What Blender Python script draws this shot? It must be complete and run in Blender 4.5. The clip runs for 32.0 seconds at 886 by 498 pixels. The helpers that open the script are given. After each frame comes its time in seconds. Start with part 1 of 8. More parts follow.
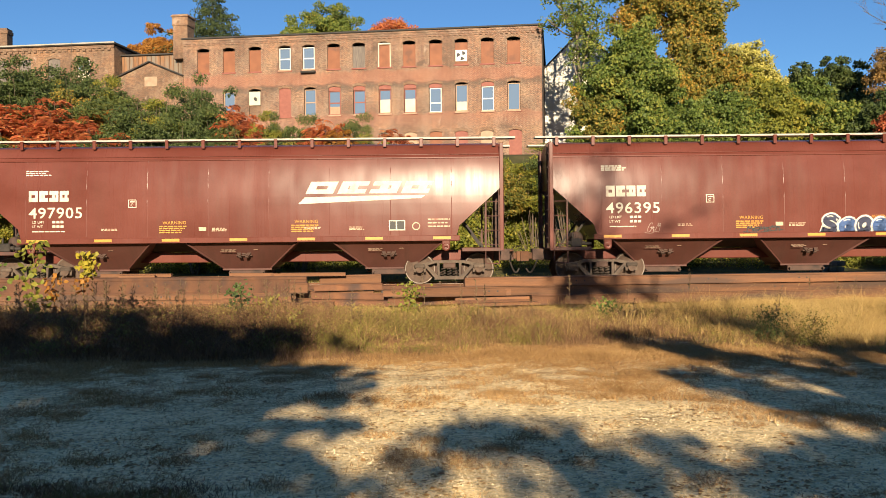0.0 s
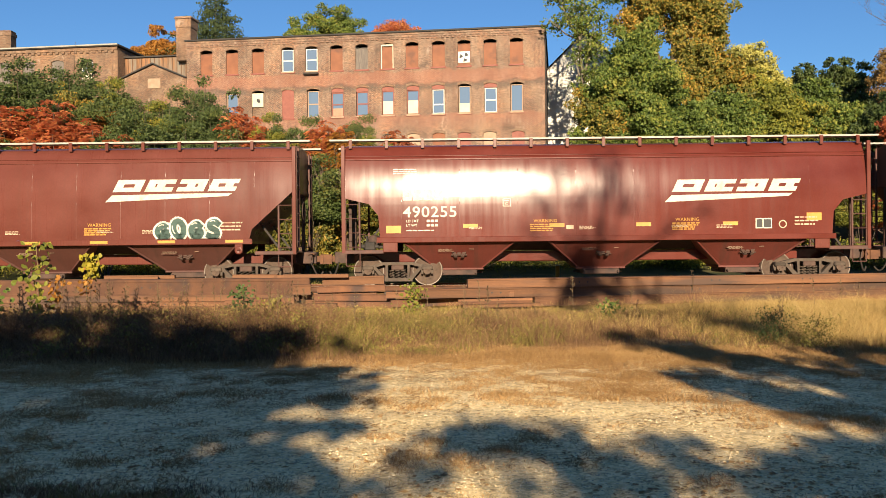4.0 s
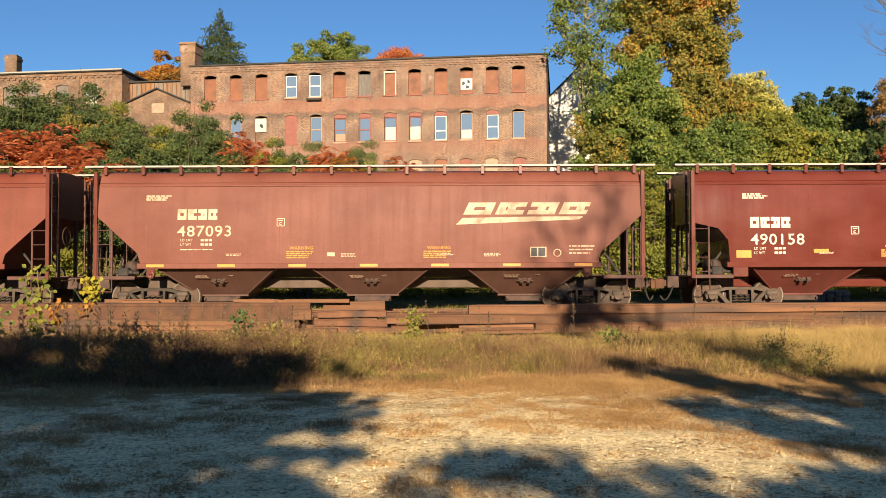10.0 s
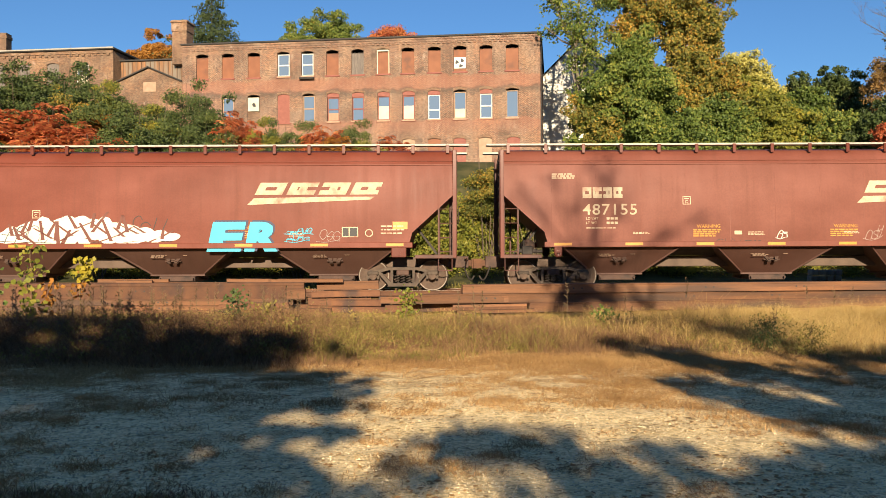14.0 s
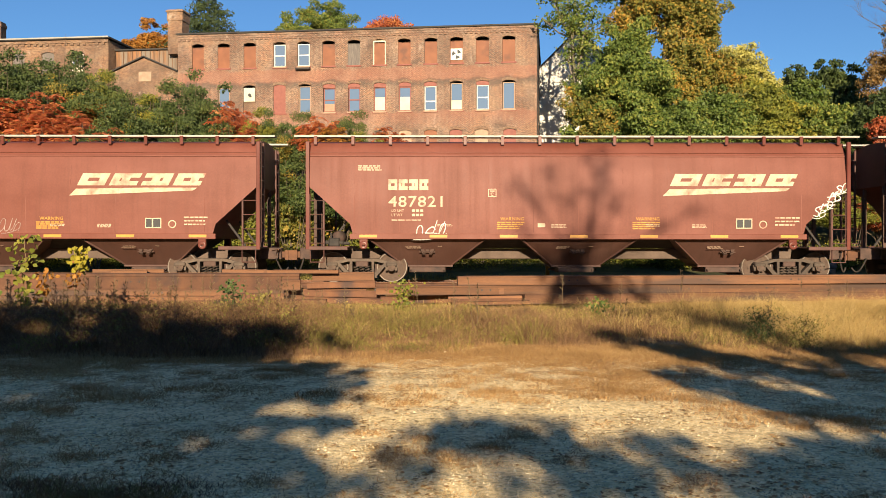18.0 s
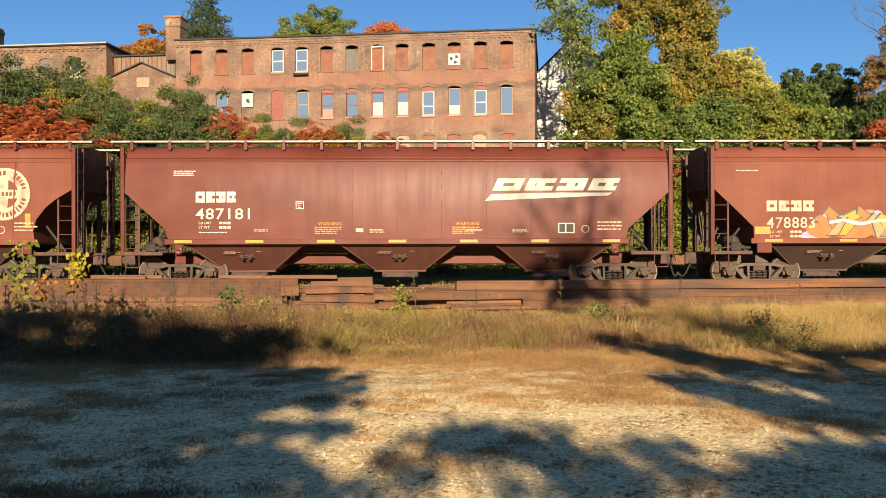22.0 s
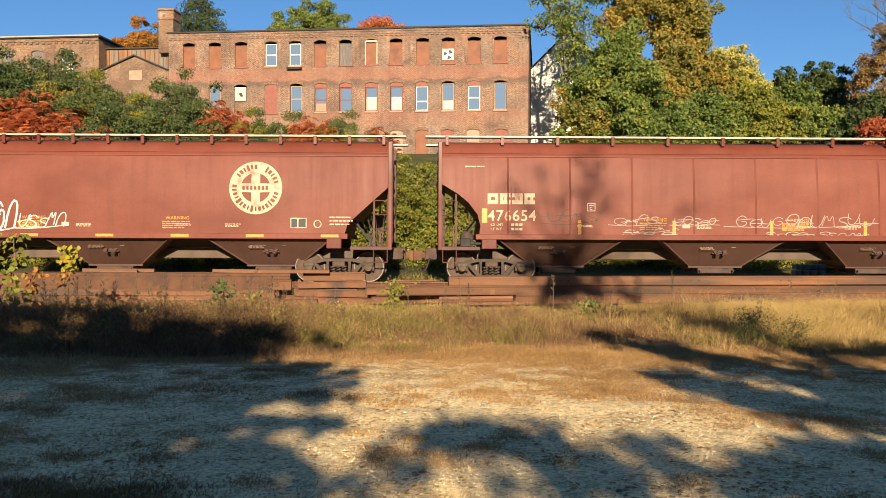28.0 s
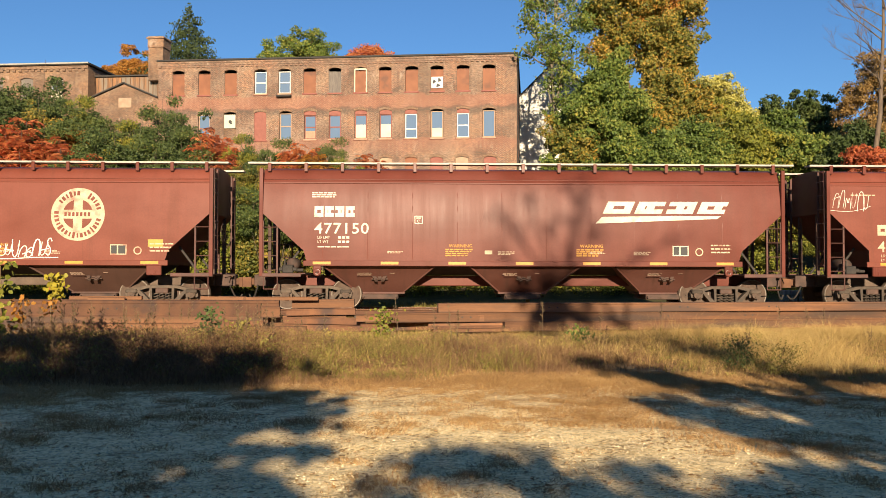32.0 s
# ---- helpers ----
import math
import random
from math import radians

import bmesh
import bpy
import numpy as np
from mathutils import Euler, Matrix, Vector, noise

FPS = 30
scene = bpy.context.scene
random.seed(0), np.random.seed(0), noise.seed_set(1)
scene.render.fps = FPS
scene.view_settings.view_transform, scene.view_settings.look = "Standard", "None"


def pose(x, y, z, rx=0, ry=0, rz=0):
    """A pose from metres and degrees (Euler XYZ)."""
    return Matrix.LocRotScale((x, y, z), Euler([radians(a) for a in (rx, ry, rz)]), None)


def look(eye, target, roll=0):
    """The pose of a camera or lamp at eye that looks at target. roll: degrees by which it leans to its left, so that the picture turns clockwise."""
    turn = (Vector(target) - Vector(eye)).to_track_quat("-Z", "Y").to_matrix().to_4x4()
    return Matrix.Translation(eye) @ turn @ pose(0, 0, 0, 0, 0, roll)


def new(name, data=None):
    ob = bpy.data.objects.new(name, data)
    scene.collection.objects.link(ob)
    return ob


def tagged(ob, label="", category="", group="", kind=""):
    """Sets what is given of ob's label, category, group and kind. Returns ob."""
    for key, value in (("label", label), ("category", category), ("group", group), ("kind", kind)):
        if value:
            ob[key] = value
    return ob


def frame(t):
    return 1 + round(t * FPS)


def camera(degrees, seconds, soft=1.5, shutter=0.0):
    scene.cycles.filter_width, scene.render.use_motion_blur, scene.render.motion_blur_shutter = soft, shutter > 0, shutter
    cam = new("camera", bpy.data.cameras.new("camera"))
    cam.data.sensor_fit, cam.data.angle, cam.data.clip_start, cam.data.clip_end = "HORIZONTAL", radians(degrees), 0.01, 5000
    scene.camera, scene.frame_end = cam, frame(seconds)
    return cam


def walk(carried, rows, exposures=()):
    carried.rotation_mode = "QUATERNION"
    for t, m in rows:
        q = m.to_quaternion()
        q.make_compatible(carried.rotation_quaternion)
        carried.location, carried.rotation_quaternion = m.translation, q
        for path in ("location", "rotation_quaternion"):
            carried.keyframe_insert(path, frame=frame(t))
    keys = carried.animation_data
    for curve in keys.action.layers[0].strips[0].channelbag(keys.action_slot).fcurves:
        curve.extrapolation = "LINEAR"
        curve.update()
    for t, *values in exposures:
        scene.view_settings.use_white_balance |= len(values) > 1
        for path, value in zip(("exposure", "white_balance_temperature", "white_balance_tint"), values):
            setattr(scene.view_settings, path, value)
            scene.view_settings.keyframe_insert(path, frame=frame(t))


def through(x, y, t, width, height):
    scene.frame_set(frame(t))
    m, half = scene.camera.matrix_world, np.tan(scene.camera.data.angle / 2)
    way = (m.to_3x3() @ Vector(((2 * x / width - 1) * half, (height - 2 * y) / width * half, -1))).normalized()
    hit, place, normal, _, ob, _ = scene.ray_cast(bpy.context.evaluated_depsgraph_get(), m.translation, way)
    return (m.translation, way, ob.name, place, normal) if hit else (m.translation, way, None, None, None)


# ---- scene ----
# ---- camera and its small hand-held turns ----
EYE = (0.0, 0.0, 1.55)
cam = camera(53.36, 32.0, soft=0.7)
TURNS = (
    (0.0, 89.731, 0.524, 0.242),
    (0.5, 89.829, 0.417, 0.168),
    (1.0, 90.001, 0.439, 0.161),
    (1.5, 90.111, 0.438, 0.307),
    (2.0, 90.152, 0.521, 0.307),
    (2.5, 90.050, 0.561, 0.255),
    (3.0, 89.913, 0.597, 0.255),
    (3.5, 89.825, 0.649, 0.355),
    (5.5, 89.828, 0.109, 0.686),
    (6.0, 89.616, 0.023, 0.711),
    (6.5, 89.717, 0.013, 0.798),
    (7.0, 89.969, -0.068, 0.806),
    (7.5, 90.264, -0.203, 0.731),
    (8.0, 90.855, -0.225, 0.576),
    (8.5, 91.415, -0.088, 0.480),
    (9.0, 91.380, 0.133, 0.356),
    (9.5, 91.344, 0.215, 0.438),
    (10.0, 91.503, 0.156, 0.505),
    (10.5, 91.643, 0.364, 0.547),
    (11.0, 91.528, 0.363, 0.469),
    (11.5, 91.383, 0.020, 0.231),
    (12.0, 90.899, -0.075, 0.207),
    (12.5, 90.488, -0.062, 0.097),
    (13.0, 90.367, 0.000, -0.000),
    (13.5, 90.327, 0.071, 0.015),
    (14.0, 90.176, 0.209, 0.090),
    (14.5, 90.100, 0.225, 0.210),
    (16.5, 89.970, 0.187, -0.108),
    (17.0, 89.914, 0.113, -0.155),
    (17.5, 89.700, -0.054, -0.205),
    (18.0, 89.629, -0.055, -0.192),
    (18.5, 89.526, -0.003, -0.204),
    (19.0, 89.245, 0.002, -0.380),
    (19.5, 88.988, -0.034, -0.437),
    (20.0, 88.828, -0.069, -0.535),
    (20.5, 88.973, -0.025, -0.621),
    (21.0, 89.620, 0.035, -0.435),
    (21.5, 90.121, 0.125, -0.247),
    (22.0, 89.946, 0.113, -0.299),
    (22.5, 89.536, 0.257, -0.416),
    (23.0, 89.297, 0.271, -0.494),
    (23.5, 89.254, 0.159, -0.556),
    (24.0, 89.161, 0.064, -0.699),
    (24.5, 89.227, 0.143, -0.894),
    (25.0, 89.285, 0.246, -0.905),
    (25.5, 89.240, 0.272, -1.005),
    (27.5, 89.800, -0.204, -0.899),
    (28.0, 89.643, -0.220, -0.767),
    (28.5, 89.544, -0.370, -0.680),
    (29.0, 90.025, -0.537, -0.928),
    (29.5, 90.884, -0.449, -1.045),
    (30.0, 91.227, -0.211, -1.102),
    (30.5, 91.468, -0.034, -1.227),
    (31.0, 91.787, 0.023, -1.477),
    (31.5, 91.646, -0.138, -1.504),
    (32.0, 91.389, -0.133, -1.468),
)
walk(cam, [(t, pose(*EYE, rx, ry, rz)) for t, rx, ry, rz in TURNS], exposures=[(0, 1.14), (10.0, 1.14), (11.2, 1.04), (12.4, 1.04), (13.6, 1.12), (32, 1.12)])

# ---- light: a low clear autumn sun behind the camera ----
SUN_ELEV, SUN_SIDE = radians(15.5), radians(1.5)
sun_way = Vector((math.sin(SUN_SIDE) * math.cos(SUN_ELEV), -math.cos(SUN_SIDE) * math.cos(SUN_ELEV), math.sin(SUN_ELEV)))
sun = new("sun", bpy.data.lights.new("sun", "SUN"))
sun.data.energy, sun.data.angle, sun.data.color = 5.0, radians(0.55), (1.0, 0.815, 0.57)
sun.matrix_world = look(sun_way * 100, (0, 0, 0))
world = bpy.data.worlds.new("sky")
scene.world = world
world.use_nodes = True
sky = world.node_tree.nodes.new("ShaderNodeTexSky")
sky.sky_type, sky.sun_disc = "NISHITA", False
sky.sun_elevation, sky.sun_rotation = SUN_ELEV, math.pi - SUN_SIDE
sky.air_density, sky.dust_density, sky.ozone_density = 1.0, 0.0, 6.5
world.node_tree.links.new(sky.outputs[0], world.node_tree.nodes["Background"].inputs[0])
world.node_tree.nodes["Background"].inputs[1].default_value = 0.056


# ---- materials ----
def ramp_node(nt, stops):
    r = nt.nodes.new("ShaderNodeValToRGB")
    el = r.color_ramp.elements
    while len(el) < len(stops):
        el.new(0.5)
    for e, (p, c) in zip(el, stops):
        e.position, e.color = p, (*c, 1)
    return r


def surface(name, c1, c2, scale=3.0, rough=0.7, bump=0.2, metal=0.0, fine=40.0, stain=None, stain_at=(0.55, 0.7),
            island=0.0, stretch=(1, 1, 1), vary=0.0, spec=0.5, bump_m=0.01, sheen_rough=0.0):
    """Two colours mixed by a broad and a fine noise, an optional third as stains, fine relief."""
    m = bpy.data.materials.new(name)
    m.use_nodes = True
    nt = m.node_tree
    b = nt.nodes["Principled BSDF"]
    co = nt.nodes.new("ShaderNodeTexCoord")
    mp = nt.nodes.new("ShaderNodeMapping")
    mp.inputs["Scale"].default_value = stretch
    nt.links.new(co.outputs["Object"], mp.inputs[0])
    n1, n2 = nt.nodes.new("ShaderNodeTexNoise"), nt.nodes.new("ShaderNodeTexNoise")
    for n, s, d in ((n1, scale, 5), (n2, fine, 3)):
        n.inputs["Scale"].default_value, n.inputs["Detail"].default_value = s, d
        nt.links.new(mp.outputs[0], n.inputs["Vector"])
    mix = nt.nodes.new("ShaderNodeMath")
    mix.operation = "MULTIPLY_ADD"
    nt.links.new(n2.outputs[0], mix.inputs[0])
    mix.inputs[1].default_value = 0.45
    nt.links.new(n1.outputs[0], mix.inputs[2])
    r = ramp_node(nt, [(0.5, c1), (0.95, c2)])
    nt.links.new(mix.outputs[0], r.inputs[0])
    colour = r.outputs[0]
    if stain:
        n3 = nt.nodes.new("ShaderNodeTexNoise")
        n3.inputs["Scale"].default_value, n3.inputs["Detail"].default_value = scale * 0.6, 6
        nt.links.new(mp.outputs[0], n3.inputs["Vector"])
        r3 = ramp_node(nt, [(stain_at[0], (0, 0, 0)), (stain_at[1], (1, 1, 1))])
        nt.links.new(n3.outputs[0], r3.inputs[0])
        mx = nt.nodes.new("ShaderNodeMixRGB")
        nt.links.new(r3.outputs[0], mx.inputs[0])
        nt.links.new(colour, mx.inputs[1])
        mx.inputs[2].default_value = (*stain, 1)
        colour = mx.outputs[0]
    if island or vary:
        hs = nt.nodes.new("ShaderNodeHueSaturation")
        if island:
            src = nt.nodes.new("ShaderNodeNewGeometry").outputs["Random Per Island"]
        else:
            src = nt.nodes.new("ShaderNodeObjectInfo").outputs["Random"]
        mr = nt.nodes.new("ShaderNodeMapRange")
        mr.inputs[3].default_value, mr.inputs[4].default_value = 1 - (island or vary), 1 + (island or vary)
        nt.links.new(src, mr.inputs[0])
        nt.links.new(mr.outputs[0], hs.inputs["Value"])
        nt.links.new(colour, hs.inputs["Color"])
        colour = hs.outputs[0]
    nt.links.new(colour, b.inputs["Base Color"])
    b.inputs["Metallic"].default_value = metal
    b.inputs["Roughness"].default_value = rough
    b.inputs["Specular IOR Level"].default_value = spec
    if sheen_rough:
        mr = nt.nodes.new("ShaderNodeMapRange")
        mr.inputs[3].default_value, mr.inputs[4].default_value = rough - sheen_rough, rough + sheen_rough
        nt.links.new(n1.outputs[0], mr.inputs[0])
        nt.links.new(mr.outputs[0], b.inputs["Roughness"])
    if bump:
        bp = nt.nodes.new("ShaderNodeBump")
        bp.inputs["Strength"].default_value, bp.inputs["Distance"].default_value = bump, bump_m
        nt.links.new(mix.outputs[0], bp.inputs["Height"])
        nt.links.new(bp.outputs[0], b.inputs["Normal"])
    return m


def leaf_mat(name, stops, rough=0.55, through=0.25):
    """Leaves whose colour varies from leaf to leaf, a little light passing through them."""
    m = bpy.data.materials.new(name)
    m.use_nodes = True
    nt = m.node_tree
    b = nt.nodes["Principled BSDF"]
    g = nt.nodes.new("ShaderNodeNewGeometry")
    co = nt.nodes.new("ShaderNodeTexCoord")
    n1 = nt.nodes.new("ShaderNodeTexNoise")
    n1.inputs["Scale"].default_value, n1.inputs["Detail"].default_value = 0.35, 3
    nt.links.new(co.outputs["Object"], n1.inputs["Vector"])
    a = nt.nodes.new("ShaderNodeMath")
    a.operation = "MULTIPLY_ADD"
    nt.links.new(g.outputs["Random Per Island"], a.inputs[0])
    a.inputs[1].default_value = 0.55
    s = nt.nodes.new("ShaderNodeMapRange")
    s.inputs[1].default_value, s.inputs[2].default_value = 0.3, 0.7
    s.inputs[3].default_value, s.inputs[4].default_value = 0.0, 0.45
    nt.links.new(n1.outputs[0], s.inputs[0])
    nt.links.new(s.outputs[0], a.inputs[2])
    r = ramp_node(nt, stops)
    nt.links.new(a.outputs[0], r.inputs[0])
    nt.links.new(r.outputs[0], b.inputs["Base Color"])
    b.inputs["Roughness"].default_value = rough
    b.inputs["Specular IOR Level"].default_value = 0.3
    t = nt.nodes.new("ShaderNodeBsdfTranslucent")
    nt.links.new(r.outputs[0], t.inputs[0])
    mx = nt.nodes.new("ShaderNodeMixShader")
    mx.inputs[0].default_value = through
    nt.links.new(b.outputs[0], mx.inputs[1])
    nt.links.new(t.outputs[0], mx.inputs[2])
    nt.links.new(mx.outputs[0], nt.nodes["Material Output"].inputs[0])
    return m


def plain(name, c, rough=0.6, metal=0.0, vary=0.12):
    return surface(name, tuple(v * (1 - vary) for v in c), tuple(min(1, v * (1 + vary)) for v in c), 4.0, rough, 0.1, metal)


def brick_mat(name, c1, c2, mortar, stain, rough=0.85, bands=False):
    """Brickwork at true size on the local x-z face: every brick its own tone, mortar washed out in patches, soot and rebuilt courses."""
    m = bpy.data.materials.new(name)
    m.use_nodes = True
    nt = m.node_tree
    b = nt.nodes["Principled BSDF"]
    co = nt.nodes.new("ShaderNodeTexCoord")
    sep, com = nt.nodes.new("ShaderNodeSeparateXYZ"), nt.nodes.new("ShaderNodeCombineXYZ")
    nt.links.new(co.outputs["Object"], sep.inputs[0])
    add = nt.nodes.new("ShaderNodeMath")
    nt.links.new(sep.outputs[0], add.inputs[0])
    nt.links.new(sep.outputs[1], add.inputs[1])
    nt.links.new(add.outputs[0], com.inputs[0])
    nt.links.new(sep.outputs[2], com.inputs[1])
    bk = nt.nodes.new("ShaderNodeTexBrick")
    nt.links.new(com.outputs[0], bk.inputs["Vector"])
    for k, v in (("Scale", 1.0), ("Mortar Size", 0.016), ("Mortar Smooth", 0.3), ("Bias", 0.0), ("Brick Width", 0.21), ("Row Height", 0.078)):
        bk.inputs[k].default_value = v
    for k, v in (("Color1", c1), ("Color2", c2), ("Mortar", mortar)):
        bk.inputs[k].default_value = (*v, 1)

    def nz(scale, detail, rg=0.5, stretch=(1, 1, 1)):
        mp = nt.nodes.new("ShaderNodeMapping")
        mp.inputs["Scale"].default_value = stretch
        nt.links.new(co.outputs["Object"], mp.inputs[0])
        n = nt.nodes.new("ShaderNodeTexNoise")
        n.inputs["Scale"].default_value, n.inputs["Detail"].default_value, n.inputs["Roughness"].default_value = scale, detail, rg
        nt.links.new(mp.outputs[0], n.inputs["Vector"])
        return n.outputs[0]

    def over(colour, fac, c, mode="MIX"):
        mx = nt.nodes.new("ShaderNodeMixRGB")
        mx.blend_type = mode
        if isinstance(fac, float):
            mx.inputs[0].default_value = fac
        else:
            nt.links.new(fac, mx.inputs[0])
        nt.links.new(colour, mx.inputs[1])
        if isinstance(c, tuple):
            mx.inputs[2].default_value = (*c, 1)
        else:
            nt.links.new(c, mx.inputs[2])
        return mx.outputs[0]

    def ramp(src, stops):
        r = ramp_node(nt, stops)
        nt.links.new(src, r.inputs[0])
        return r.outputs[0]

    broad = ramp(nz(0.35, 8), [(0.40, (0.74, 0.72, 0.70)), (0.5, (1, 1, 1)), (0.62, (1.22, 1.14, 1.02))])
    c = over(bk.outputs[0], 1.0, broad, "MULTIPLY")
    # stains that run along the courses
    c = over(c, ramp(nz(5.5, 4, 0.7, (1, 1, 2.2)), [(0.43, (0.6, 0.6, 0.6)), (0.55, (0, 0, 0))]), stain)
    c = over(c, ramp(nz(0.9, 9, 0.7), [(0.54, (0, 0, 0)), (0.66, (0.7, 0.7, 0.7))]), stain)
    c = over(c, ramp(nz(1.3, 8, 0.75, (1, 1, 0.7)), [(0.575, (0, 0, 0)), (0.67, (0.6, 0.6, 0.6))]), (0.44, 0.345, 0.270))
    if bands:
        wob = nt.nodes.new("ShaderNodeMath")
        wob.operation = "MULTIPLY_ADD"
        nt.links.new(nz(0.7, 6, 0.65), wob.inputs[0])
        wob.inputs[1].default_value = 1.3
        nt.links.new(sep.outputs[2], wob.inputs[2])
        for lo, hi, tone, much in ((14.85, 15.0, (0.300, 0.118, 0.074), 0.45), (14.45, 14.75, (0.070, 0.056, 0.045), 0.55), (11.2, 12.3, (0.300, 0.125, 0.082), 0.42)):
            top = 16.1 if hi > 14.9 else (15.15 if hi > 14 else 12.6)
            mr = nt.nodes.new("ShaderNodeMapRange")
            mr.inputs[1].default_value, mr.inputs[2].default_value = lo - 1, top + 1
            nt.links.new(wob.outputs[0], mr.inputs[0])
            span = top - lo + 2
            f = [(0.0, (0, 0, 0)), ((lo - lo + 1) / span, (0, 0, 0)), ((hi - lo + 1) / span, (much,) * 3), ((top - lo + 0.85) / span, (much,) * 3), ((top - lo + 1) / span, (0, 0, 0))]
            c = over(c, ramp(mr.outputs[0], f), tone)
    nt.links.new(c, b.inputs["Base Color"])
    b.inputs["Roughness"].default_value = rough
    bp = nt.nodes.new("ShaderNodeBump")
    bp.inputs["Strength"].default_value, bp.inputs["Distance"].default_value = 0.8, 0.02
    nt.links.new(bk.outputs["Fac"], bp.inputs["Height"])
    bp.invert = True
    nt.links.new(bp.outputs[0], b.inputs["Normal"])
    return m


def paint(name, c, rough, dirt, dent=0.5, streak=0.5, spec=0.4):
    """Rail-car paint: faded patches, vertical dirt streaks, broad shallow dents."""
    m = bpy.data.materials.new(name)
    m.use_nodes = True
    nt = m.node_tree
    b = nt.nodes["Principled BSDF"]
    co = nt.nodes.new("ShaderNodeTexCoord")
    oi = nt.nodes.new("ShaderNodeObjectInfo")
    off = nt.nodes.new("ShaderNodeVectorMath")
    off.operation = "MULTIPLY_ADD"
    nt.links.new(oi.outputs["Random"], off.inputs[0])
    off.inputs[1].default_value = (37, 11, 0)
    nt.links.new(co.outputs["Object"], off.inputs[2])

    def noise_at(stretch, scale, detail, rg=0.5):
        mp = nt.nodes.new("ShaderNodeMapping")
        mp.inputs["Scale"].default_value = stretch
        nt.links.new(off.outputs[0], mp.inputs[0])
        n = nt.nodes.new("ShaderNodeTexNoise")
        n.inputs["Scale"].default_value, n.inputs["Detail"].default_value, n.inputs["Roughness"].default_value = scale, detail, rg
        nt.links.new(mp.outputs[0], n.inputs["Vector"])
        return n.outputs[0]

    fade, streaks, grain = noise_at((1, 1, 1.6), 0.55, 5), noise_at((4.5, 1, 0.22), 1.0, 7, 0.65), noise_at((1, 1, 1), 22, 4)
    r = ramp_node(nt, [(0.3, tuple(v * 0.86 for v in c)), (0.7, tuple(min(1, v * 1.14 + 0.012) for v in c))])
    nt.links.new(fade, r.inputs[0])
    r2 = ramp_node(nt, [(0.5, (0, 0, 0)), (0.75, (streak, streak, streak))])
    nt.links.new(streaks, r2.inputs[0])
    mx = nt.nodes.new("ShaderNodeMixRGB")
    nt.links.new(r2.outputs[0], mx.inputs[0])
    nt.links.new(r.outputs[0], mx.inputs[1])
    mx.inputs[2].default_value = (*dirt, 1)
    r3 = ramp_node(nt, [(0.35, (0.95, 0.95, 0.95)), (0.65, (1.04, 1.04, 1.04))])
    nt.links.new(grain, r3.inputs[0])
    mu = nt.nodes.new("ShaderNodeMixRGB")
    mu.blend_type, mu.inputs[0].default_value = "MULTIPLY", 1.0
    nt.links.new(mx.outputs[0], mu.inputs[1])
    nt.links.new(r3.outputs[0], mu.inputs[2])
    nt.links.new(mu.outputs[0], b.inputs["Base Color"])
    mr = nt.nodes.new("ShaderNodeMapRange")
    mr.inputs[3].default_value, mr.inputs[4].default_value = rough - 0.08, rough + 0.12
    nt.links.new(streaks, mr.inputs[0])
    nt.links.new(mr.outputs[0], b.inputs["Roughness"])
    bp = nt.nodes.new("ShaderNodeBump")
    b.inputs["Specular IOR Level"].default_value = spec
    bp.inputs["Strength"].default_value, bp.inputs["Distance"].default_value = dent, 0.05
    nt.links.new(noise_at((1.1, 1, 0.5), 1.1, 1), bp.inputs["Height"])
    nt.links.new(bp.outputs[0], b.inputs["Normal"])
    return m


DIRT = (0.086, 0.033, 0.020)
PAINTS = {
    "gloss": paint("deep red gloss paint", (0.102, 0.019, 0.012), 0.18, (0.073, 0.020, 0.013), 0.26, 0.25, 0.26),
    "semi": paint("oxide red paint", (0.108, 0.028, 0.019), 0.27, DIRT, 0.40, 0.30, 0.16),
    "sheen": paint("dusty oxide red paint", (0.112, 0.027, 0.017), 0.38, DIRT, 0.34, 0.30, 0.13),
    "matt": paint("faded oxide red paint", (0.142, 0.034, 0.019), 0.50, DIRT, 0.2, 0.35, 0.2),
    "dull": paint("dull oxide red paint", (0.147, 0.044, 0.028), 0.52, DIRT, 0.2, 0.32, 0.2),
    "brown": paint("weathered red-brown paint", (0.150, 0.042, 0.022), 0.60, (0.086, 0.035, 0.021), 0.10, 0.38, 0.2),
}
RUST = surface("rust", (0.066, 0.029, 0.017), (0.145, 0.062, 0.028), 2.5, 0.85, 0.5, fine=60, stain=(0.053, 0.030, 0.023), vary=0.25)
RAIL_TOP = surface("polished rail", (0.277, 0.238, 0.198), (0.396, 0.363, 0.330), 8, 0.3, 0.05, 0.9)
TREAD = surface("worn wheel steel", (0.085, 0.064, 0.049), (0.165, 0.132, 0.104), 8, 0.5, 0.05, 0.2)
WHEEL = surface("brown wheel steel", (0.048, 0.029, 0.020), (0.096, 0.060, 0.041), 5, 0.8, 0.3)
DUSTY = surface("dusty sill paint", (0.065, 0.042, 0.030), (0.115, 0.078, 0.057), 2.5, 0.8, 0.2, stain=(0.06, 0.035, 0.025))
TRUCKM = surface("dusty cast steel", (0.038, 0.028, 0.022), (0.088, 0.064, 0.047), 4, 0.85, 0.35, vary=0.45)
UNDER = surface("dirty underframe", (0.036, 0.021, 0.017), (0.092, 0.050, 0.036), 3, 0.8, 0.3, stain=(0.020, 0.015, 0.013))
GRIME = surface("grimy red-brown steel", (0.048, 0.017, 0.012), (0.092, 0.030, 0.020), 3, 0.65, 0.25, stain=(0.030, 0.020, 0.016))
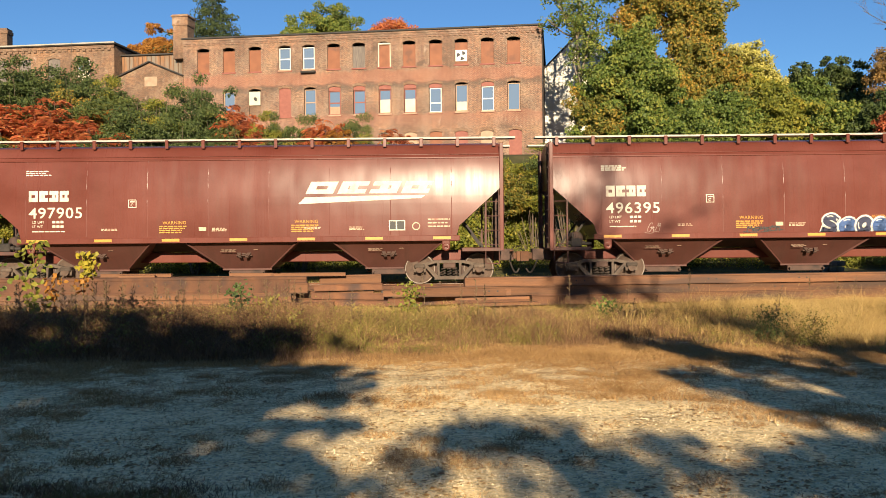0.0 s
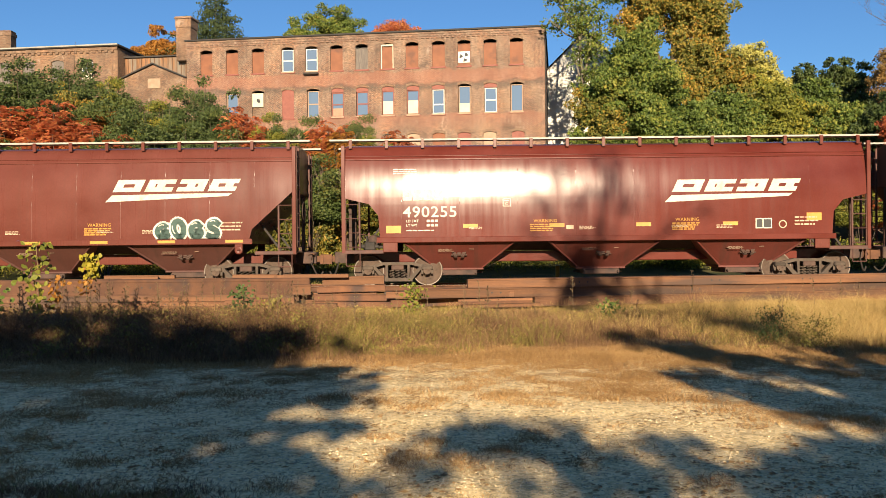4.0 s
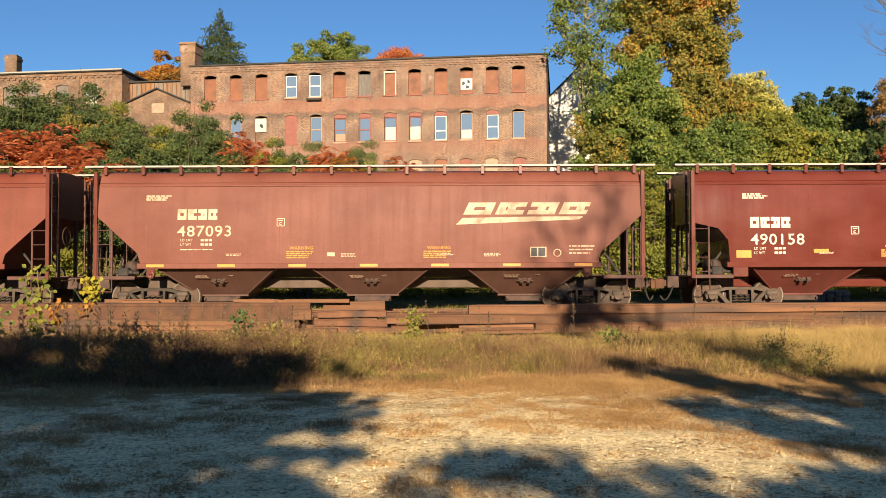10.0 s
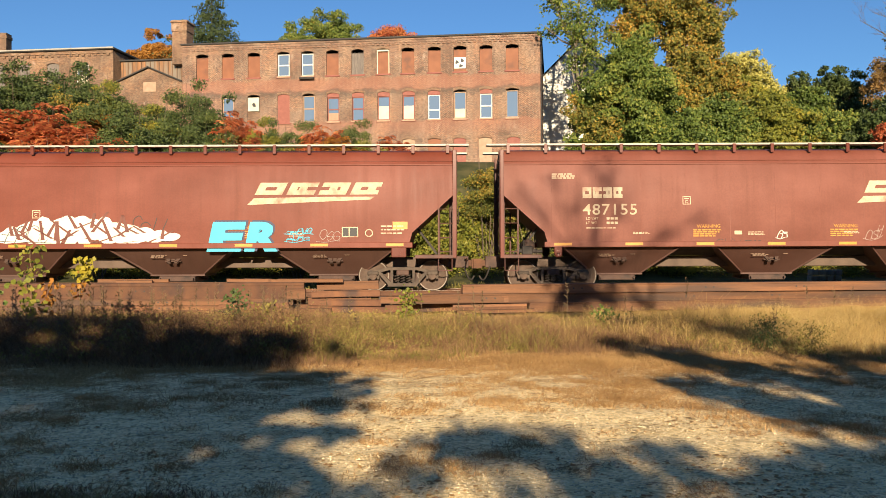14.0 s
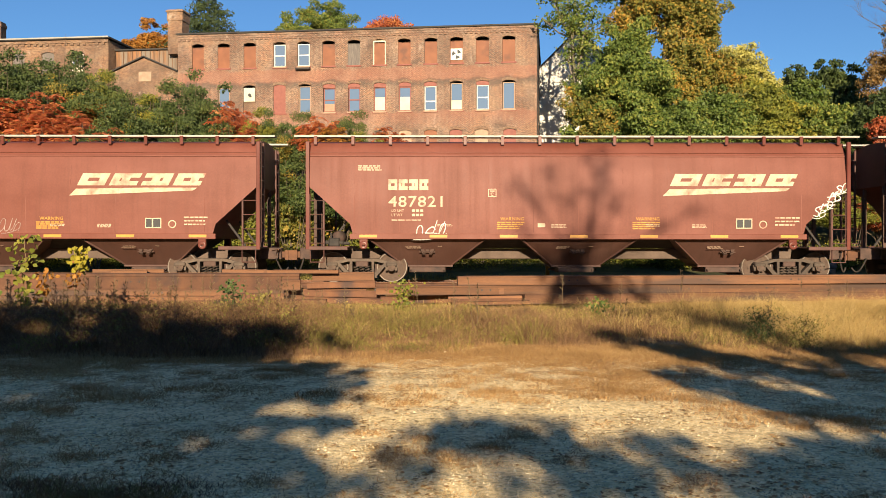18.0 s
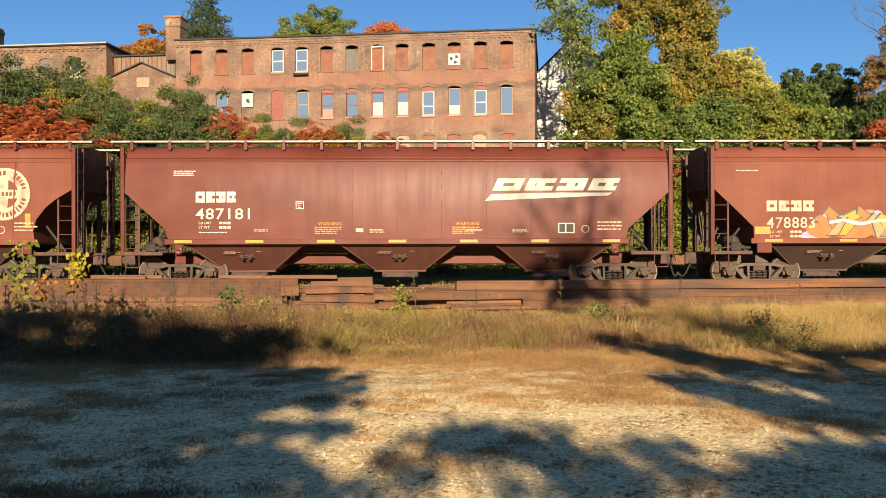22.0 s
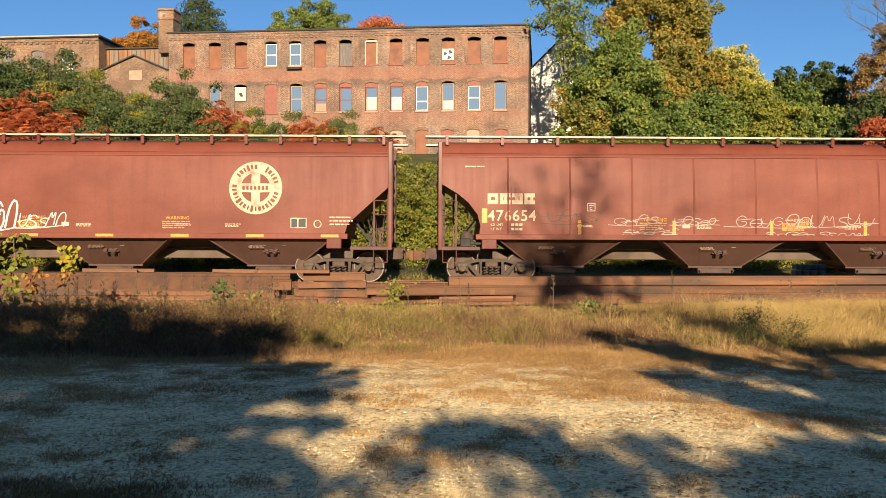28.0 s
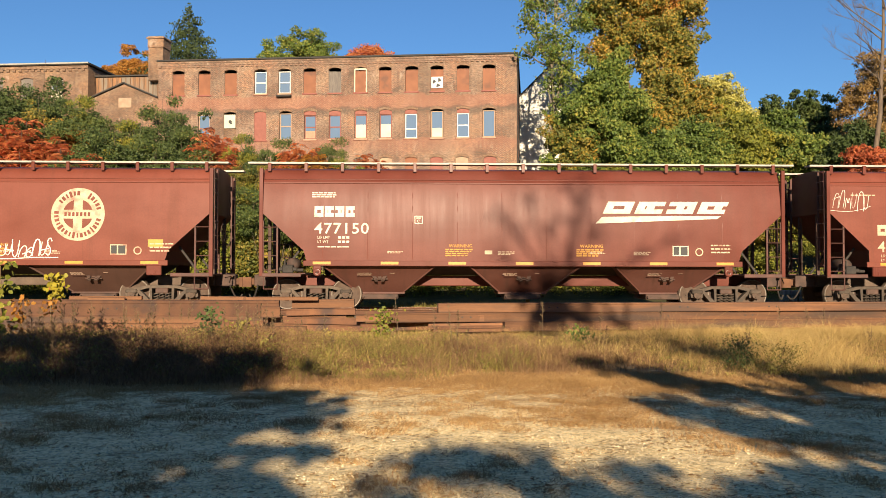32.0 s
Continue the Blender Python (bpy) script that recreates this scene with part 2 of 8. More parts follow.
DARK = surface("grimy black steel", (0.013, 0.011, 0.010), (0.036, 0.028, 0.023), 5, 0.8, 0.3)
GALV = surface("galvanised walkway", (0.240, 0.222, 0.192), (0.370, 0.345, 0.298), 6, 0.6, 0.2, 0.25)
WHITEP = surface("cream lettering", (0.45, 0.41, 0.31), (0.56, 0.52, 0.42), 5, 0.6, 0.1, stain=(0.351, 0.195, 0.133), stain_at=(0.62, 0.8))
FADEDP = surface("faded cream lettering", (0.38, 0.28, 0.185), (0.50, 0.40, 0.28), 5, 0.7, 0.1, stain=(0.281, 0.109, 0.070), stain_at=(0.55, 0.75))
YELLOWP = surface("yellow reflective sheet", (0.40, 0.175, 0.012), (0.50, 0.245, 0.020), 6, 0.5, 0.1)
DIMP = surface("worn stencil", (0.20, 0.13, 0.09), (0.30, 0.21, 0.15), 5, 0.7, 0.1)
TEXTY = surface("yellow stencil", (0.36, 0.165, 0.018), (0.45, 0.235, 0.036), 6, 0.7, 0.1)
BLACKP = plain("black panel", (0.020, 0.020, 0.021), 0.6)
SPRAY = {k: plain("spray " + k, c, 0.6) for k, c in dict(
    maroon=(0.11, 0.028, 0.016), white=(0.56, 0.53, 0.46), grey=(0.29, 0.24, 0.21), cyan=(0.040, 0.36, 0.50), blue=(0.033, 0.086, 0.238), navy=(0.020, 0.026, 0.066), orange=(0.43, 0.112, 0.022),
    amber=(0.46, 0.225, 0.020), peach=(0.49, 0.205, 0.088), lilac=(0.330, 0.238, 0.363), black=(0.020, 0.020, 0.020), teal=(0.026, 0.066, 0.053)).items()}
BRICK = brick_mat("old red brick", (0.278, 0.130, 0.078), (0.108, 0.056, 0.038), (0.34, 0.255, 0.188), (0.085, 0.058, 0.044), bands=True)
BRICK2 = brick_mat("brown brick", (0.250, 0.125, 0.068), (0.120, 0.062, 0.038), (0.28, 0.20, 0.135), (0.080, 0.052, 0.038))
BOARD = surface("painted plywood boarding", (0.150, 0.050, 0.020), (0.215, 0.078, 0.033), 1.5, 0.7, 0.15, stain=(0.100, 0.040, 0.022))
TRIM = surface("weathered red trim", (0.170, 0.050, 0.036), (0.235, 0.078, 0.054), 4, 0.7, 0.2)
WHITE = surface("white painted wood", (0.515, 0.484, 0.421), (0.624, 0.601, 0.546), 3, 0.6, 0.15)
TAN = surface("tan painted wood", (0.264, 0.165, 0.106), (0.343, 0.238, 0.158), 3, 0.7, 0.15)
CURTAIN = surface("drawn cream blind", (0.484, 0.421, 0.312), (0.577, 0.515, 0.390), 2, 0.8, 0.1)
GREYW = surface("bare grey boards", (0.086, 0.073, 0.066), (0.172, 0.145, 0.125), 3, 0.85, 0.2, stretch=(6, 6, 0.6))
ROOFM = surface("tar roofing", (0.020, 0.018, 0.017), (0.046, 0.041, 0.036), 2, 0.85, 0.3)
TIN = surface("rusting sheet siding", (0.055, 0.034, 0.022), (0.30, 0.135, 0.050), 1.3, 0.75, 0.2, stain=(0.16, 0.130, 0.100), stain_at=(0.50, 0.58), stretch=(1.6, 1.6, 0.22), fine=4)
# near-black that paints the shade of unlit rooms behind openings
ROOMSHADE = surface("painted room shade", (0.013, 0.013, 0.013), (0.033, 0.030, 0.026), 1, 0.9, 0)
BARK = surface("bark", (0.066, 0.046, 0.033), (0.145, 0.106, 0.073), 3, 0.9, 0.6, stretch=(4, 4, 0.8))
PALEBARK = surface("pale bark", (0.145, 0.119, 0.092), (0.238, 0.198, 0.152), 3, 0.9, 0.5, stretch=(4, 4, 0.8))
STEM = surface("dry stem", (0.106, 0.066, 0.033), (0.172, 0.119, 0.059), 8, 0.85, 0.1)
glass = bpy.data.materials.new("window glass")
glass.use_nodes = True
gb = glass.node_tree.nodes["Principled BSDF"]
gb.inputs["Base Color"].default_value, gb.inputs["Roughness"].default_value = (0.17, 0.23, 0.30, 1), 0.05
gb.inputs["Specular IOR Level"].default_value = 0.9
gb.inputs["Metallic"].default_value = 0.4


# ---- mesh building ----
class Geo:
    """Collects vertices and faces of one mesh."""

    def __init__(self):
        self.v, self.f, self.smooth = [], [], []

    def add(self, verts, faces, smooth=False):
        n = len(self.v)
        self.v += [tuple(p) for p in verts]
        self.f += [tuple(i + n for i in q) for q in faces]
        self.smooth += [smooth] * len(faces)
        return self

    def box(self, x0, x1, y0, y1, z0, z1, c=0.0):
        if c <= 0:
            p = [(x, y, z) for x in (x0, x1) for y in (y0, y1) for z in (z0, z1)]
            return self.add(p, [(0, 1, 3, 2), (4, 6, 7, 5), (0, 4, 5, 1), (2, 3, 7, 6), (0, 2, 6, 4), (1, 5, 7, 3)])
        # chamfered along the long edges and at the ends
        cx, cy, cz = min(c, (x1 - x0) / 3), min(c, (y1 - y0) / 3), min(c, (z1 - z0) / 3)
        ids, pts = {}, []
        for sx in (0, 1):
            for sy in (0, 1):
                for sz in (0, 1):
                    o = ((x0, x1)[sx], (y0, y1)[sy], (z0, z1)[sz])
                    d = ((cx, -cx)[sx], (cy, -cy)[sy], (cz, -cz)[sz])
                    for a in range(3):
                        ids[sx, sy, sz, a] = len(pts)
                        pts.append(tuple(o[k] + (0 if k == a else d[k]) for k in range(3)))
        fs = []
        for a in range(3):
            b, d = (a + 1) % 3, (a + 2) % 3
            for s in (0, 1):
                def key(i, j):
                    k = [0, 0, 0]
                    k[a], k[b], k[d] = s, i, j
                    return ids[(*k, a)]
                q = (key(0, 0), key(1, 0), key(1, 1), key(0, 1))
                fs.append(q if s else q[::-1])
            for i in (0, 1):
                for j in (0, 1):
                    def ekey(s, ax):
                        k = [0, 0, 0]
                        k[a], k[b], k[d] = s, i, j
                        return ids[(*k, ax)]
                    q = (ekey(0, b), ekey(1, b), ekey(1, d), ekey(0, d))
                    fs.append(q if (i ^ j) else q[::-1])
        for k in [(i, j, l) for i in (0, 1) for j in (0, 1) for l in (0, 1)]:
            q = tuple(ids[(*k, a)] for a in range(3))
            fs.append(q if sum(k) % 2 else q[::-1])
        return self.add(pts, fs)

    def rod(self, p, q, r, n=8, r2=None, caps=True):
        p, q = Vector(p), Vector(q)
        d = (q - p).normalized()
        u = d.orthogonal().normalized()
        w = d.cross(u)
        r2 = r if r2 is None else r2
        ring = [(math.cos(2 * math.pi * i / n), math.sin(2 * math.pi * i / n)) for i in range(n)]
        vs = [p + (u * a + w * b) * r for a, b in ring] + [q + (u * a + w * b) * r2 for a, b in ring]
        self.add(vs, [(i, (i + 1) % n, n + (i + 1) % n, n + i) for i in range(n)], True)
        if caps:
            self.add(vs, [tuple(range(n))[::-1], tuple(range(n, 2 * n))])
        return self

    def tube(self, pts, r, r2, n=5):
        """One bent tapering stem."""
        pts, m = [Vector(p) for p in pts], len(pts)
        vs = [p + Vector((math.cos(2 * math.pi * i / n), math.sin(2 * math.pi * i / n), 0)) * (r + (r2 - r) * k / (m - 1)) for k, p in enumerate(pts) for i in range(n)]
        return self.add(vs, [(k * n + i, k * n + (i + 1) % n, (k + 1) * n + (i + 1) % n, (k + 1) * n + i) for k in range(m - 1) for i in range(n)], True)

    def path(self, pts, r, n=6):
        for a, b in zip(pts, pts[1:]):
            self.rod(a, b, r, n)
        return self

    def bar(self, p, q, w, h):
        """A rectangular bar from p to q, w wide across, h high."""
        p, q = Vector(p), Vector(q)
        d = (q - p).normalized()
        side = d.cross(Vector((0, 0, 1)))
        side = side.normalized() if side.length > 1e-4 else Vector((1, 0, 0))
        up = side.cross(d)
        vs = [e + side * s * w / 2 + up * t * h / 2 for e in (p, q) for s, t in ((-1, -1), (1, -1), (1, 1), (-1, 1))]
        return self.add(vs, [(0, 1, 2, 3)[::-1], (4, 5, 6, 7), (0, 1, 5, 4), (1, 2, 6, 5), (2, 3, 7, 6), (3, 0, 4, 7)])

    def prism(self, poly, axis, a, b):
        """A flat polygon given in the two other axes, drawn out along axis from a to b."""
        def place(u, v, t):
            return {0: (t, u, v), 1: (u, t, v), 2: (u, v, t)}[axis]
        n = len(poly)
        vs = [place(u, v, a) for u, v in poly] + [place(u, v, b) for u, v in poly]
        return self.add(vs, [tuple(range(n)), tuple(range(n, 2 * n))[::-1]] + [(i, n + i, n + (i + 1) % n, (i + 1) % n) for i in range(n)])

    def lathe(self, prof, n=24, axis=1, at=(0, 0, 0), smooth=True):
        """Radius and place along the axis, turned round it."""
        vs = []
        for r, t in prof:
            for i in range(n):
                a, b = r * math.cos(2 * math.pi * i / n), r * math.sin(2 * math.pi * i / n)
                p = {0: (t, a, b), 1: (a, t, b), 2: (a, b, t)}[axis]
                vs.append(tuple(p[k] + at[k] for k in range(3)))
        m = len(prof)
        fs = [(j * n + i, j * n + (i + 1) % n, (j + 1) * n + (i + 1) % n, (j + 1) * n + i) for j in range(m - 1) for i in range(n)]
        return self.add(vs, fs, smooth)

    def mesh(self, name, mat):
        me = bpy.data.meshes.new(name)
        me.from_pydata(self.v, [], self.f)
        me.polygons.foreach_set("use_smooth", self.smooth)
        for mm in mat if isinstance(mat, (list, tuple)) else (mat,):
            me.materials.append(mm)
        me.update()
        bm = bmesh.new()
        bm.from_mesh(me)
        bmesh.ops.recalc_face_normals(bm, faces=bm.faces)
        bm.to_mesh(me)
        bm.free()
        return me


def thing(name, m, label, category, group="", kind=""):
    ob = new(name)
    ob.empty_display_size = 0.3
    ob.matrix_world = m
    return tagged(ob, label, category, group, kind)


def part(name, geo, mat, parent, label="", at=None, kind=""):
    """One mesh under a thing or part; geo may be a finished mesh."""
    me = geo if isinstance(geo, bpy.types.Mesh) else geo.mesh(name, mat)
    ob = new(name, me)
    ob.parent = parent
    if at is not None:
        ob.matrix_basis = at
    if label:
        ob["label"] = label
    if kind:
        ob["kind"] = kind
    return ob


def solid(name, geo, mat, label, category, kind="", group="", m=None):
    ob = new(name, geo if isinstance(geo, bpy.types.Mesh) else geo.mesh(name, mat))
    if m is not None:
        ob.matrix_world = m
    return tagged(ob, label, category, group, kind)


def fast_mesh(name, verts, faces, mats, smooth=False):
    """A large mesh from arrays; faces all with the same number of corners."""
    verts, faces = np.asarray(verts, np.float32), np.asarray(faces, np.int32)
    me = bpy.data.meshes.new(name)
    me.vertices.add(len(verts))
    me.vertices.foreach_set("co", verts.ravel())
    k = faces.shape[1]
    me.loops.add(faces.size)
    me.loops.foreach_set("vertex_index", faces.ravel())
    me.polygons.add(len(faces))
    me.polygons.foreach_set("loop_start", np.arange(0, faces.size, k, dtype=np.int32))
    me.polygons.foreach_set("use_smooth", np.full(len(faces), smooth))
    for mm in mats if isinstance(mats, (list, tuple)) else (mats,):
        me.materials.append(mm)
    me.update(calc_edges=True)
    me.validate()
    return me


# ---- ground ----
RAIL_Z, TRACK_Y, SIDE_Y = 0.37, 27.6, 26.0


def smooth01(a, b, v):
    t = min(1, max(0, (v - a) / (b - a)))  # falls where a > b
    return t * t * (3 - 2 * t)


def ground_z(x, y):
    """Gravel yard, a low ballast bed under the track, then a bank that rises to the street of the brick mill."""
    bed = 0.14 * smooth01(22.5, 25.5, y)
    bank = 0.9 * smooth01(41, 46, y) + 6.4 * smooth01(43, 58, y) + 1.5 * smooth01(70, 130, y) + 6.0 * smooth01(140, 400, y)
    rough = 0.02 * noise.noise((x * 0.6, y * 0.6, 0)) + 0.035 * noise.noise((x * 0.17, y * 0.17, 3))
    if 3.0 < y < 16.0 and -10 < x < 10:
        fine = 0.016 * noise.noise((x * 1.7, y * 2.2, 7)) + 0.005 * noise.noise((x * 5.0, y * 6.0, 9)) + 0.0018 * noise.noise((x * 14.0, y * 16.0, 4))
        rough += fine * smooth01(3.0, 4.0, y) * (1 - smooth01(14.0, 16.0, y)) * (1 - smooth01(9.0, 10.0, abs(x)))
    return bed + bank + rough * (1 - smooth01(200, 400, y))


def ground_mesh():
    xs = np.r_[-900, -400, -200, -110, np.arange(-70, -12, 4.0), np.arange(-12, -8, 0.35), np.arange(-8, 8, 0.06), np.arange(8, 12.01, 0.35), np.arange(15, 71, 4.0), 110, 200, 400, 900]
    ys = np.r_[-500, -250, -120, -60, -35, -20, -10, -5, -2, np.arange(0, 4.5, 0.35), np.arange(4.5, 14.5, 0.06), np.arange(14.5, 32, 0.35), np.arange(32, 70, 2.0), 75, 85, 100, 130, 160, 200, 300, 450, 900]
    v = [(x, y, ground_z(x, y)) for y in ys for x in xs]
    n = len(xs)
    f = [(j * n + i, j * n + i + 1, (j + 1) * n + i + 1, (j + 1) * n + i) for j in range(len(ys) - 1) for i in range(n - 1)]
    return fast_mesh("ground", v, f, GROUND, True)


def ground_material():
    """Pale crushed stone with patches of dead grass and dirt, greener far off."""
    m = bpy.data.materials.new("gravel and dead grass")
    m.use_nodes = True
    nt = m.node_tree
    b = nt.nodes["Principled BSDF"]
    co = nt.nodes.new("ShaderNodeTexCoord")

    def nz(scale, detail, rg=0.5):
        n = nt.nodes.new("ShaderNodeTexNoise")
        n.inputs["Scale"].default_value, n.inputs["Detail"].default_value, n.inputs["Roughness"].default_value = scale, detail, rg
        nt.links.new(co.outputs["Object"], n.inputs["Vector"])
        return n.outputs[0]

    def mixer(fac, a, c):
        x = nt.nodes.new("ShaderNodeMixRGB")
        nt.links.new(fac, x.inputs[0])
        for s, k in ((a, 1), (c, 2)):
            if isinstance(s, tuple):
                x.inputs[k].default_value = (*s, 1)
            else:
                nt.links.new(s, x.inputs[k])
        return x.outputs[0]

    vor = nt.nodes.new("ShaderNodeTexVoronoi")
    vor.inputs["Scale"].default_value = 34
    nt.links.new(co.outputs["Object"], vor.inputs["Vector"])
    sep = nt.nodes.new("ShaderNodeSeparateXYZ")
    nt.links.new(vor.outputs["Color"], sep.inputs[0])
    stone = ramp_node(nt, [(0.0, (0.130, 0.090, 0.043)), (0.27, (0.560, 0.412, 0.199)), (0.66, (0.920, 0.706, 0.361)), (1.0, (0.980, 0.825, 0.501))])
    nt.links.new(sep.outputs[0], stone.inputs[0])
    dust = ramp_node(nt, [(0.38, (0.400, 0.267, 0.119)), (0.46, (0.830, 0.626, 0.309)), (0.66, (0.970, 0.747, 0.391))])
    nt.links.new(nz(1.9, 10, 0.72), dust.inputs[0])
    half = nt.nodes.new("ShaderNodeValue")
    half.outputs[0].default_value = 0.54
    gravel = mixer(half.outputs[0], stone.outputs[0], dust.outputs[0])
    # dark crumbs of soil and leaf between the stones
    crumbs = ramp_node(nt, [(0.57, (0, 0, 0)), (0.63, (0.820, 0.800, 0.740))])
    nt.links.new(nz(9.0, 8, 0.7), crumbs.inputs[0])
    gravel = mixer(crumbs.outputs[0], gravel, (0.200, 0.121, 0.051))
    grass = ramp_node(nt, [(0.3, (0.190, 0.102, 0.036)), (0.7, (0.500, 0.291, 0.106))])
    nt.links.new(nz(30, 4), grass.inputs[0])
    # grass cover grows away from the yard
    pos = nt.nodes.new("ShaderNodeSeparateXYZ")
    nt.links.new(co.outputs["Object"], pos.inputs[0])
    near = nt.nodes.new("ShaderNodeMapRange")
    near.inputs[1].default_value, near.inputs[2].default_value = 8.3, 13.0
    near.inputs[3].default_value, near.inputs[4].default_value = -0.085, 0.15
    aside = nt.nodes.new("ShaderNodeMath")
    aside.operation = "ABSOLUTE"
    nt.links.new(pos.outputs[0], aside.inputs[0])
    slant = nt.nodes.new("ShaderNodeMath")
    slant.operation = "MULTIPLY_ADD"
    nt.links.new(aside.outputs[0], slant.inputs[0])
    slant.inputs[1].default_value = 0.14
    nt.links.new(pos.outputs[1], slant.inputs[2])
    nt.links.new(slant.outputs[0], near.inputs[0])
    add = nt.nodes.new("ShaderNodeMath")
    nt.links.new(nz(2.6, 12, 0.82), add.inputs[0])
    nt.links.new(near.outputs[0], add.inputs[1])
    cover = ramp_node(nt, [(0.51, (0, 0, 0)), (0.62, (1, 1, 1))])
    nt.links.new(add.outputs[0], cover.inputs[0])
    c = mixer(cover.outputs[0], gravel, grass.outputs[0])
    far = nt.nodes.new("ShaderNodeMapRange")
    far.inputs[1].default_value, far.inputs[2].default_value = 29.5, 36.0
    nt.links.new(pos.outputs[1], far.inputs[0])
    soil = ramp_node(nt, [(0.35, (0.035, 0.042, 0.016)), (0.65, (0.09, 0.08, 0.033))])
    nt.links.new(nz(0.8, 6), soil.inputs[0])
    c = mixer(far.outputs[0], c, soil.outputs[0])
    nt.links.new(c, b.inputs["Base Color"])
    b.inputs["Roughness"].default_value = 0.92
    b.inputs["Specular IOR Level"].default_value = 0.2
    bp = nt.nodes.new("ShaderNodeBump")
    bp.inputs["Strength"].default_value, bp.inputs["Distance"].default_value = 0.24, 0.012
    nt.links.new(vor.outputs["Distance"], bp.inputs["Height"])
    bp2 = nt.nodes.new("ShaderNodeBump")
    bp2.inputs["Strength"].default_value, bp2.inputs["Distance"].default_value = 0.28, 0.03
    nt.links.new(nz(14, 8), bp2.inputs["Height"])
    nt.links.new(bp.outputs[0], bp2.inputs["Normal"])
    nt.links.new(bp2.outputs[0], b.inputs["Normal"])
    return m


GROUND = ground_material()
tagged(new("ground", ground_mesh()), "pale gravel yard with patches of dead grass and a bank behind the track", "ground", kind="structure")


# ---- the track ----
def rail_profile(s=1.0):
    """Half of a flat-bottomed rail's section, mirrored; head at the top."""
    h = [(0.075, 0.0), (0.075, 0.012), (0.02, 0.03), (0.009, 0.05), (0.009, 0.125), (0.036, 0.14), (0.037, 0.165), (0.03, 0.173)]
    return [(a * s, b * s) for a, b in h] + [(-a * s, b * s) for a, b in reversed(h)]


def track():
    t = thing("railway_track", pose(0, TRACK_Y, RAIL_Z - 0.173), "single railway track with rusty rails on old wooden sleepers", "railway track", kind="structure")
    for y in (-0.7525, 0.7525):
        g = Geo().prism(rail_profile(), 0, -260, 420)
        for i, v in enumerate(g.v):
            g.v[i] = (v[0], v[1] + y, v[2])
        part("rail", g, RUST, t)
        part("railhead", Geo().box(-260, 420, y - 0.03, y + 0.03, 0.1735, 0.176), RAIL_TOP, t, "bright worn running surface")
    me = Geo().box(-0.11, 0.11, -1.3, 1.3, -0.17, 0.004, 0.02).mesh("sleeper", SLEEPER)
    for i in range(120):
        part("sleeper", me, None, t, at=pose(-31 + i * 0.52 + random.uniform(-0.04, 0.04), random.uniform(-0.05, 0.05), 0, 0, 0, random.uniform(-1.5, 1.5)))
    return t


SLEEPER = surface("old sleeper wood", (0.045, 0.034, 0.027), (0.11, 0.08, 0.062), 3, 0.9, 0.4, vary=0.3, stretch=(5, 1, 5))
track()


# ---- lettering as flat meshes ----
GLYPHS = {}


def glyphs(text, height, bold=0.02):
    """Triangles of a line of text, cap height as given, left edge at 0."""
    if (text, bold) not in GLYPHS:
        cu = bpy.data.curves.new("glyphs", "FONT")
        cu.body, cu.size, cu.offset, cu.resolution_u, cu.space_character = text, 1.0, bold, 3, 1.08
        ob = new("glyphs", cu)
        me = bpy.data.meshes.new_from_object(ob.evaluated_get(bpy.context.evaluated_depsgraph_get()))
        vs = [(v.co.x, v.co.y) for v in me.vertices]
        GLYPHS[text, bold] = vs, [tuple(p.vertices) for p in me.polygons]
        bpy.data.objects.remove(ob)
        bpy.data.curves.remove(cu)
        bpy.data.meshes.remove(me)
    vs, fs = GLYPHS[text, bold]
    x0, top = min(v[0] for v in vs), 0.73
    k = height / top
    return [((x - x0) * k, y * k) for x, y in vs], fs


# ---- covered hopper cars ----
EAVE, SILL, ROOF = 3.80, 1.32, 4.28


def bulge(z):
    """Half width of the curved side at a height over the rail."""
    return 1.585 - 0.0135 * max(0.0, z - 1.45) ** 3


def clip(poly, z, keep_above):
    out = []
    for (a, b), (c, d) in zip(poly, poly[1:] + poly[:1]):
        ina, inc = (b >= z) == keep_above, (d >= z) == keep_above
        if ina:
            out.append((a, b))
        if ina != inc and d != b:
            t = (z - b) / (d - b)
            out.append((a + t * (c - a), z))
    return out


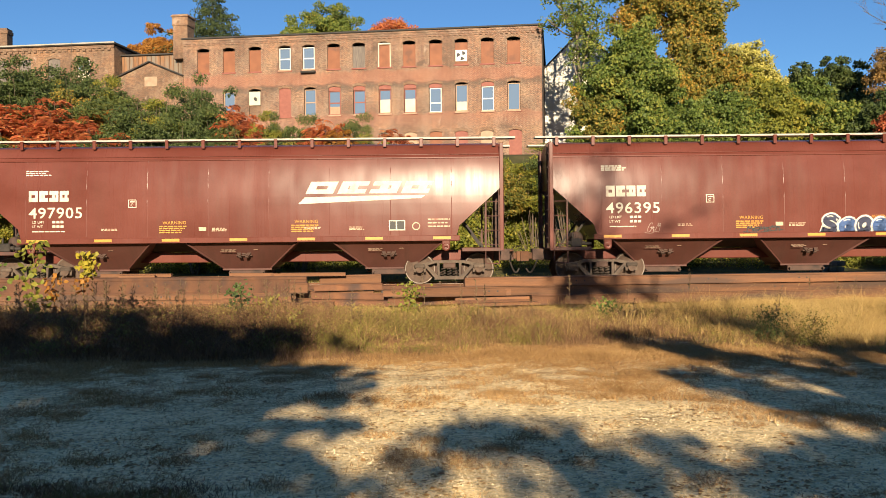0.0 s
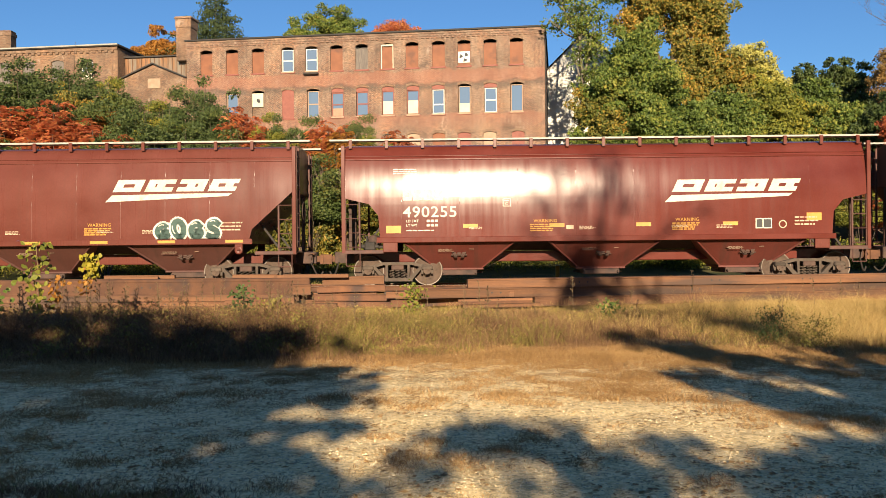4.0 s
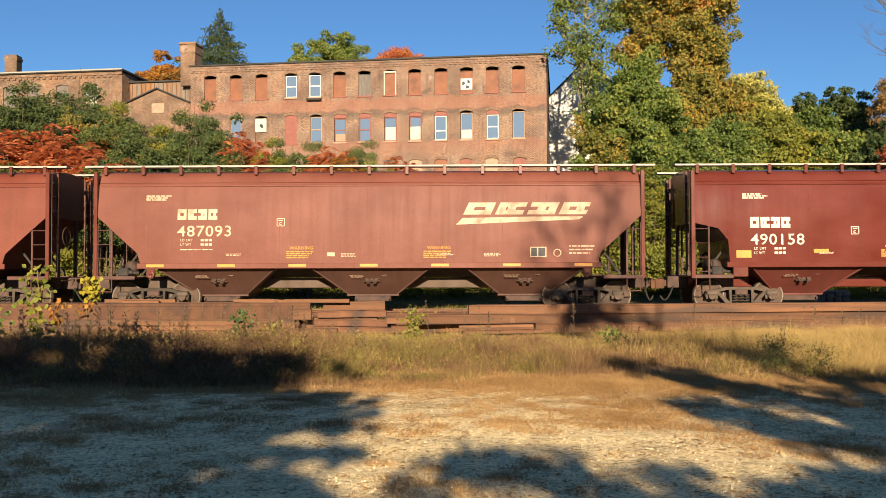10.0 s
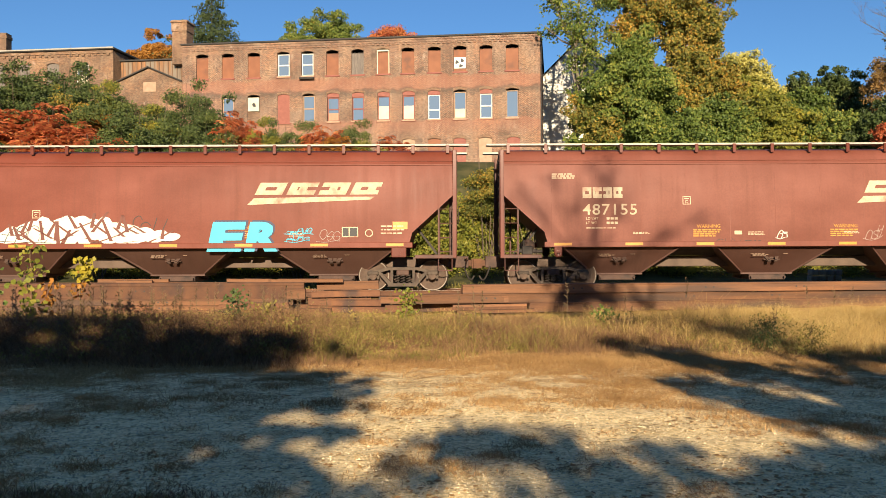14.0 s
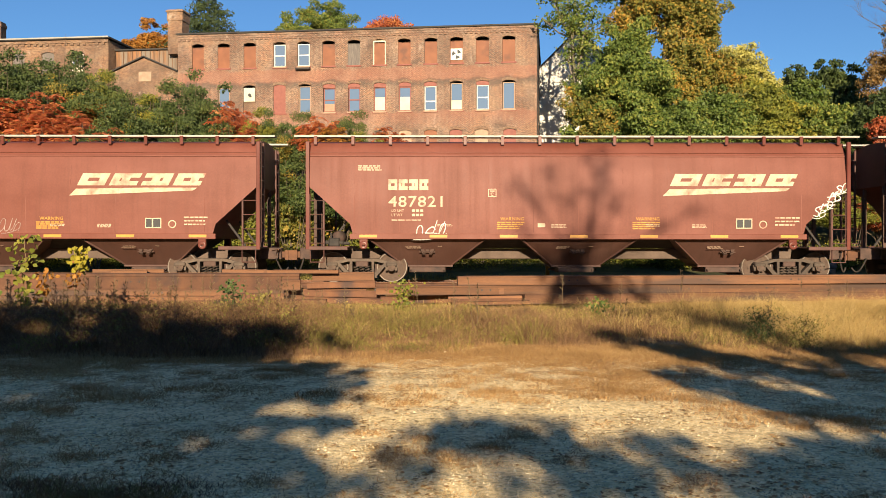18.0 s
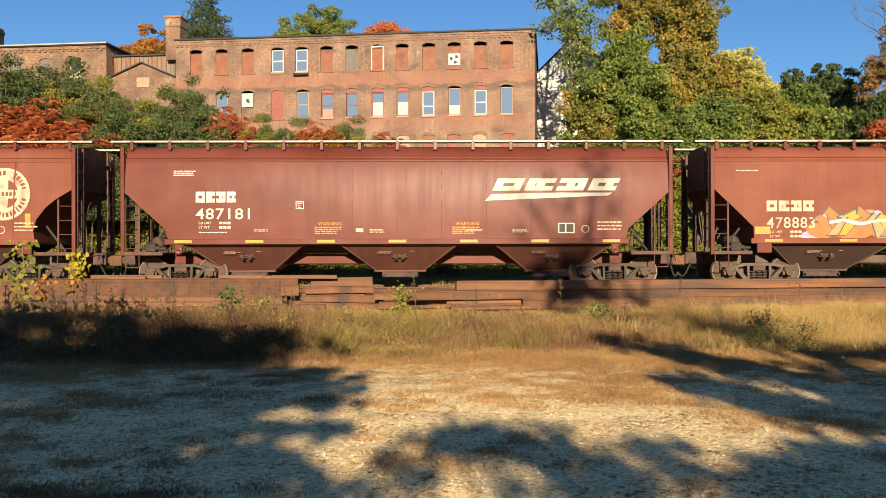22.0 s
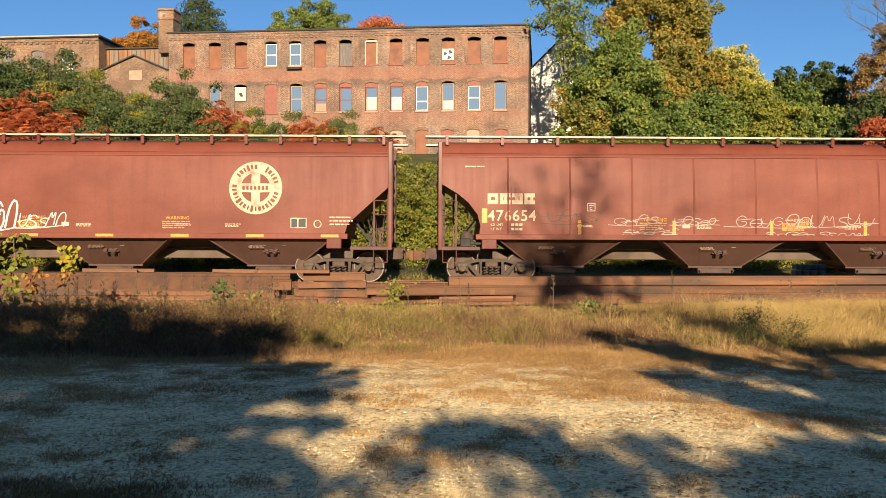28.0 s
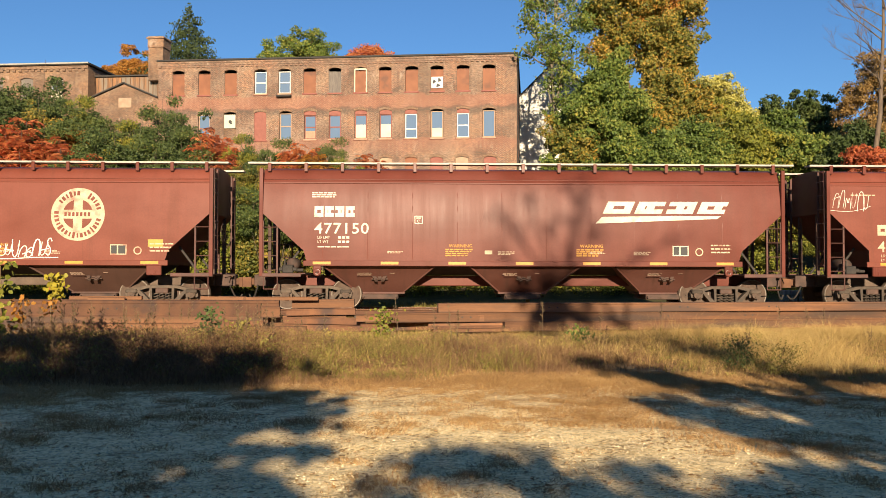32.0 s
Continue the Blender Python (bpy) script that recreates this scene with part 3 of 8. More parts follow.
class Decal(Geo):
    """Flat marks that follow the near side of a car, a few millimetres proud."""

    def poly(self, pts, lift=0.006):
        z0, z1 = min(p[1] for p in pts), max(p[1] for p in pts)
        k = 0
        while True:
            a = 1.0 + 0.12 * k
            k += 1
            if a > z1:
                break
            if a + 0.12 < z0:
                continue
            q = clip(clip(list(pts), a, True), a + 0.12, False)
            if len(q) >= 3:
                self.add([(x, -bulge(z) - lift, z) for x, z in q], [tuple(range(len(q)))])
        return self

    def rect(self, x, z, w, h, lift=0.006, skew=0.0):
        return self.poly([(x, z), (x + w, z), (x + w + skew * h, z + h), (x + skew * h, z + h)], lift)

    def text(self, s, x, z, h, bold=0.008, width=None, lift=0.008, skew=0.0):
        vs, fs = glyphs(s, h, bold)
        k = width / max(v[0] for v in vs) if width else 1.0
        self.add([(x + a * k + skew * b, -bulge(z + b) - lift, z + b) for a, b in vs], fs)
        return self

    def mesh(self, name, mat):
        me = Geo.mesh(self, name, mat)
        bm = bmesh.new()
        bm.from_mesh(me)
        bmesh.ops.remove_doubles(bm, verts=bm.verts, dist=0.0006)
        bm.to_mesh(me)
        bm.free()
        return me

    def stroke(self, pts, w, lift=0.009):
        for (a, b), (c, d) in zip(pts, pts[1:]):
            l = math.hypot(c - a, d - b) or 1e-6
            nx, nz = -(d - b) / l * w / 2, (c - a) / l * w / 2
            ex, ez = (c - a) / l * w * 0.3, (d - b) / l * w * 0.3
            self.poly([(a + nx - ex, b + nz - ez), (c + nx + ex, d + nz + ez), (c - nx + ex, d - nz + ez), (a - nx - ex, b - nz - ez)], lift)
        return self

    def blob(self, cx, cz, rx, rz, seed, lift=0.009, n=16, wob=0.18):
        r = random.Random(seed)
        ph = [r.uniform(0, 6.3) for _ in range(3)]
        pts = []
        for i in range(n):
            a = 2 * math.pi * i / n
            k = 1 + wob * (math.sin(2 * a + ph[0]) + 0.6 * math.sin(3 * a + ph[1])) / 1.6
            pts.append((cx + rx * k * math.cos(a), cz + rz * k * math.sin(a)))
        for i in range(n):
            self.poly([(cx, cz), pts[i], pts[(i + 1) % n]], lift)
        return self


def cutout(style, z):
    """How far the body is cut back from the corner post at a height."""
    pts = {"diag": [(1.40, 1.32), (1.75, 1.22), (2.86, 0.0)], "tall": [(1.40, 1.20), (1.80, 1.18), (2.95, 0.0)],
           "round": [(1.40, 1.12), (1.70, 1.16), (2.05, 1.07), (2.40, 0.80), (2.66, 0.48), (2.95, 0.0)],
           "small": [(1.40, 1.05), (2.10, 1.0), (2.45, 0.72), (2.62, 0.0)]}[style]
    if z >= pts[-1][0]:
        return 0.0
    for (a, p), (b, q) in zip(pts, pts[1:]):
        if z <= b:
            return p + (q - p) * max(0, z - a) / (b - a)
    return 0.0


MESHES = {}


def shared(key, build):
    if key not in MESHES:
        MESHES[key] = build()
    return MESHES[key]


def body_mesh(half, left, right, mat):
    g = Geo()
    zs = sorted({1.32, 1.40, 1.55, 1.7, 1.75, 1.8, 2.05, 2.1, 2.4, 2.45, 2.62, 2.66, 2.86, 2.95, 3.1, 3.3, 3.5, 3.65, 3.8})
    for s in (-1, 1):
        rows = []
        for z in zs:
            a, b = -half + 0.05 + cutout(left, z), half - 0.05 - cutout(right, z)
            rows.append([(a + (b - a) * k / 12, s * bulge(z), z) for k in range(13)])
        g.add([p for r in rows for p in r], [(j * 13 + i, j * 13 + i + 1, j * 13 + 14 + i, j * 13 + 13 + i) for j in range(len(zs) - 1) for i in range(12)], True)
    for e, style in ((-1, left), (1, right)):
        vs = []
        for z in zs:
            x = e * (half - 0.05 - cutout(style, z))
            vs += [(x, -bulge(z), z), (x, bulge(z), z)]
        g.add(vs, [(2 * j, 2 * j + 1, 2 * j + 3, 2 * j + 2) for j in range(len(zs) - 1)])
    over = [(-bulge(EAVE), EAVE), (-1.33, 3.98), (-1.25, 4.13), (-1.06, 4.20), (-0.4, 4.30), (0.4, 4.30), (1.06, 4.20), (1.25, 4.13), (1.33, 3.98), (bulge(EAVE), EAVE)]
    n = len(over)
    h = half - 0.05
    g.add([(-h, y, z) for y, z in over] + [(h, y, z) for y, z in over], [(i, i + 1, n + i + 1, n + i) for i in range(n - 1)], True)
    for x in (-h, h):
        g.add([(x, y, z) for y, z in over], [tuple(range(n))])
    a, b = -half + 0.05 + cutout(left, 1.32), half - 0.05 - cutout(right, 1.32)
    g.add([(a, -1.58, 1.32), (b, -1.58, 1.32), (b, 1.58, 1.32), (a, 1.58, 1.32)], [(0, 1, 2, 3)])
    return g.mesh("body", mat)


def seam_mesh(high, mat, rib=False):
    zs = [1.5, 2.0, 2.5, 3.0, 3.4, 3.78][3 if high else 0:]
    k, up = (3.0, 0.020) if rib else (1.0, 0.0014 if mat is PAINTS["gloss"] else 0.0026)
    vs = [(o * k, -(bulge(z) + (up if o == 0 else 0.001)), z) for z in zs for o in (-0.011, 0, 0.011)]
    return Geo().add(vs, [(j * 3 + k, j * 3 + k + 1, j * 3 + k + 4, j * 3 + k + 3) for j in range(len(zs) - 1) for k in (0, 1)]).mesh("weld_seam", mat)


def hopper_mesh(w, mat):
    """One bay: a four-sided funnel."""
    k = w * 0.42
    top = [(-w, -1.42), (w, -1.42), (w, 1.42), (-w, 1.42)]
    bot = [(-k, -0.62), (k, -0.62), (k, 0.62), (-k, 0.62)]
    return Geo().add([(x, y, 1.318) for x, y in top] + [(x, y, 0.50) for x, y in bot], [(i, (i + 1) % 4, 4 + (i + 1) % 4, 4 + i) for i in range(4)]).mesh("hopper", mat)


def corner_mesh(w, s, mat):
    return Geo().bar((s * w * 0.98, -1.44, 1.29), (s * w * 0.42, -0.645, 0.52), 0.03, 0.05).mesh("corner_angle", mat)


def flange_mesh(w, mat):
    k = w * 0.42
    return Geo().box(-k - 0.05, k + 0.05, -0.68, 0.68, 0.46, 0.52, 0.01).mesh("hopper_flange", mat)


def gate_mesh():
    g = Geo().box(-0.55, 0.55, -0.75, 0.75, 0.30, 0.46, 0.02)
    g.box(-0.75, 0.75, -0.05, 0.05, 0.34, 0.40)
    g.rod((-0.5, -0.86, 0.38), (-0.5, 0.86, 0.38), 0.03)
    g.rod((0.5, -0.86, 0.38), (0.5, 0.86, 0.38), 0.03)
    return g.mesh("outlet_gate", UNDER)


def bolts_mesh():
    """Vibrator bracket: two splayed lugs with bolts on a plate."""
    g = Geo().box(-0.24, 0.24, 0.0, 0.014, -0.02, 0.02).box(-0.27, 0.27, 0.0, 0.014, 0.16, 0.19)
    for s in (-1, 1):
        g.prism([(s * 0.05, -0.10), (s * 0.14, -0.10), (s * 0.26, 0.16), (s * 0.13, 0.16)], 1, -0.05, 0.012)
        g.rod((s * 0.10, -0.08, -0.04), (s * 0.10, 0.0, -0.04), 0.035, 8)
        g.rod((s * 0.20, -0.08, 0.10), (s * 0.20, 0.0, 0.10), 0.035, 8)
    g.box(-0.06, 0.06, -0.04, 0.01, 0.02, 0.10, 0.01)
    return g.mesh("vibrator_bracket", UNDER)


def wheelset_mesh():
    g = Geo()
    for s in (-1, 1):
        y = s * 0.7525
        o = s * 0.065
        g.lathe([(0.09, y + o), (0.16, y + o * 1.1), (0.34, y + o * 0.2), (0.40, y + o * 0.9), (0.43, y + o), (0.4572, y + o), (0.462, y - o * 0.4), (0.485, y - o * 0.8),
                 (0.48, y - o), (0.39, y - o), (0.16, y - o * 0.6), (0.09, y - o)], 32)
        for k in range(5):
            a = 2 * math.pi * k / 5
            g.rod((0.25 * math.cos(a), y + o * 0.3, 0.25 * math.sin(a)), (0.25 * math.cos(a), y + o * 0.95, 0.25 * math.sin(a)), 0.022, 6)
    g.rod((0, -1.06, 0), (0, 1.06, 0), 0.085, 14)
    for s in (-1, 1):
        g.rod((0, s * 1.0, 0), (0, s * 1.17, 0), 0.115, 14)
        for k in range(3):
            a = 2 * math.pi * k / 3
            g.rod((0.06 * math.cos(a), s * 1.17, 0.06 * math.sin(a)), (0.06 * math.cos(a), s * 1.19, 0.06 * math.sin(a)), 0.02, 6)
    return g.mesh("wheelset", WHEEL)


def tyre_mesh(s):
    g = Geo()
    y, o = s * 0.7525, s * 0.068
    g.lathe([(0.428, y + o * 1.0), (0.450, y + o * 1.06), (0.458, y + o * 1.03), (0.4635, y - o * 0.4)], 32)
    return g.mesh("worn_tread", TREAD)


def sideframe_mesh():
    """Cast three-piece truck frame: top member, struts, spring seat, pedestal jaws."""
    g = Geo()
    y0, y1 = -0.09, 0.09
    top = [(-1.02, 0.50), (-1.05, 0.565), (-0.86, 0.615), (-0.45, 0.715), (0.45, 0.715), (0.86, 0.615), (1.05, 0.565), (1.02, 0.50), (0.72, 0.555), (0.42, 0.63), (-0.42, 0.63), (-0.72, 0.555)]
    g.prism(top, 1, y0, y1)
    for s in (-1, 1):
        g.prism([(s * 0.76, 0.56), (s * 0.66, 0.58), (s * 0.33, 0.25), (s * 0.36, 0.17), (s * 0.43, 0.17)], 1, y0, y1)
        g.prism([(s * 0.37, 0.64), (s * 0.29, 0.64), (s * 0.29, 0.24), (s * 0.35, 0.24)], 1, y0, y1)
        g.prism([(s * 1.0, 0.56), (s * 1.08, 0.52), (s * 1.06, 0.36), (s * 1.0, 0.36)], 1, y0, y1)
        g.prism([(s * 0.78, 0.56), (s * 0.70, 0.52), (s * 0.71, 0.36), (s * 0.77, 0.36)], 1, y0, y1)
        g.box(s * 0.889 - 0.14, s * 0.889 + 0.14, -0.12, 0.12, 0.545, 0.62, 0.02)
    g.prism([(-0.46, 0.14), (0.46, 0.14), (0.40, 0.24), (-0.40, 0.24)], 1, -0.13, 0.13)
    return g.mesh("side_frame", TRUCKM)


def spring_mesh():
    g = Geo()
    for i in (-1, 0, 1):
        for j in (-1, 1):
            pts = [(i * 0.17 + 0.062 * math.cos(a * 0.9), j * 0.07 + 0.062 * math.sin(a * 0.9), 0.245 + 0.0115 * a) for a in range(0, 22)]
            g.path(pts, 0.017, 5)
    return g.mesh("spring_nest", TRUCKM)


def bolster_mesh():
    g = Geo().box(-0.19, 0.19, -1.12, 1.12, 0.47, 0.64, 0.03)
    g.box(-0.30, 0.30, -0.3, 0.3, 0.62, 0.74, 0.03)
    for s in (-1, 1):
        g.bar((s * 0.38, -0.72, 0.36), (s * 0.38, 0.72, 0.36), 0.12, 0.12)
        g.box(s * 0.40 - 0.03, s * 0.40 + 0.06, -0.80, -0.68, 0.24, 0.55, 0.01)
        g.box(s * 0.40 - 0.03, s * 0.40 + 0.06, 0.68, 0.80, 0.24, 0.55, 0.01)
    g.rod((-0.95, -0.25, 0.3), (0.95, 0.1, 0.34), 0.025)
    return g.mesh("bolster", UNDER)


def truck(car, x):
    b = part("truck", shared("bolster", bolster_mesh), None, car, "dusty three-piece truck", at=pose(x, 0, 0))
    for y in (-1.0, 1.0):
        part("side_frame", shared("sideframe", sideframe_mesh), None, b, at=pose(0, y, 0))
        part("spring_nest", shared("spring", spring_mesh), None, b, at=pose(0, y, 0))
    for wx in (-0.889, 0.889):
        w = part("wheelset", shared("wheels", wheelset_mesh), None, b, at=pose(wx, 0, 0.4572))
        part("side_frame", shared("adapter", lambda: Geo().box(-0.17, 0.17, -0.13, 0.13, -0.02, 0.10, 0.03).mesh("bearing_adapter", TRUCKM)), None, b, at=pose(wx, -1.05, 0.50)).name = "bearing_adapter"
        SPINNING.append(w)
        TREADS.append((w, b))
    return b


SPINNING, TREADS, CARS = [], [], []


def ladder_mesh(h, n, w=0.42):
    g = Geo()
    for s in (-1, 1):
        g.box(s * w / 2 - 0.028, s * w / 2 + 0.028, -0.03, 0.03, 0, h, 0.006)
    for i in range(n):
        z = 0.16 + i * 0.42
        if z < h:
            g.rod((-w / 2, -0.045, z), (w / 2, -0.045, z), 0.014, 6)
    return g.mesh("ladder", GRIME)


def bogus_marks(d, x, z, w, rows, h, seed, gap=1.7):
    """Lines of small stencilled writing too small to read."""
    r = random.Random(seed)
    for k in range(rows):
        u = x
        end = x + w * r.uniform(0.75, 1.0)
        while u < end:
            l = r.uniform(0.08, 0.22) * min(1.0, w)
            d.rect(u, z - k * h * gap, min(l, end - u), h)
            u += l + 0.025
    return d


CURLS = ([(0.9, 0.8), (0.6, 1.0), (0.2, 0.85), (0.25, 0.6), (0.7, 0.45), (0.85, 0.2), (0.5, 0.0), (0.05, 0.15)], [(0.1, 0.0), (0.12, 0.6), (0.35, 0.98), (0.75, 0.9), (0.9, 0.5), (0.88, 0.0)],
         [(0.9, 0.75), (0.55, 1.0), (0.12, 0.7), (0.1, 0.3), (0.45, 0.0), (0.9, 0.2), (0.88, 0.48), (0.5, 0.45)], [(0.08, 1.0), (0.15, 0.3), (0.45, 0.0), (0.8, 0.2), (0.92, 0.95)],
         [(0.1, 0.05), (0.3, 0.95), (0.55, 0.35), (0.75, 0.95), (0.95, 0.05)], [(0.5, 0.0), (0.1, 0.3), (0.15, 0.8), (0.55, 1.0), (0.9, 0.75), (0.85, 0.25), (0.5, 0.02)])


def eased(pts, rounds=2):
    """A bent line with its corners cut until it runs smooth."""
    for _ in range(rounds):
        out = [pts[0]]
        for (a, b), (c, d) in zip(pts, pts[1:]):
            out += [(a + 0.25 * (c - a), b + 0.25 * (d - b)), (a + 0.75 * (c - a), b + 0.75 * (d - b))]
        pts = out + [pts[-1]]
    return pts


def tag_lines(d, x, z, w, h, seed, n=6, lw=0.03):
    """A scrawled spray tag: slanted looping characters run together, with a flourish under them."""
    r = random.Random(seed)
    u, step = x, w / n
    for k in range(n):
        c = CURLS[r.randrange(len(CURLS))]
        tall, wide = h * r.uniform(0.55, 1.1), step * r.uniform(0.9, 1.5)
        low, slant = z + h * r.uniform(-0.06, 0.14), r.uniform(0.05, 0.4)
        d.stroke(eased([(u + wide * p + slant * tall * q, low + tall * q) for p, q in c], 1), lw * r.uniform(0.75, 1.3))
        if r.random() < 0.45:
            a = r.uniform(-0.3, 0.3)
            d.stroke([(u + wide * a, low + tall * r.uniform(0.3, 0.6)), (u + wide * (1.2 + a), low + tall * r.uniform(0.4, 0.75))], lw)
        u += step
    d.stroke(eased([(x - 0.08 * w, z + h * r.uniform(-0.1, 0.1)), (x + w * 0.4, z - 0.04), (x + w * 0.8, z + 0.02), (x + w * 1.08, z + h * r.uniform(-0.05, 0.3))]), lw * 0.9)
    return d


def slab_mark(parent, name, x, z, w, h, skew, mat):
    """The maker's word drawn as four plain slotted blocks, each a part."""
    gap = w * 0.035
    b = (w - 3 * gap) / 4
    for i in range(4):
        u, t, d = x + i * (b + gap), h * 0.36, Decal()
        d.rect(u, z, b, t, skew=skew)
        d.rect(u + skew * (h - t), z + h - t, b, t, skew=skew)
        for k in ((0.0, 0.70), (0.0, 0.36), (0.30, 0.70), (0.0, 0.55))[i]:
            d.rect(u + b * k + skew * t, z + t, b * 0.30, h - 2 * t, skew=skew)
        part(name, d, mat, parent)


def swoosh(car, x, z, faded, w=4.0):
    """Slanted block word over a long tapering wedge."""
    d, mat = Decal(), FADEDP if faded else WHITEP
    d.poly([(x, z), (x + 0.20, z + 0.20), (x + w * 0.55, z + 0.235)])
    d.poly([(x, z), (x + w * 0.55, z + 0.235), (x + w * 0.93, z + 0.235), (x + w * 0.90, z + 0.15)])
    e = part("emblem", d, mat, car, "cream tapering wedge under slanted blocks")
    slab_mark(e, "emblem_block", x + 0.22, z + 0.30, w - 0.42, 0.36, 0.48, mat)


def roundel(car, x, z, r, mat):
    """A cream disc with a cross and a ring of small marks."""
    d = Decal()
    n = 40
    p = [(x + r * math.cos(2 * math.pi * i / n), z + r * math.sin(2 * math.pi * i / n)) for i in range(n)]
    for i in range(n):
        d.poly([(x, z), p[i], p[(i + 1) % n]])
    disc = part("emblem", d, FADEDP, car, "cream round emblem with a cross")
    for k in range(4):
        q = Decal()
        c, s = (1, 1, -1, -1)[k], (1, -1, -1, 1)[k]
        i, o = r * 0.17, r * 0.56
        pts = [(x + c * i, z + s * i)]
        for j in range(7):
            a = math.radians(17 + 56 * j / 6)
            pts.append((x + c * o * math.cos(a), z + s * o * math.sin(a)))
        for j in range(1, len(pts) - 1):
            q.poly([pts[0], pts[j], pts[j + 1]], 0.011)
        part("emblem_quadrant", q, mat, disc, "red-brown quarter of the emblem")
    q = Decal()
    for j in range(34):
        if 15 < j < 18 or j in (24, 25, 9, 10):
            continue
        a = math.radians(-100 + 360 * j / 34)
        u, v = math.cos(a), math.sin(a)
        cx, cz = x + r * 0.80 * u, z + r * 0.80 * v
        l, w = r * (0.085 if j % 5 else 0.12), r * (0.048, 0.030, 0.054, 0.040)[j % 4]
        q.poly([(cx - l * u - w * v, cz - l * v + w * u), (cx - l * u + w * v, cz - l * v - w * u), (cx + l * u + w * v, cz + l * v - w * u), (cx + l * u - w * v, cz + l * v + w * u)], 0.011)
    for j in range(7):
        q.rect(x - r * 0.5 + j * r * 0.145, z - r * 0.075, r * 0.09, r * 0.15, 0.011)
    part("emblem_mark", q, mat, disc, "red-brown marks on the emblem", kind="stuff")


def hopper_car(spec, index):
    (L, R, kind, number, coat, emblem, ex, nx, nz, label) = spec
    half = (R - L) / 2
    car = thing("hopper_car", pose((L + R) / 2, TRACK_Y, RAIL_Z), label, "freight car", "cars of the train")
    CARS.append((car, (L + R) / 2))
    mat = PAINTS[coat]
    rnd = random.Random(index * 7 + 3)
    left, right, spacing, seams = {"T": ("diag", "diag", 1.09, 1.32), "A": ("diag", "diag", 1.08, 1.8), "S": ("small", "small", 1.06, 1.72),
                                   "C": ("round", "diag", 1.03, 0), "D": ("tall", "diag", 1.03, 0), "P": ("round", "round", 1.62, 2.82)}[kind]
    hl = round(half, 2)
    part("body", shared(("body", hl, kind, coat), lambda: body_mesh(half, left, right, mat)), None, car)
    if seams:
        seams = {12: 1.47, 17: 1.84}.get(index, seams)
        n = int((2 * half - 2.4) / seams)
        for i in range(n + 1):
            x = -n * seams / 2 + i * seams
            high = abs(x) > half - 1.4
            part("weld_seam", shared(("seam", high, coat, kind == "P"), lambda: seam_mesh(high, PAINTS["dull"] if kind == "P" else mat, kind == "P")), None, car, at=pose(x, 0, 0))
    for s in (-1, 1):
        a, b = -half + cutout(left, 1.42) - 0.05, half - cutout(right, 1.42) + 0.05
        part("side_sill", Geo().box(a, b, s * 1.60 - 0.035, s * 1.60 + 0.035, 1.30, 1.46, 0.012), mat, car)
        part("top_chord", Geo().box(-half + 0.03, half - 0.03, s * bulge(3.78) - 0.03, s * bulge(3.78) + 0.03, 3.745, 3.80, 0.012).box(-half + 0.03, half - 0.03, s * bulge(3.9) - 0.02, s * bulge(3.9) + 0.02, 3.86, 3.885, 0.008), mat, car)
        part("running_board", shared(("board", hl), lambda: Geo().prism([(-0.18, -0.012), (-0.18, 0.04), (-0.17, 0.04), (-0.17, 0.03), (0.17, 0.03), (0.17, 0.04), (0.18, 0.04), (0.18, -0.012), (0.17, -0.012), (0.17, 0.0), (-0.17, 0.0), (-0.17, -0.012)], 0, -half - 0.42, half + 0.42).mesh("running_board", GALV)), None, car,
             "pale galvanised roof walkway", at=pose(0, s * 1.14, 4.355))
        n = round((2 * half - 0.5) / spacing)
        for i in range(n + 1):
            x = -half + 0.22 + i * (2 * half - 0.44) / n
            part("walkway_bracket", shared(("bracket", s), lambda: Geo().box(-0.05, 0.05, s * 1.34 - 0.03, s * 1.34 + 0.03, 4.11, 4.37, 0.008).bar((0, s * 1.33, 4.335), (0, s * 0.9, 4.335), 0.06, 0.035).bar((0, s * 1.33, 4.14), (0, s * 1.05, 4.13), 0.06, 0.05).mesh("walkway_bracket", PAINTS["semi"])), None, car, at=pose(x, 0, 0))
    part("centre_sill", Geo().box(-half + 0.2, half - 0.2, -0.32, 0.32, 0.70, 1.02, 0.02), DUSTY if coat in ("matt", "dull", "brown") else mat, car)
    # closes the view above the sill; its black stands for the underbody shade
    part("slope_sheet", Geo().prism([(-0.95, 1.312), (0.95, 1.312), (0.34, 1.03), (-0.34, 1.03)], 0, -half + 2.2, half - 2.2), DARK, car, "inner slope sheets over the sill, underbody shade in their black")
    # hoppers
    span = half - 1.95
    w = span / 3 * 0.86
    for i in (-1, 0, 1):
        x = i * (span * 0.745) + (0.05 if kind in "TA" else 0)
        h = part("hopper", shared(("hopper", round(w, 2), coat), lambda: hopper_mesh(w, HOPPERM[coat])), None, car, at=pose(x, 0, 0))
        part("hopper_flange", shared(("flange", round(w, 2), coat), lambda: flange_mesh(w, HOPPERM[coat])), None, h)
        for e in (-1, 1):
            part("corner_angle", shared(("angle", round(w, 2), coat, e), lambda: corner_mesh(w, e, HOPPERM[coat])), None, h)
        part("outlet_gate", shared("gate", gate_mesh), None, h)
        part("vibrator_bracket", shared("bolts", bolts_mesh), None, h, at=pose(0, -1.12, 0.92, -42))
        d = Geo()
        for k in range(3):
            u = -0.85 + rnd.uniform(-0.05, 0.05)
            for q in range(4):
                l = rnd.uniform(0.06, 0.16)
                d.box(u, u + l, -0.004, 0.004, -k * 0.055, -k * 0.055 + 0.02)
                u += l + 0.03
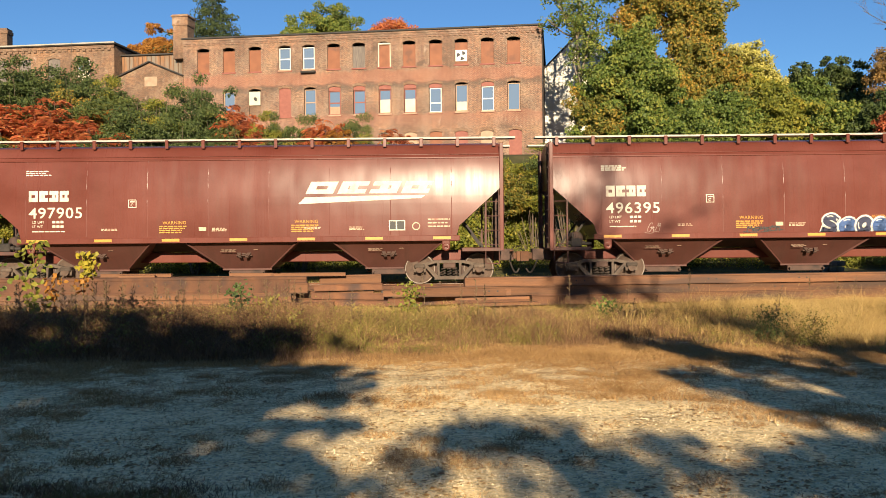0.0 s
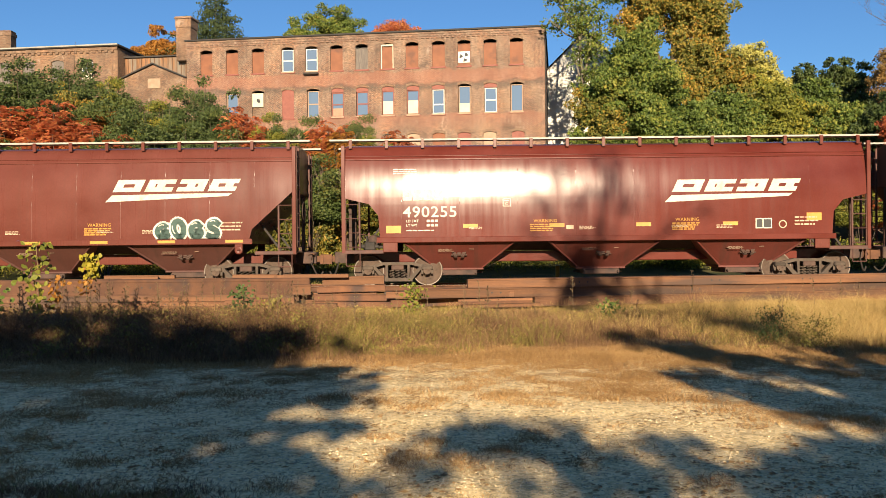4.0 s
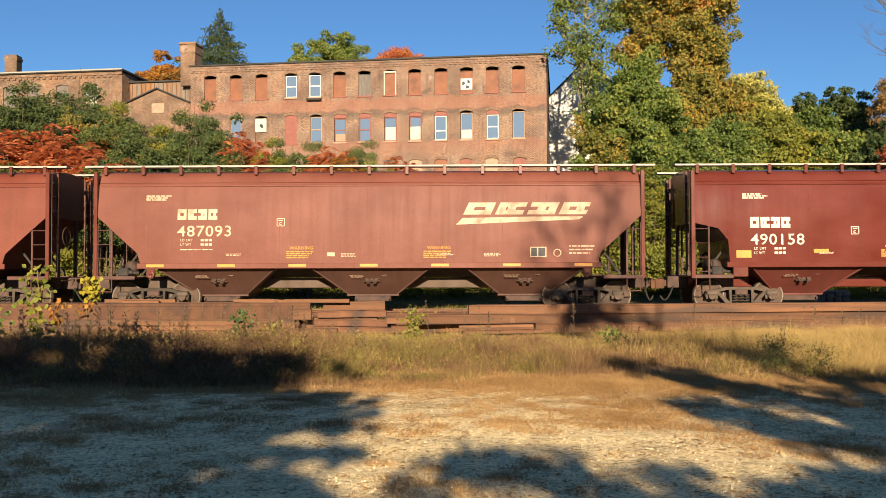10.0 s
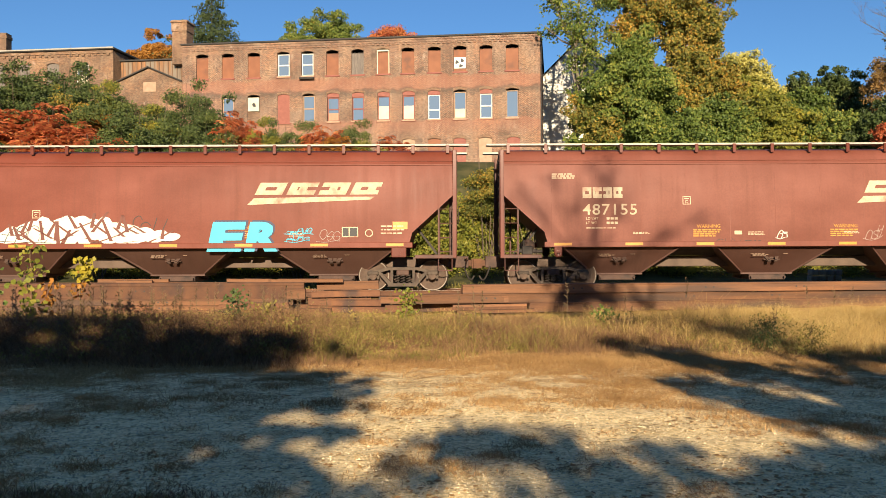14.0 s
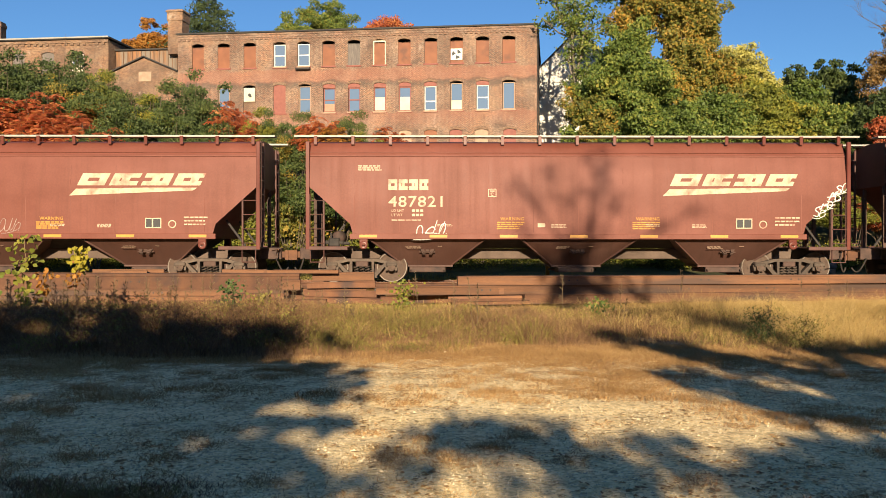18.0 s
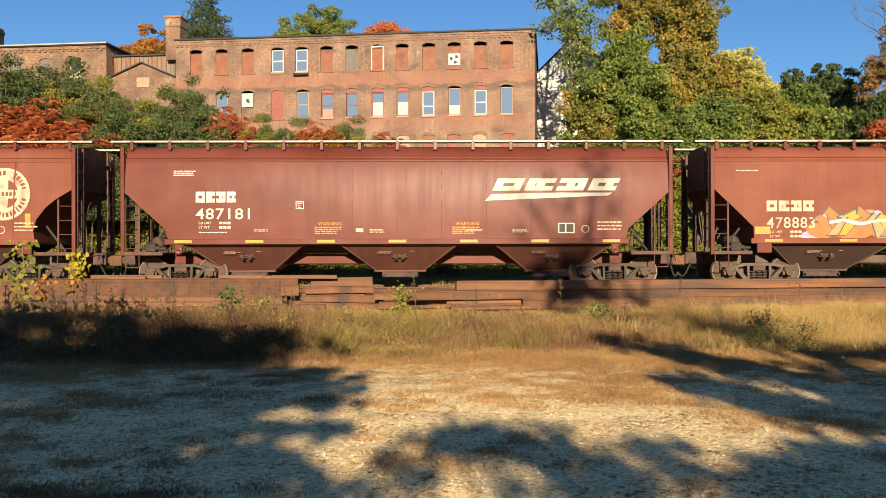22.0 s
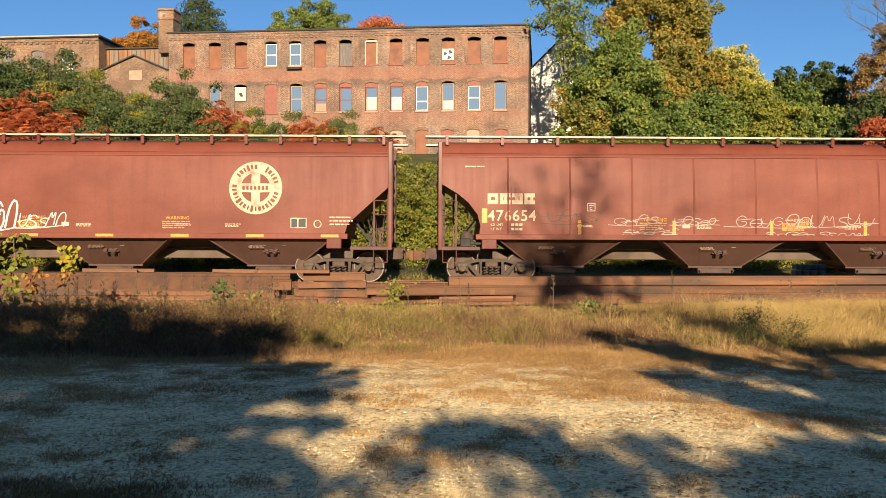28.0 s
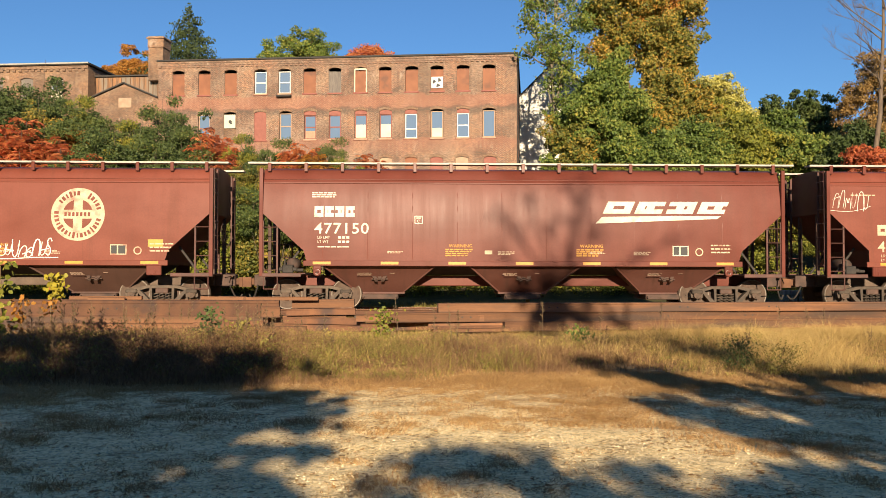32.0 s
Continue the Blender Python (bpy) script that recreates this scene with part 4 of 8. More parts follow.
        for k in range(2):
            d.box(-0.18, 0.16 - 0.1 * k, -0.004, 0.004, 0.20 - k * 0.05, 0.215 - k * 0.05).box(0.42, 0.72 - 0.12 * k, -0.004, 0.004, 0.05 - k * 0.05, 0.07 - k * 0.05)
        part("stencil", d, DIMP, h, "small pale stencils", at=pose(0, -1.225, 1.085, -46), kind="stuff").scale = (0.75, 1, 0.75)
    # ends
    for e, style in ((-1, left), (1, right)):
        for s in (-1, 1):
            part("corner_post", shared(("post", s), lambda: Geo().box(-0.055, 0.055, s * 1.555 - 0.05, s * 1.555 + 0.05, 1.0, 4.18, 0.01).mesh("corner_post", PAINTS["semi"])), None, car, at=pose(e * (half - 0.02), 0, 0))
            part("ladder", shared(("ladder", s), lambda: ladder_mesh(1.62 if s < 0 else 1.9, 4)), None, car, at=pose(e * (half - 0.28), s * 1.52, 1.02, 0, 0, 0 if s < 0 else 180))
            part("end_ladder", shared("endladder", lambda: ladder_mesh(3.0, 7)), None, car, at=pose(e * (half + 0.02), s * 1.2, 1.2, 0, 0, 90 * e))
            part("jacking_pad", shared(("pad", s, kind in "TA"), lambda: Geo().box(-0.12, 0.12, s * 1.57 - 0.04, s * 1.57 + 0.04, 1.12, 1.42, 0.02).lathe([(0.04, s * 1.60), (0.11, s * 1.63), (0.12, s * 1.61), (0.12, s * 1.53), (0.0, s * 1.53)], 18, 1, (0, 0, 1.12)).mesh("jacking_pad", PAINTS["semi"]) if kind in "TA" else Geo().box(-0.22, 0.22, s * 1.57 - 0.05, s * 1.57 + 0.05, 1.02, 1.42, 0.02).rod((0, s * 1.56, 1.13), (0, s * 1.63, 1.13), 0.06, 12).mesh("jacking_pad", PAINTS["semi"])), None, car,
                 at=pose(e * (half - cutout(style, 1.4) - 0.35), 0, 0))
            part("stirrup_step", shared(("step", s), lambda: Geo().path([(-0.2, s * 1.56, 1.03), (-0.2, s * 1.56, 0.62), (0.2, s * 1.56, 0.62), (0.2, s * 1.56, 1.03)], 0.018).mesh("stirrup_step", GRIME)), None, car, at=pose(e * (half - 0.3), 0, 0))
        g = Geo().box(-0.62, 0.62, -1.56, 1.56, 1.02, 1.06, 0.01)
        g.box(-0.62, 0.62, -1.60, -1.54, 0.98, 1.09, 0.01).box(-0.62, 0.62, 1.54, 1.60, 0.98, 1.09, 0.01)
        part("end_platform", shared("platform", lambda: g.mesh("end_platform", GRIME)), None, car, at=pose(e * (half - 0.58), 0, 0))
        for s in (-0.62, 0.62):
            part("end_strut", shared("strut", lambda: Geo().box(-0.05, 0.05, -0.05, 0.05, 1.05, 3.0, 0.01).mesh("end_strut", UNDER)), None, car, at=pose(e * (half - 0.12), s, 0))
            part("slope_strut", shared(("slope", e), lambda: Geo().bar((0, 0, 1.1), (e * -0.75, 0, 2.1), 0.05, 0.06).mesh("slope_strut", DARK)), None, car, at=pose(e * (half - 0.55), s * 1.4, 0))
        part("draft_sill", shared(("draft", e), lambda: Geo().box(-0.85, 0.62, -0.24, 0.24, 0.68, 1.04, 0.02).mesh("draft_sill", UNDER)), None, car, at=pose(e * (half - 0.2), 0, 0, 0, 0, 0 if e > 0 else 180))
        c = Geo().box(0.35, 0.72, -0.075, 0.075, 0.72, 0.92, 0.02)
        c.prism([(0.62, -0.16), (0.88, -0.17), (0.90, -0.05), (0.76, -0.02), (0.78, 0.10), (0.92, 0.13), (0.88, 0.2), (0.62, 0.16)], 2, 0.66, 0.96)
        c.box(0.40, 0.5, -0.5, 0.2, 0.96, 1.0).rod((0.45, -0.5, 0.98), (0.45, -0.72, 0.80), 0.015, 6).rod((0.45, -0.5, 0.98), (0.45, -1.45, 0.95), 0.015, 6)
        part("coupler", shared("coupler", lambda: c.mesh("coupler", RUST)), None, car, at=pose(e * (half - 0.10), 0, 0, 0, 0, 0 if e > 0 else 180))
        hose = [(e * (half + 0.28 + 0.32 * t), -0.34 + 0.3 * t, 0.72 - 0.42 * math.sin(math.pi * min(1, t * 1.0) * 0.75)) for t in [i / 8 for i in range(9)]]
        part("brake_hose", Geo().path(hose, 0.028, 7), DARK, car)
        truck(car, e * (half - 1.58))
    # brake gear on the leading end
    b = part("brake_reservoir", shared("tank", lambda: Geo().lathe([(0.0, -0.42), (0.15, -0.40), (0.2, -0.32), (0.2, 0.32), (0.15, 0.40), (0.0, 0.42)], 16, 1).mesh("brake_reservoir", UNDER)), None, car, at=pose(-half + 0.85, -0.6, 1.35))
    part("brake_valve", shared("valve", lambda: Geo().box(-0.16, 0.16, -0.12, 0.12, 0, 0.26, 0.03).box(-0.28, 0.28, -0.08, 0.08, 0.06, 0.18, 0.03).rod((0.2, 0, 0.1), (0.45, 0, 0.1), 0.05).rod((-0.1, 0, 0.2), (-0.1, 0, 0.42), 0.03).mesh("brake_valve", DARK)), None, car, at=pose(-half + 0.78, -1.30, 1.08))
    part("brake_wheel", shared("bwheel", lambda: Geo().lathe([(0.27, -0.015), (0.295, 0), (0.27, 0.015), (0.25, 0), (0.27, -0.015)], 20, 0).rod((0, -0.26, 0), (0, 0.26, 0), 0.012, 6).rod((0, 0, -0.26), (0, 0, 0.26), 0.012, 6).mesh("brake_wheel", UNDER)), None, car, at=pose(half + 0.1, -0.55, 2.3))
    # lettering on the near side
    faded = coat in ("matt", "dull", "brown")
    x0 = -half + nx
    ink = FADEDP if faded else WHITEP
    slab_mark(car, "road_mark", x0, nz - 0.02, 1.40 if kind in "DP" else 1.18, 0.32, 0.0, ink)
    part("car_number", Decal().text(number, x0, nz - 0.51, 0.33, width={"T": 1.60, "A": 1.58, "S": 1.58}.get(kind, 1.43)), ink, car, "cream painted car number")
    d = Decal().text("LD LMT", x0 + 0.1, nz - 0.66, 0.075).text("LT WT", x0 + 0.1, nz - 0.79, 0.075)
    for k in range(2):
        for q in range(3):
            d.rect(x0 + 0.70 + 0.12 * q, nz - 0.66 - 0.13 * k, 0.09, 0.07)
    if nz > 2.5:
        bogus_marks(d, x0 + 0.1, nz - 0.92, 1.0, 1, 0.03, index)
    bogus_marks(d, -half + (0.75 if kind in "CDP" else 1.5), 3.45, 0.75, 3 if kind in "TAS" else 1, 0.035, index + 50)
    part("weight_stencil", d, ink, car, "small cream weight stencils", kind="stuff")
    sq = Decal()
    sx, sz = x0 + 2.95, nz - 0.22
    for a in (0, 0.22):
        sq.rect(sx + a, sz, 0.02, 0.24)
        sq.rect(sx, sz + a, 0.24, 0.02)
    sq.text("C", sx + 0.07, sz + 0.04, 0.09).rect(sx + 0.05, sz + 0.16, 0.14, 0.03)
    part("plate_mark", sq, ink, car, "cream square plate mark")
    # consolidated stencil panel
    px = half - (3.35 if emblem == "wedge" else 2.95)
    bb = Decal().rect(px, 1.62, 0.48, 0.30)
    part("stencil_panel", bb, ink, car, "black and cream stencil panel")
    part("stencil_panel", Decal().rect(px + 0.03, 1.65, 0.17, 0.24, 0.011).rect(px + 0.24, 1.65, 0.21, 0.24, 0.011), BLACKP, car)
    rr = Decal()
    for i in range(14):
        a, b2 = 2 * math.pi * i / 14, 2 * math.pi * (i + 1) / 14
        cx, cz = px + 0.80, 1.74
        rr.poly([(cx + 0.12 * math.cos(a), cz + 0.12 * math.sin(a)), (cx + 0.12 * math.cos(b2), cz + 0.12 * math.sin(b2)), (cx + 0.09 * math.cos(b2), cz + 0.09 * math.sin(b2)), (cx + 0.09 * math.cos(a), cz + 0.09 * math.sin(a))])
    bogus_marks(rr, px + 1.15, 1.92, 0.75, 3, 0.04, index + 9, 2.6)
    for k, fx in enumerate((-0.52, -0.1, 0.25, 0.42)):
        bogus_marks(rr, fx * 2 * half * 0.5, 1.72, 0.5, 3 if k % 2 else 2, 0.022, index + k)
    rr.rect(-0.15 * half, 1.66, 0.22, 0.11)
    part("small_stencil", rr, FADEDP, car, "small cream stencils", kind="stuff")
    yy = Decal()
    for fx in (-0.30, 0.20):
        wx = fx * half + (0.1 if fx < 0 else 0.4) * (kind == "S")
        yy.text("WARNING", wx + 0.1, 1.86, 0.10, 0.01)
        bogus_marks(yy, wx, 1.78, 0.85, 4, 0.035, 77)
    part("warning_stencil", yy, TEXTY, car, "yellow warning stencil", kind="stuff")
    # reflective strips
    n = 6 if kind != "S" else 4
    for i in range(n if kind in "SP" else n + 1):
        x = -half + 3.55 + 2.55 * i if kind == "S" else -half + 1.55 + i * (2 * half - 3.1 - 0.5) / n
        if kind == "P":
            x = (-half + 1.25, -half + 4.1, -half + 6.9, -half + 9.8, -half + 12.6, half - 1.45, -half + 1.42)[i]
            part("reflector", Decal().rect(x, 1.80 if i in (0, 5, 6) else 1.46, 0.16 if i in (0, 5) else 0.10, 0.42), YELLOWP, car, "upright yellow reflector")
        elif kind == "S":
            part("reflector", Decal().rect(x, 1.72, 0.44, 0.11), YELLOWP, car)
        else:
            part("reflector", shared("reflect", lambda: Geo().box(0, 0.52, -1.642, -1.636, 1.35, 1.43).mesh("reflector", YELLOWP)), None, car, at=pose(x, 0, 0))
    if kind == "S" or index in (4, 8, 14, 18):
        for x in ([] if index == 18 else [-half + 1.28]) + [half - 1.85]:
            part("reflector", Decal().rect(x, 1.58 if x < 0 else 1.85, 0.44, 0.22), YELLOWP, car, "large yellow reflector square")
    if emblem == "wedge":
        swoosh(car, -half + ex, 2.58 if kind in "TCD" else 2.42, faded, 4.05)
    elif emblem == "disc":
        roundel(car, -half + ex, 2.80, 0.78, mat)
    return car


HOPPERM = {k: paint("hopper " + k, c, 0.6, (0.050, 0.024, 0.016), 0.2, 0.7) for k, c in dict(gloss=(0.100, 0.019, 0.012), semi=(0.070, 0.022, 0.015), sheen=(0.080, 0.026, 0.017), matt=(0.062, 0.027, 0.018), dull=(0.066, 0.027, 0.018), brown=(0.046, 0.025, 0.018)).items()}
RED = "oxide-red covered hopper rail car with cream lettering on the track"
SPECS = [
    (-13.95, 1.651, "A", "497905", "semi", "wedge", 9.57, 1.6, 2.58, "glossy " + RED),
    (3.077, 18.65, "A", "496395", "semi", "wedge", 9.9, 1.63, 2.58, "glossy oxide-red hopper rail car with a blue and white spray tag"),
    (20.062, 35.686, "T", "497225", "semi", "wedge", 10.0, 1.42, 2.66, "glossy oxide-red covered hopper rail car with a white outlined spray tag"),
    (37.101, 52.609, "S", "490255", "gloss", "wedge", 9.5, 1.78, 2.56, "deep red glossy covered hopper rail car with yellow reflectors"),
    (54.068, 70.813, "D", "478814", "brown", "disc", 14.6, 1.52, 2.26, "weathered red-brown covered hopper rail car with a round cream emblem"),
    (72.211, 88.998, "C", "483910", "matt", "wedge", 10.8, 1.35, 2.45, "faded " + RED),
    (90.39, 106.631, "T", "487093", "dull", "wedge", 10.7, 2.45, 2.77, "faded " + RED),
    (108.066, 123.566, "S", "490158", "gloss", "wedge", 9.45, 1.7, 2.48, "deep red glossy covered hopper rail car with yellow reflectors"),
    (124.98, 141.93, "C", "480975", "matt", "wedge", 10.8, 1.5, 2.43, "faded red covered hopper rail car with white and cyan graffiti"),
    (143.292, 159.456, "T", "487155", "dull", "wedge", 10.5, 2.4, 2.77, "faded " + RED),
    (160.702, 177.092, "T", "487911", "dull", "wedge", 10.8, 2.45, 2.77, "faded " + RED),
]
SPECS += [
    (178.508, 194.529, "T", "487821", "dull", "wedge", 10.5, 2.4, 2.77, "faded red covered hopper rail car with white tags at both ends"),
    (195.921, 212.714, "P", "474406", "brown", "disc", 14.7, 1.6, 2.27, "weathered ribbed red covered hopper rail car with a round emblem"),
    (214.109, 230.323, "T", "487181", "sheen", "wedge", 10.7, 2.17, 2.56, "shiny " + RED),
    (231.52, 248.38, "D", "478883", "brown", "disc", 14.72, 1.62, 2.27, "red-brown covered hopper rail car with orange and yellow graffiti"),
    (249.749, 265.902, "T", "485197", "dull", "wedge", 10.5, 2.4, 2.77, "faded red hopper rail car with a white tag at one end"),
    (267.267, 284.043, "C", "479781", "matt", "disc", 12.8, 1.57, 2.27, "faded red hopper rail car with white tags and a round emblem"),
    (285.482, 302.415, "P", "476654", "matt", "disc", 14.9, 1.42, 2.37, "faded ribbed red covered hopper rail car scrawled with white spray lines"),
    (303.803, 320.527, "C", "481303", "matt", "disc", 12.82, 1.37, 2.29, "faded red covered hopper rail car with three white tags"),
    (321.946, 337.492, "T", "477150", "sheen", "wedge", 9.9, 1.58, 2.77, "dusty " + RED),
    (338.823, 355.5, "D", "476011", "matt", "disc", 14.6, 1.5, 2.27, "faded red covered hopper rail car with a thin white scrawl"),
]
train = [hopper_car(s, i) for i, s in enumerate(SPECS)]
for w, b in TREADS:
    for s in (-1, 1):
        part("worn_tread", shared(("tyre", s), lambda: tyre_mesh(s)), None, b, at=w.matrix_basis.copy())


# ---- spray paint on the cars ----
def sprayed(i, colour, draw, label, kind=""):
    """draw(decal, x of the car's left post) adds strokes; one colour is one part."""
    L, R = SPECS[i][:2]
    d = Decal()
    draw(d, -(R - L) / 2)
    part("graffiti", d, SPRAY[colour], train[i], label, kind=kind)


def bubbles(i, x, z, w, h, n, fills, line, seed, label, lw=0.035):
    """A row of fat outlined curls."""
    r = random.Random(seed)
    fat = min(0.34 * w / n, 0.34 * h)
    curls = []
    for k in range(n):
        c = CURLS[(seed + 3 * k + r.randrange(2)) % len(CURLS)]
        tilt, wide, tall = r.uniform(-0.12, 0.12), w / n * r.uniform(0.72, 0.9), h * r.uniform(0.72, 0.95)
        curls.append(eased([(x + w * k / n + wide * u + tilt * tall * v + 0.05 * w / n, z + fat * 0.5 + (tall - fat) * v) for u, v in c]))
    for k, c in enumerate(curls):
        sprayed(i, line, lambda d, a: d.stroke([(a + u, v) for u, v in c], fat + 2 * lw, 0.009 + 0.0020 * k), "outline of a " + label)
    for k, c in enumerate(curls):
        sprayed(i, fills[k % len(fills)], lambda d, a: d.stroke([(a + u, v) for u, v in c], fat, 0.0098 + 0.0020 * k), label)
    sprayed(i, fills[0] if line != "white" else "white", lambda d, a: [d.stroke([(a + u - fat * 0.2, v + fat * 0.22) for u, v in c[4:9]], fat * 0.16, 0.0255) for c in curls] + [d.blob(a + c[0][0], c[0][1], 0.03, 0.03, 5, 0.0255, 8) for c in curls[:1]], label + ", highlights") if line != "black" else None


def scrawl(i, colour, x, z, w, h, seed, n=6, lw=0.03, label="thin spray-painted scrawl"):
    sprayed(i, colour, lambda d, a: tag_lines(d, a + x, z, w, h, seed, n, lw * 0.62), label, "stuff")


bubbles(1, 7.95, 1.36, 2.05, 0.68, 4, ("navy", "blue"), "white", 5, "blue and white bubble tag", 0.045)
scrawl(1, "black", 5.75, 1.5, 1.0, 0.16, 6, 6, 0.05)
scrawl(1, "grey", 2.8, 1.5, 0.35, 0.3, 7, 3, 0.02)
bubbles(2, 11.5, 1.42, 2.0, 0.72, 4, ("teal",), "white", 8, "white outlined bubble tag", 0.05)
scrawl(2, "white", 3.4, 1.5, 0.75, 0.45, 9, 4, 0.02)
scrawl(2, "blue", 7.1, 1.34, 0.85, 0.14, 10, 5, 0.04)
sprayed(4, "blue", lambda d, a: [d.blob(a + x, z, rx, rz, 640 + k, 0.0085, 14, 0.12) for k, (x, z, rx, rz) in enumerate(((3.45, 1.95, 0.36, 0.27), (3.35, 1.60, 0.36, 0.27), (4.0, 1.85, 0.62, 0.25), (4.05, 1.58, 0.75, 0.26), (4.55, 1.52, 0.3, 0.2)))], "blue sprayed cloud behind the letters")
for k, ch in enumerate("iH"):
    sprayed(4, "white", lambda d, a: d.text(ch, a + (3.28, 3.72)[k], 1.36, 0.72, 0.075, (0.34, 0.86)[k], 0.018, -0.12 if k else 0.0), "fat white spray letter")
scrawl(4, "blue", 4.9, 1.5, 0.8, 0.3, 13, 4, 0.06)
scrawl(4, "white", 8.7, 1.55, 2.0, 0.3, 14, 7, 0.018)
scrawl(5, "white", 2.8, 1.6, 0.9, 0.35, 15, 3, 0.02)
scrawl(5, "white", 8.65, 1.58, 1.15, 0.5, 16, 5, 0.022)


def wild(i, x, z, w, h, n, colour, seed, label):
    """Interlocking pointed strokes of a wild-style piece."""
    r = random.Random(seed)

    def draw(d, a):
        for k in range(n):
            cx = a + x + w * (k + 0.5) / n
            t = 0.55 + 0.45 * math.sin(math.pi * (k + 0.5) / n)
            for _ in range(4):
                u, v = cx + r.uniform(-0.7, 0.7) * w / n, z + h * t * r.uniform(0.02, 0.55)
                b = r.choice((0.3, 1.2, 1.9, 2.7)) + r.uniform(-0.3, 0.3)
                l = h * t * r.uniform(0.45, 0.8)
                e = (u + l * math.cos(b), min(z + h * t, v + l * abs(math.sin(b))))
                q = 0.055
                d.poly([(u - q, v), (u + q, v), (e[0] + q * 0.7, e[1]), (e[0] - q * 0.7, e[1])], 0.012 + 0.0004 * k)
    sprayed(i, colour, draw, label)


sprayed(8, "white", lambda d, a: [d.blob(a + 3.05 + 0.36 * k, 1.64 + 0.22 * math.sin(math.pi * k / 15) ** 1.5, 0.36, 0.13 + 0.27 * math.sin(math.pi * k / 15), 900 + k, 0.008 + 0.0002 * k, 14, 0.28) for k in range(16)], "white spray cloud with ragged ends")
wild(8, 3.6, 1.42, 4.6, 0.98, 9, "maroon", 17, "red gaps between white spray letters")
scrawl(8, "black", 3.6, 1.5, 4.6, 0.7, 18, 14, 0.03, "dark outlines in the white piece")


for k, ch in enumerate("ER"):
    for c, dx, dz, bold, lift, words in (("navy", 0.06, 0.03, 0.075, 0.009, "dark shadow of the cyan letter"), ("cyan", 0.0, 0.0, 0.06, 0.014, "bright cyan block letter")):
        sprayed(8, c, lambda d, a: d.text(ch, a + (9.62, 10.72)[k] + dx, 1.27 + dz, 0.80, bold, 1.0, lift + 0.001 * k, 0.22), words)
scrawl(8, "cyan", 11.95, 1.72, 0.75, 0.16, 19, 5, 0.03)
scrawl(8, "cyan", 11.95, 1.5, 0.65, 0.16, 59, 4, 0.03)
scrawl(8, "grey", 12.9, 1.5, 0.6, 0.35, 20, 3, 0.02)
scrawl(9, "white", 8.1, 1.55, 0.3, 0.3, 21, 2, 0.03)
scrawl(9, "grey", 10.7, 1.5, 0.5, 0.4, 22, 3, 0.02)
scrawl(9, "black", 6.3, 1.38, 1.8, 0.14, 23, 7, 0.02)
scrawl(10, "white", 1.45, 1.8, 0.45, 1.1, 24, 3, 0.018, "thin white chalk sketch")
scrawl(10, "grey", 3.6, 1.5, 0.85, 0.35, 25, 4, 0.018)
scrawl(10, "grey", 8.7, 1.5, 0.6, 0.4, 26, 4, 0.02)
scrawl(11, "white", 3.2, 1.32, 0.85, 0.5, 27, 4, 0.045, "white looping spray tag")
for k in range(4):
    scrawl(11, "white", 14.95 + 0.22 * k, 1.95 + 0.24 * k, 0.34, 0.3, 28 + k, 2, 0.04, "white tag down the end panel")
# the long orange piece
def spikes(i, x, z, w, h, n, fills, line, seed, label):
    """Interlocking arrow-ended slabs, each outlined, that lean against one another."""
    r = random.Random(seed)
    for k in range(n):
        cx, lean = x + w * (k + 0.5) / n, r.choice((-0.9, -0.5, 0.5, 0.9)) + r.uniform(-0.2, 0.2)
        lo, hi = z + h * r.uniform(0.0, 0.15), z + h * r.uniform(0.65, 1.0)
        g, t = r.uniform(0.10, 0.17), hi - lo
        shape = [(cx - lean * t / 2 - g, lo), (cx - lean * t / 2 + g, lo), (cx + lean * t * 0.2 + g, lo + t * 0.7), (cx + lean * t * 0.2 + g * 2.1, lo + t * 0.66), (cx + lean * t / 2, hi), (cx + lean * t * 0.2 - g * 2.0, lo + t * 0.74), (cx + lean * t * 0.2 - g, lo + t * 0.7)]
        mx, mz = sum(p[0] for p in shape) / 7, sum(p[1] for p in shape) / 7
        big = [(mx + (u - mx) * 1.0 + (0.05 if u > mx else -0.05), mz + (v - mz) * 1.10) for u, v in shape]
        body = ((0, 1, 2, 6), (2, 3, 4), (2, 4, 6), (6, 4, 5))
        sprayed(i, line, lambda d, a: [d.poly([(a + big[q][0], big[q][1]) for q in f], 0.010 + 0.0007 * k) for f in body], "dark outline of a " + label)
        sprayed(i, fills[k % len(fills)], lambda d, a: [d.poly([(a + shape[q][0], shape[q][1]) for q in f], 0.0104 + 0.0007 * k) for f in body], label)


sprayed(14, "lilac", lambda d, a: [d.blob(a + x, 1.52 + 0.1 * (k % 2), 0.26, 0.16, 700 + k, 0.0075) for k, x in enumerate((2.9, 4.1, 5.4, 6.6, 7.7, 9.0, 10.4))] + [d.blob(a + x, 2.15, 0.15, 0.13, 720 + k, 0.0075) for k, x in enumerate((3.4, 4.9, 6.1, 7.6, 9.9))], "lilac spray clouds")
for c, x0, n, rz in (("orange", 3.3, 7, 0.30), ("orange", 7.6, 6, 0.24), ("orange", 11.2, 7, 0.30)):
    sprayed(14, c, lambda d, a: [d.blob(a + x0 + 0.55 * k, 1.72 + 0.05 * math.sin(2.2 * k), 0.42, rz + 0.05 * math.sin(1.7 * k), 760 + k, 0.0079 + 0.0001 * k, 14, 0.3) for k in range(n)], c + " sprayed ground of the graffiti")
spikes(14, 3.2, 1.42, 4.0, 0.98, 15, ("orange", "orange", "peach", "amber"), "teal", 33, "orange wild-style stroke")
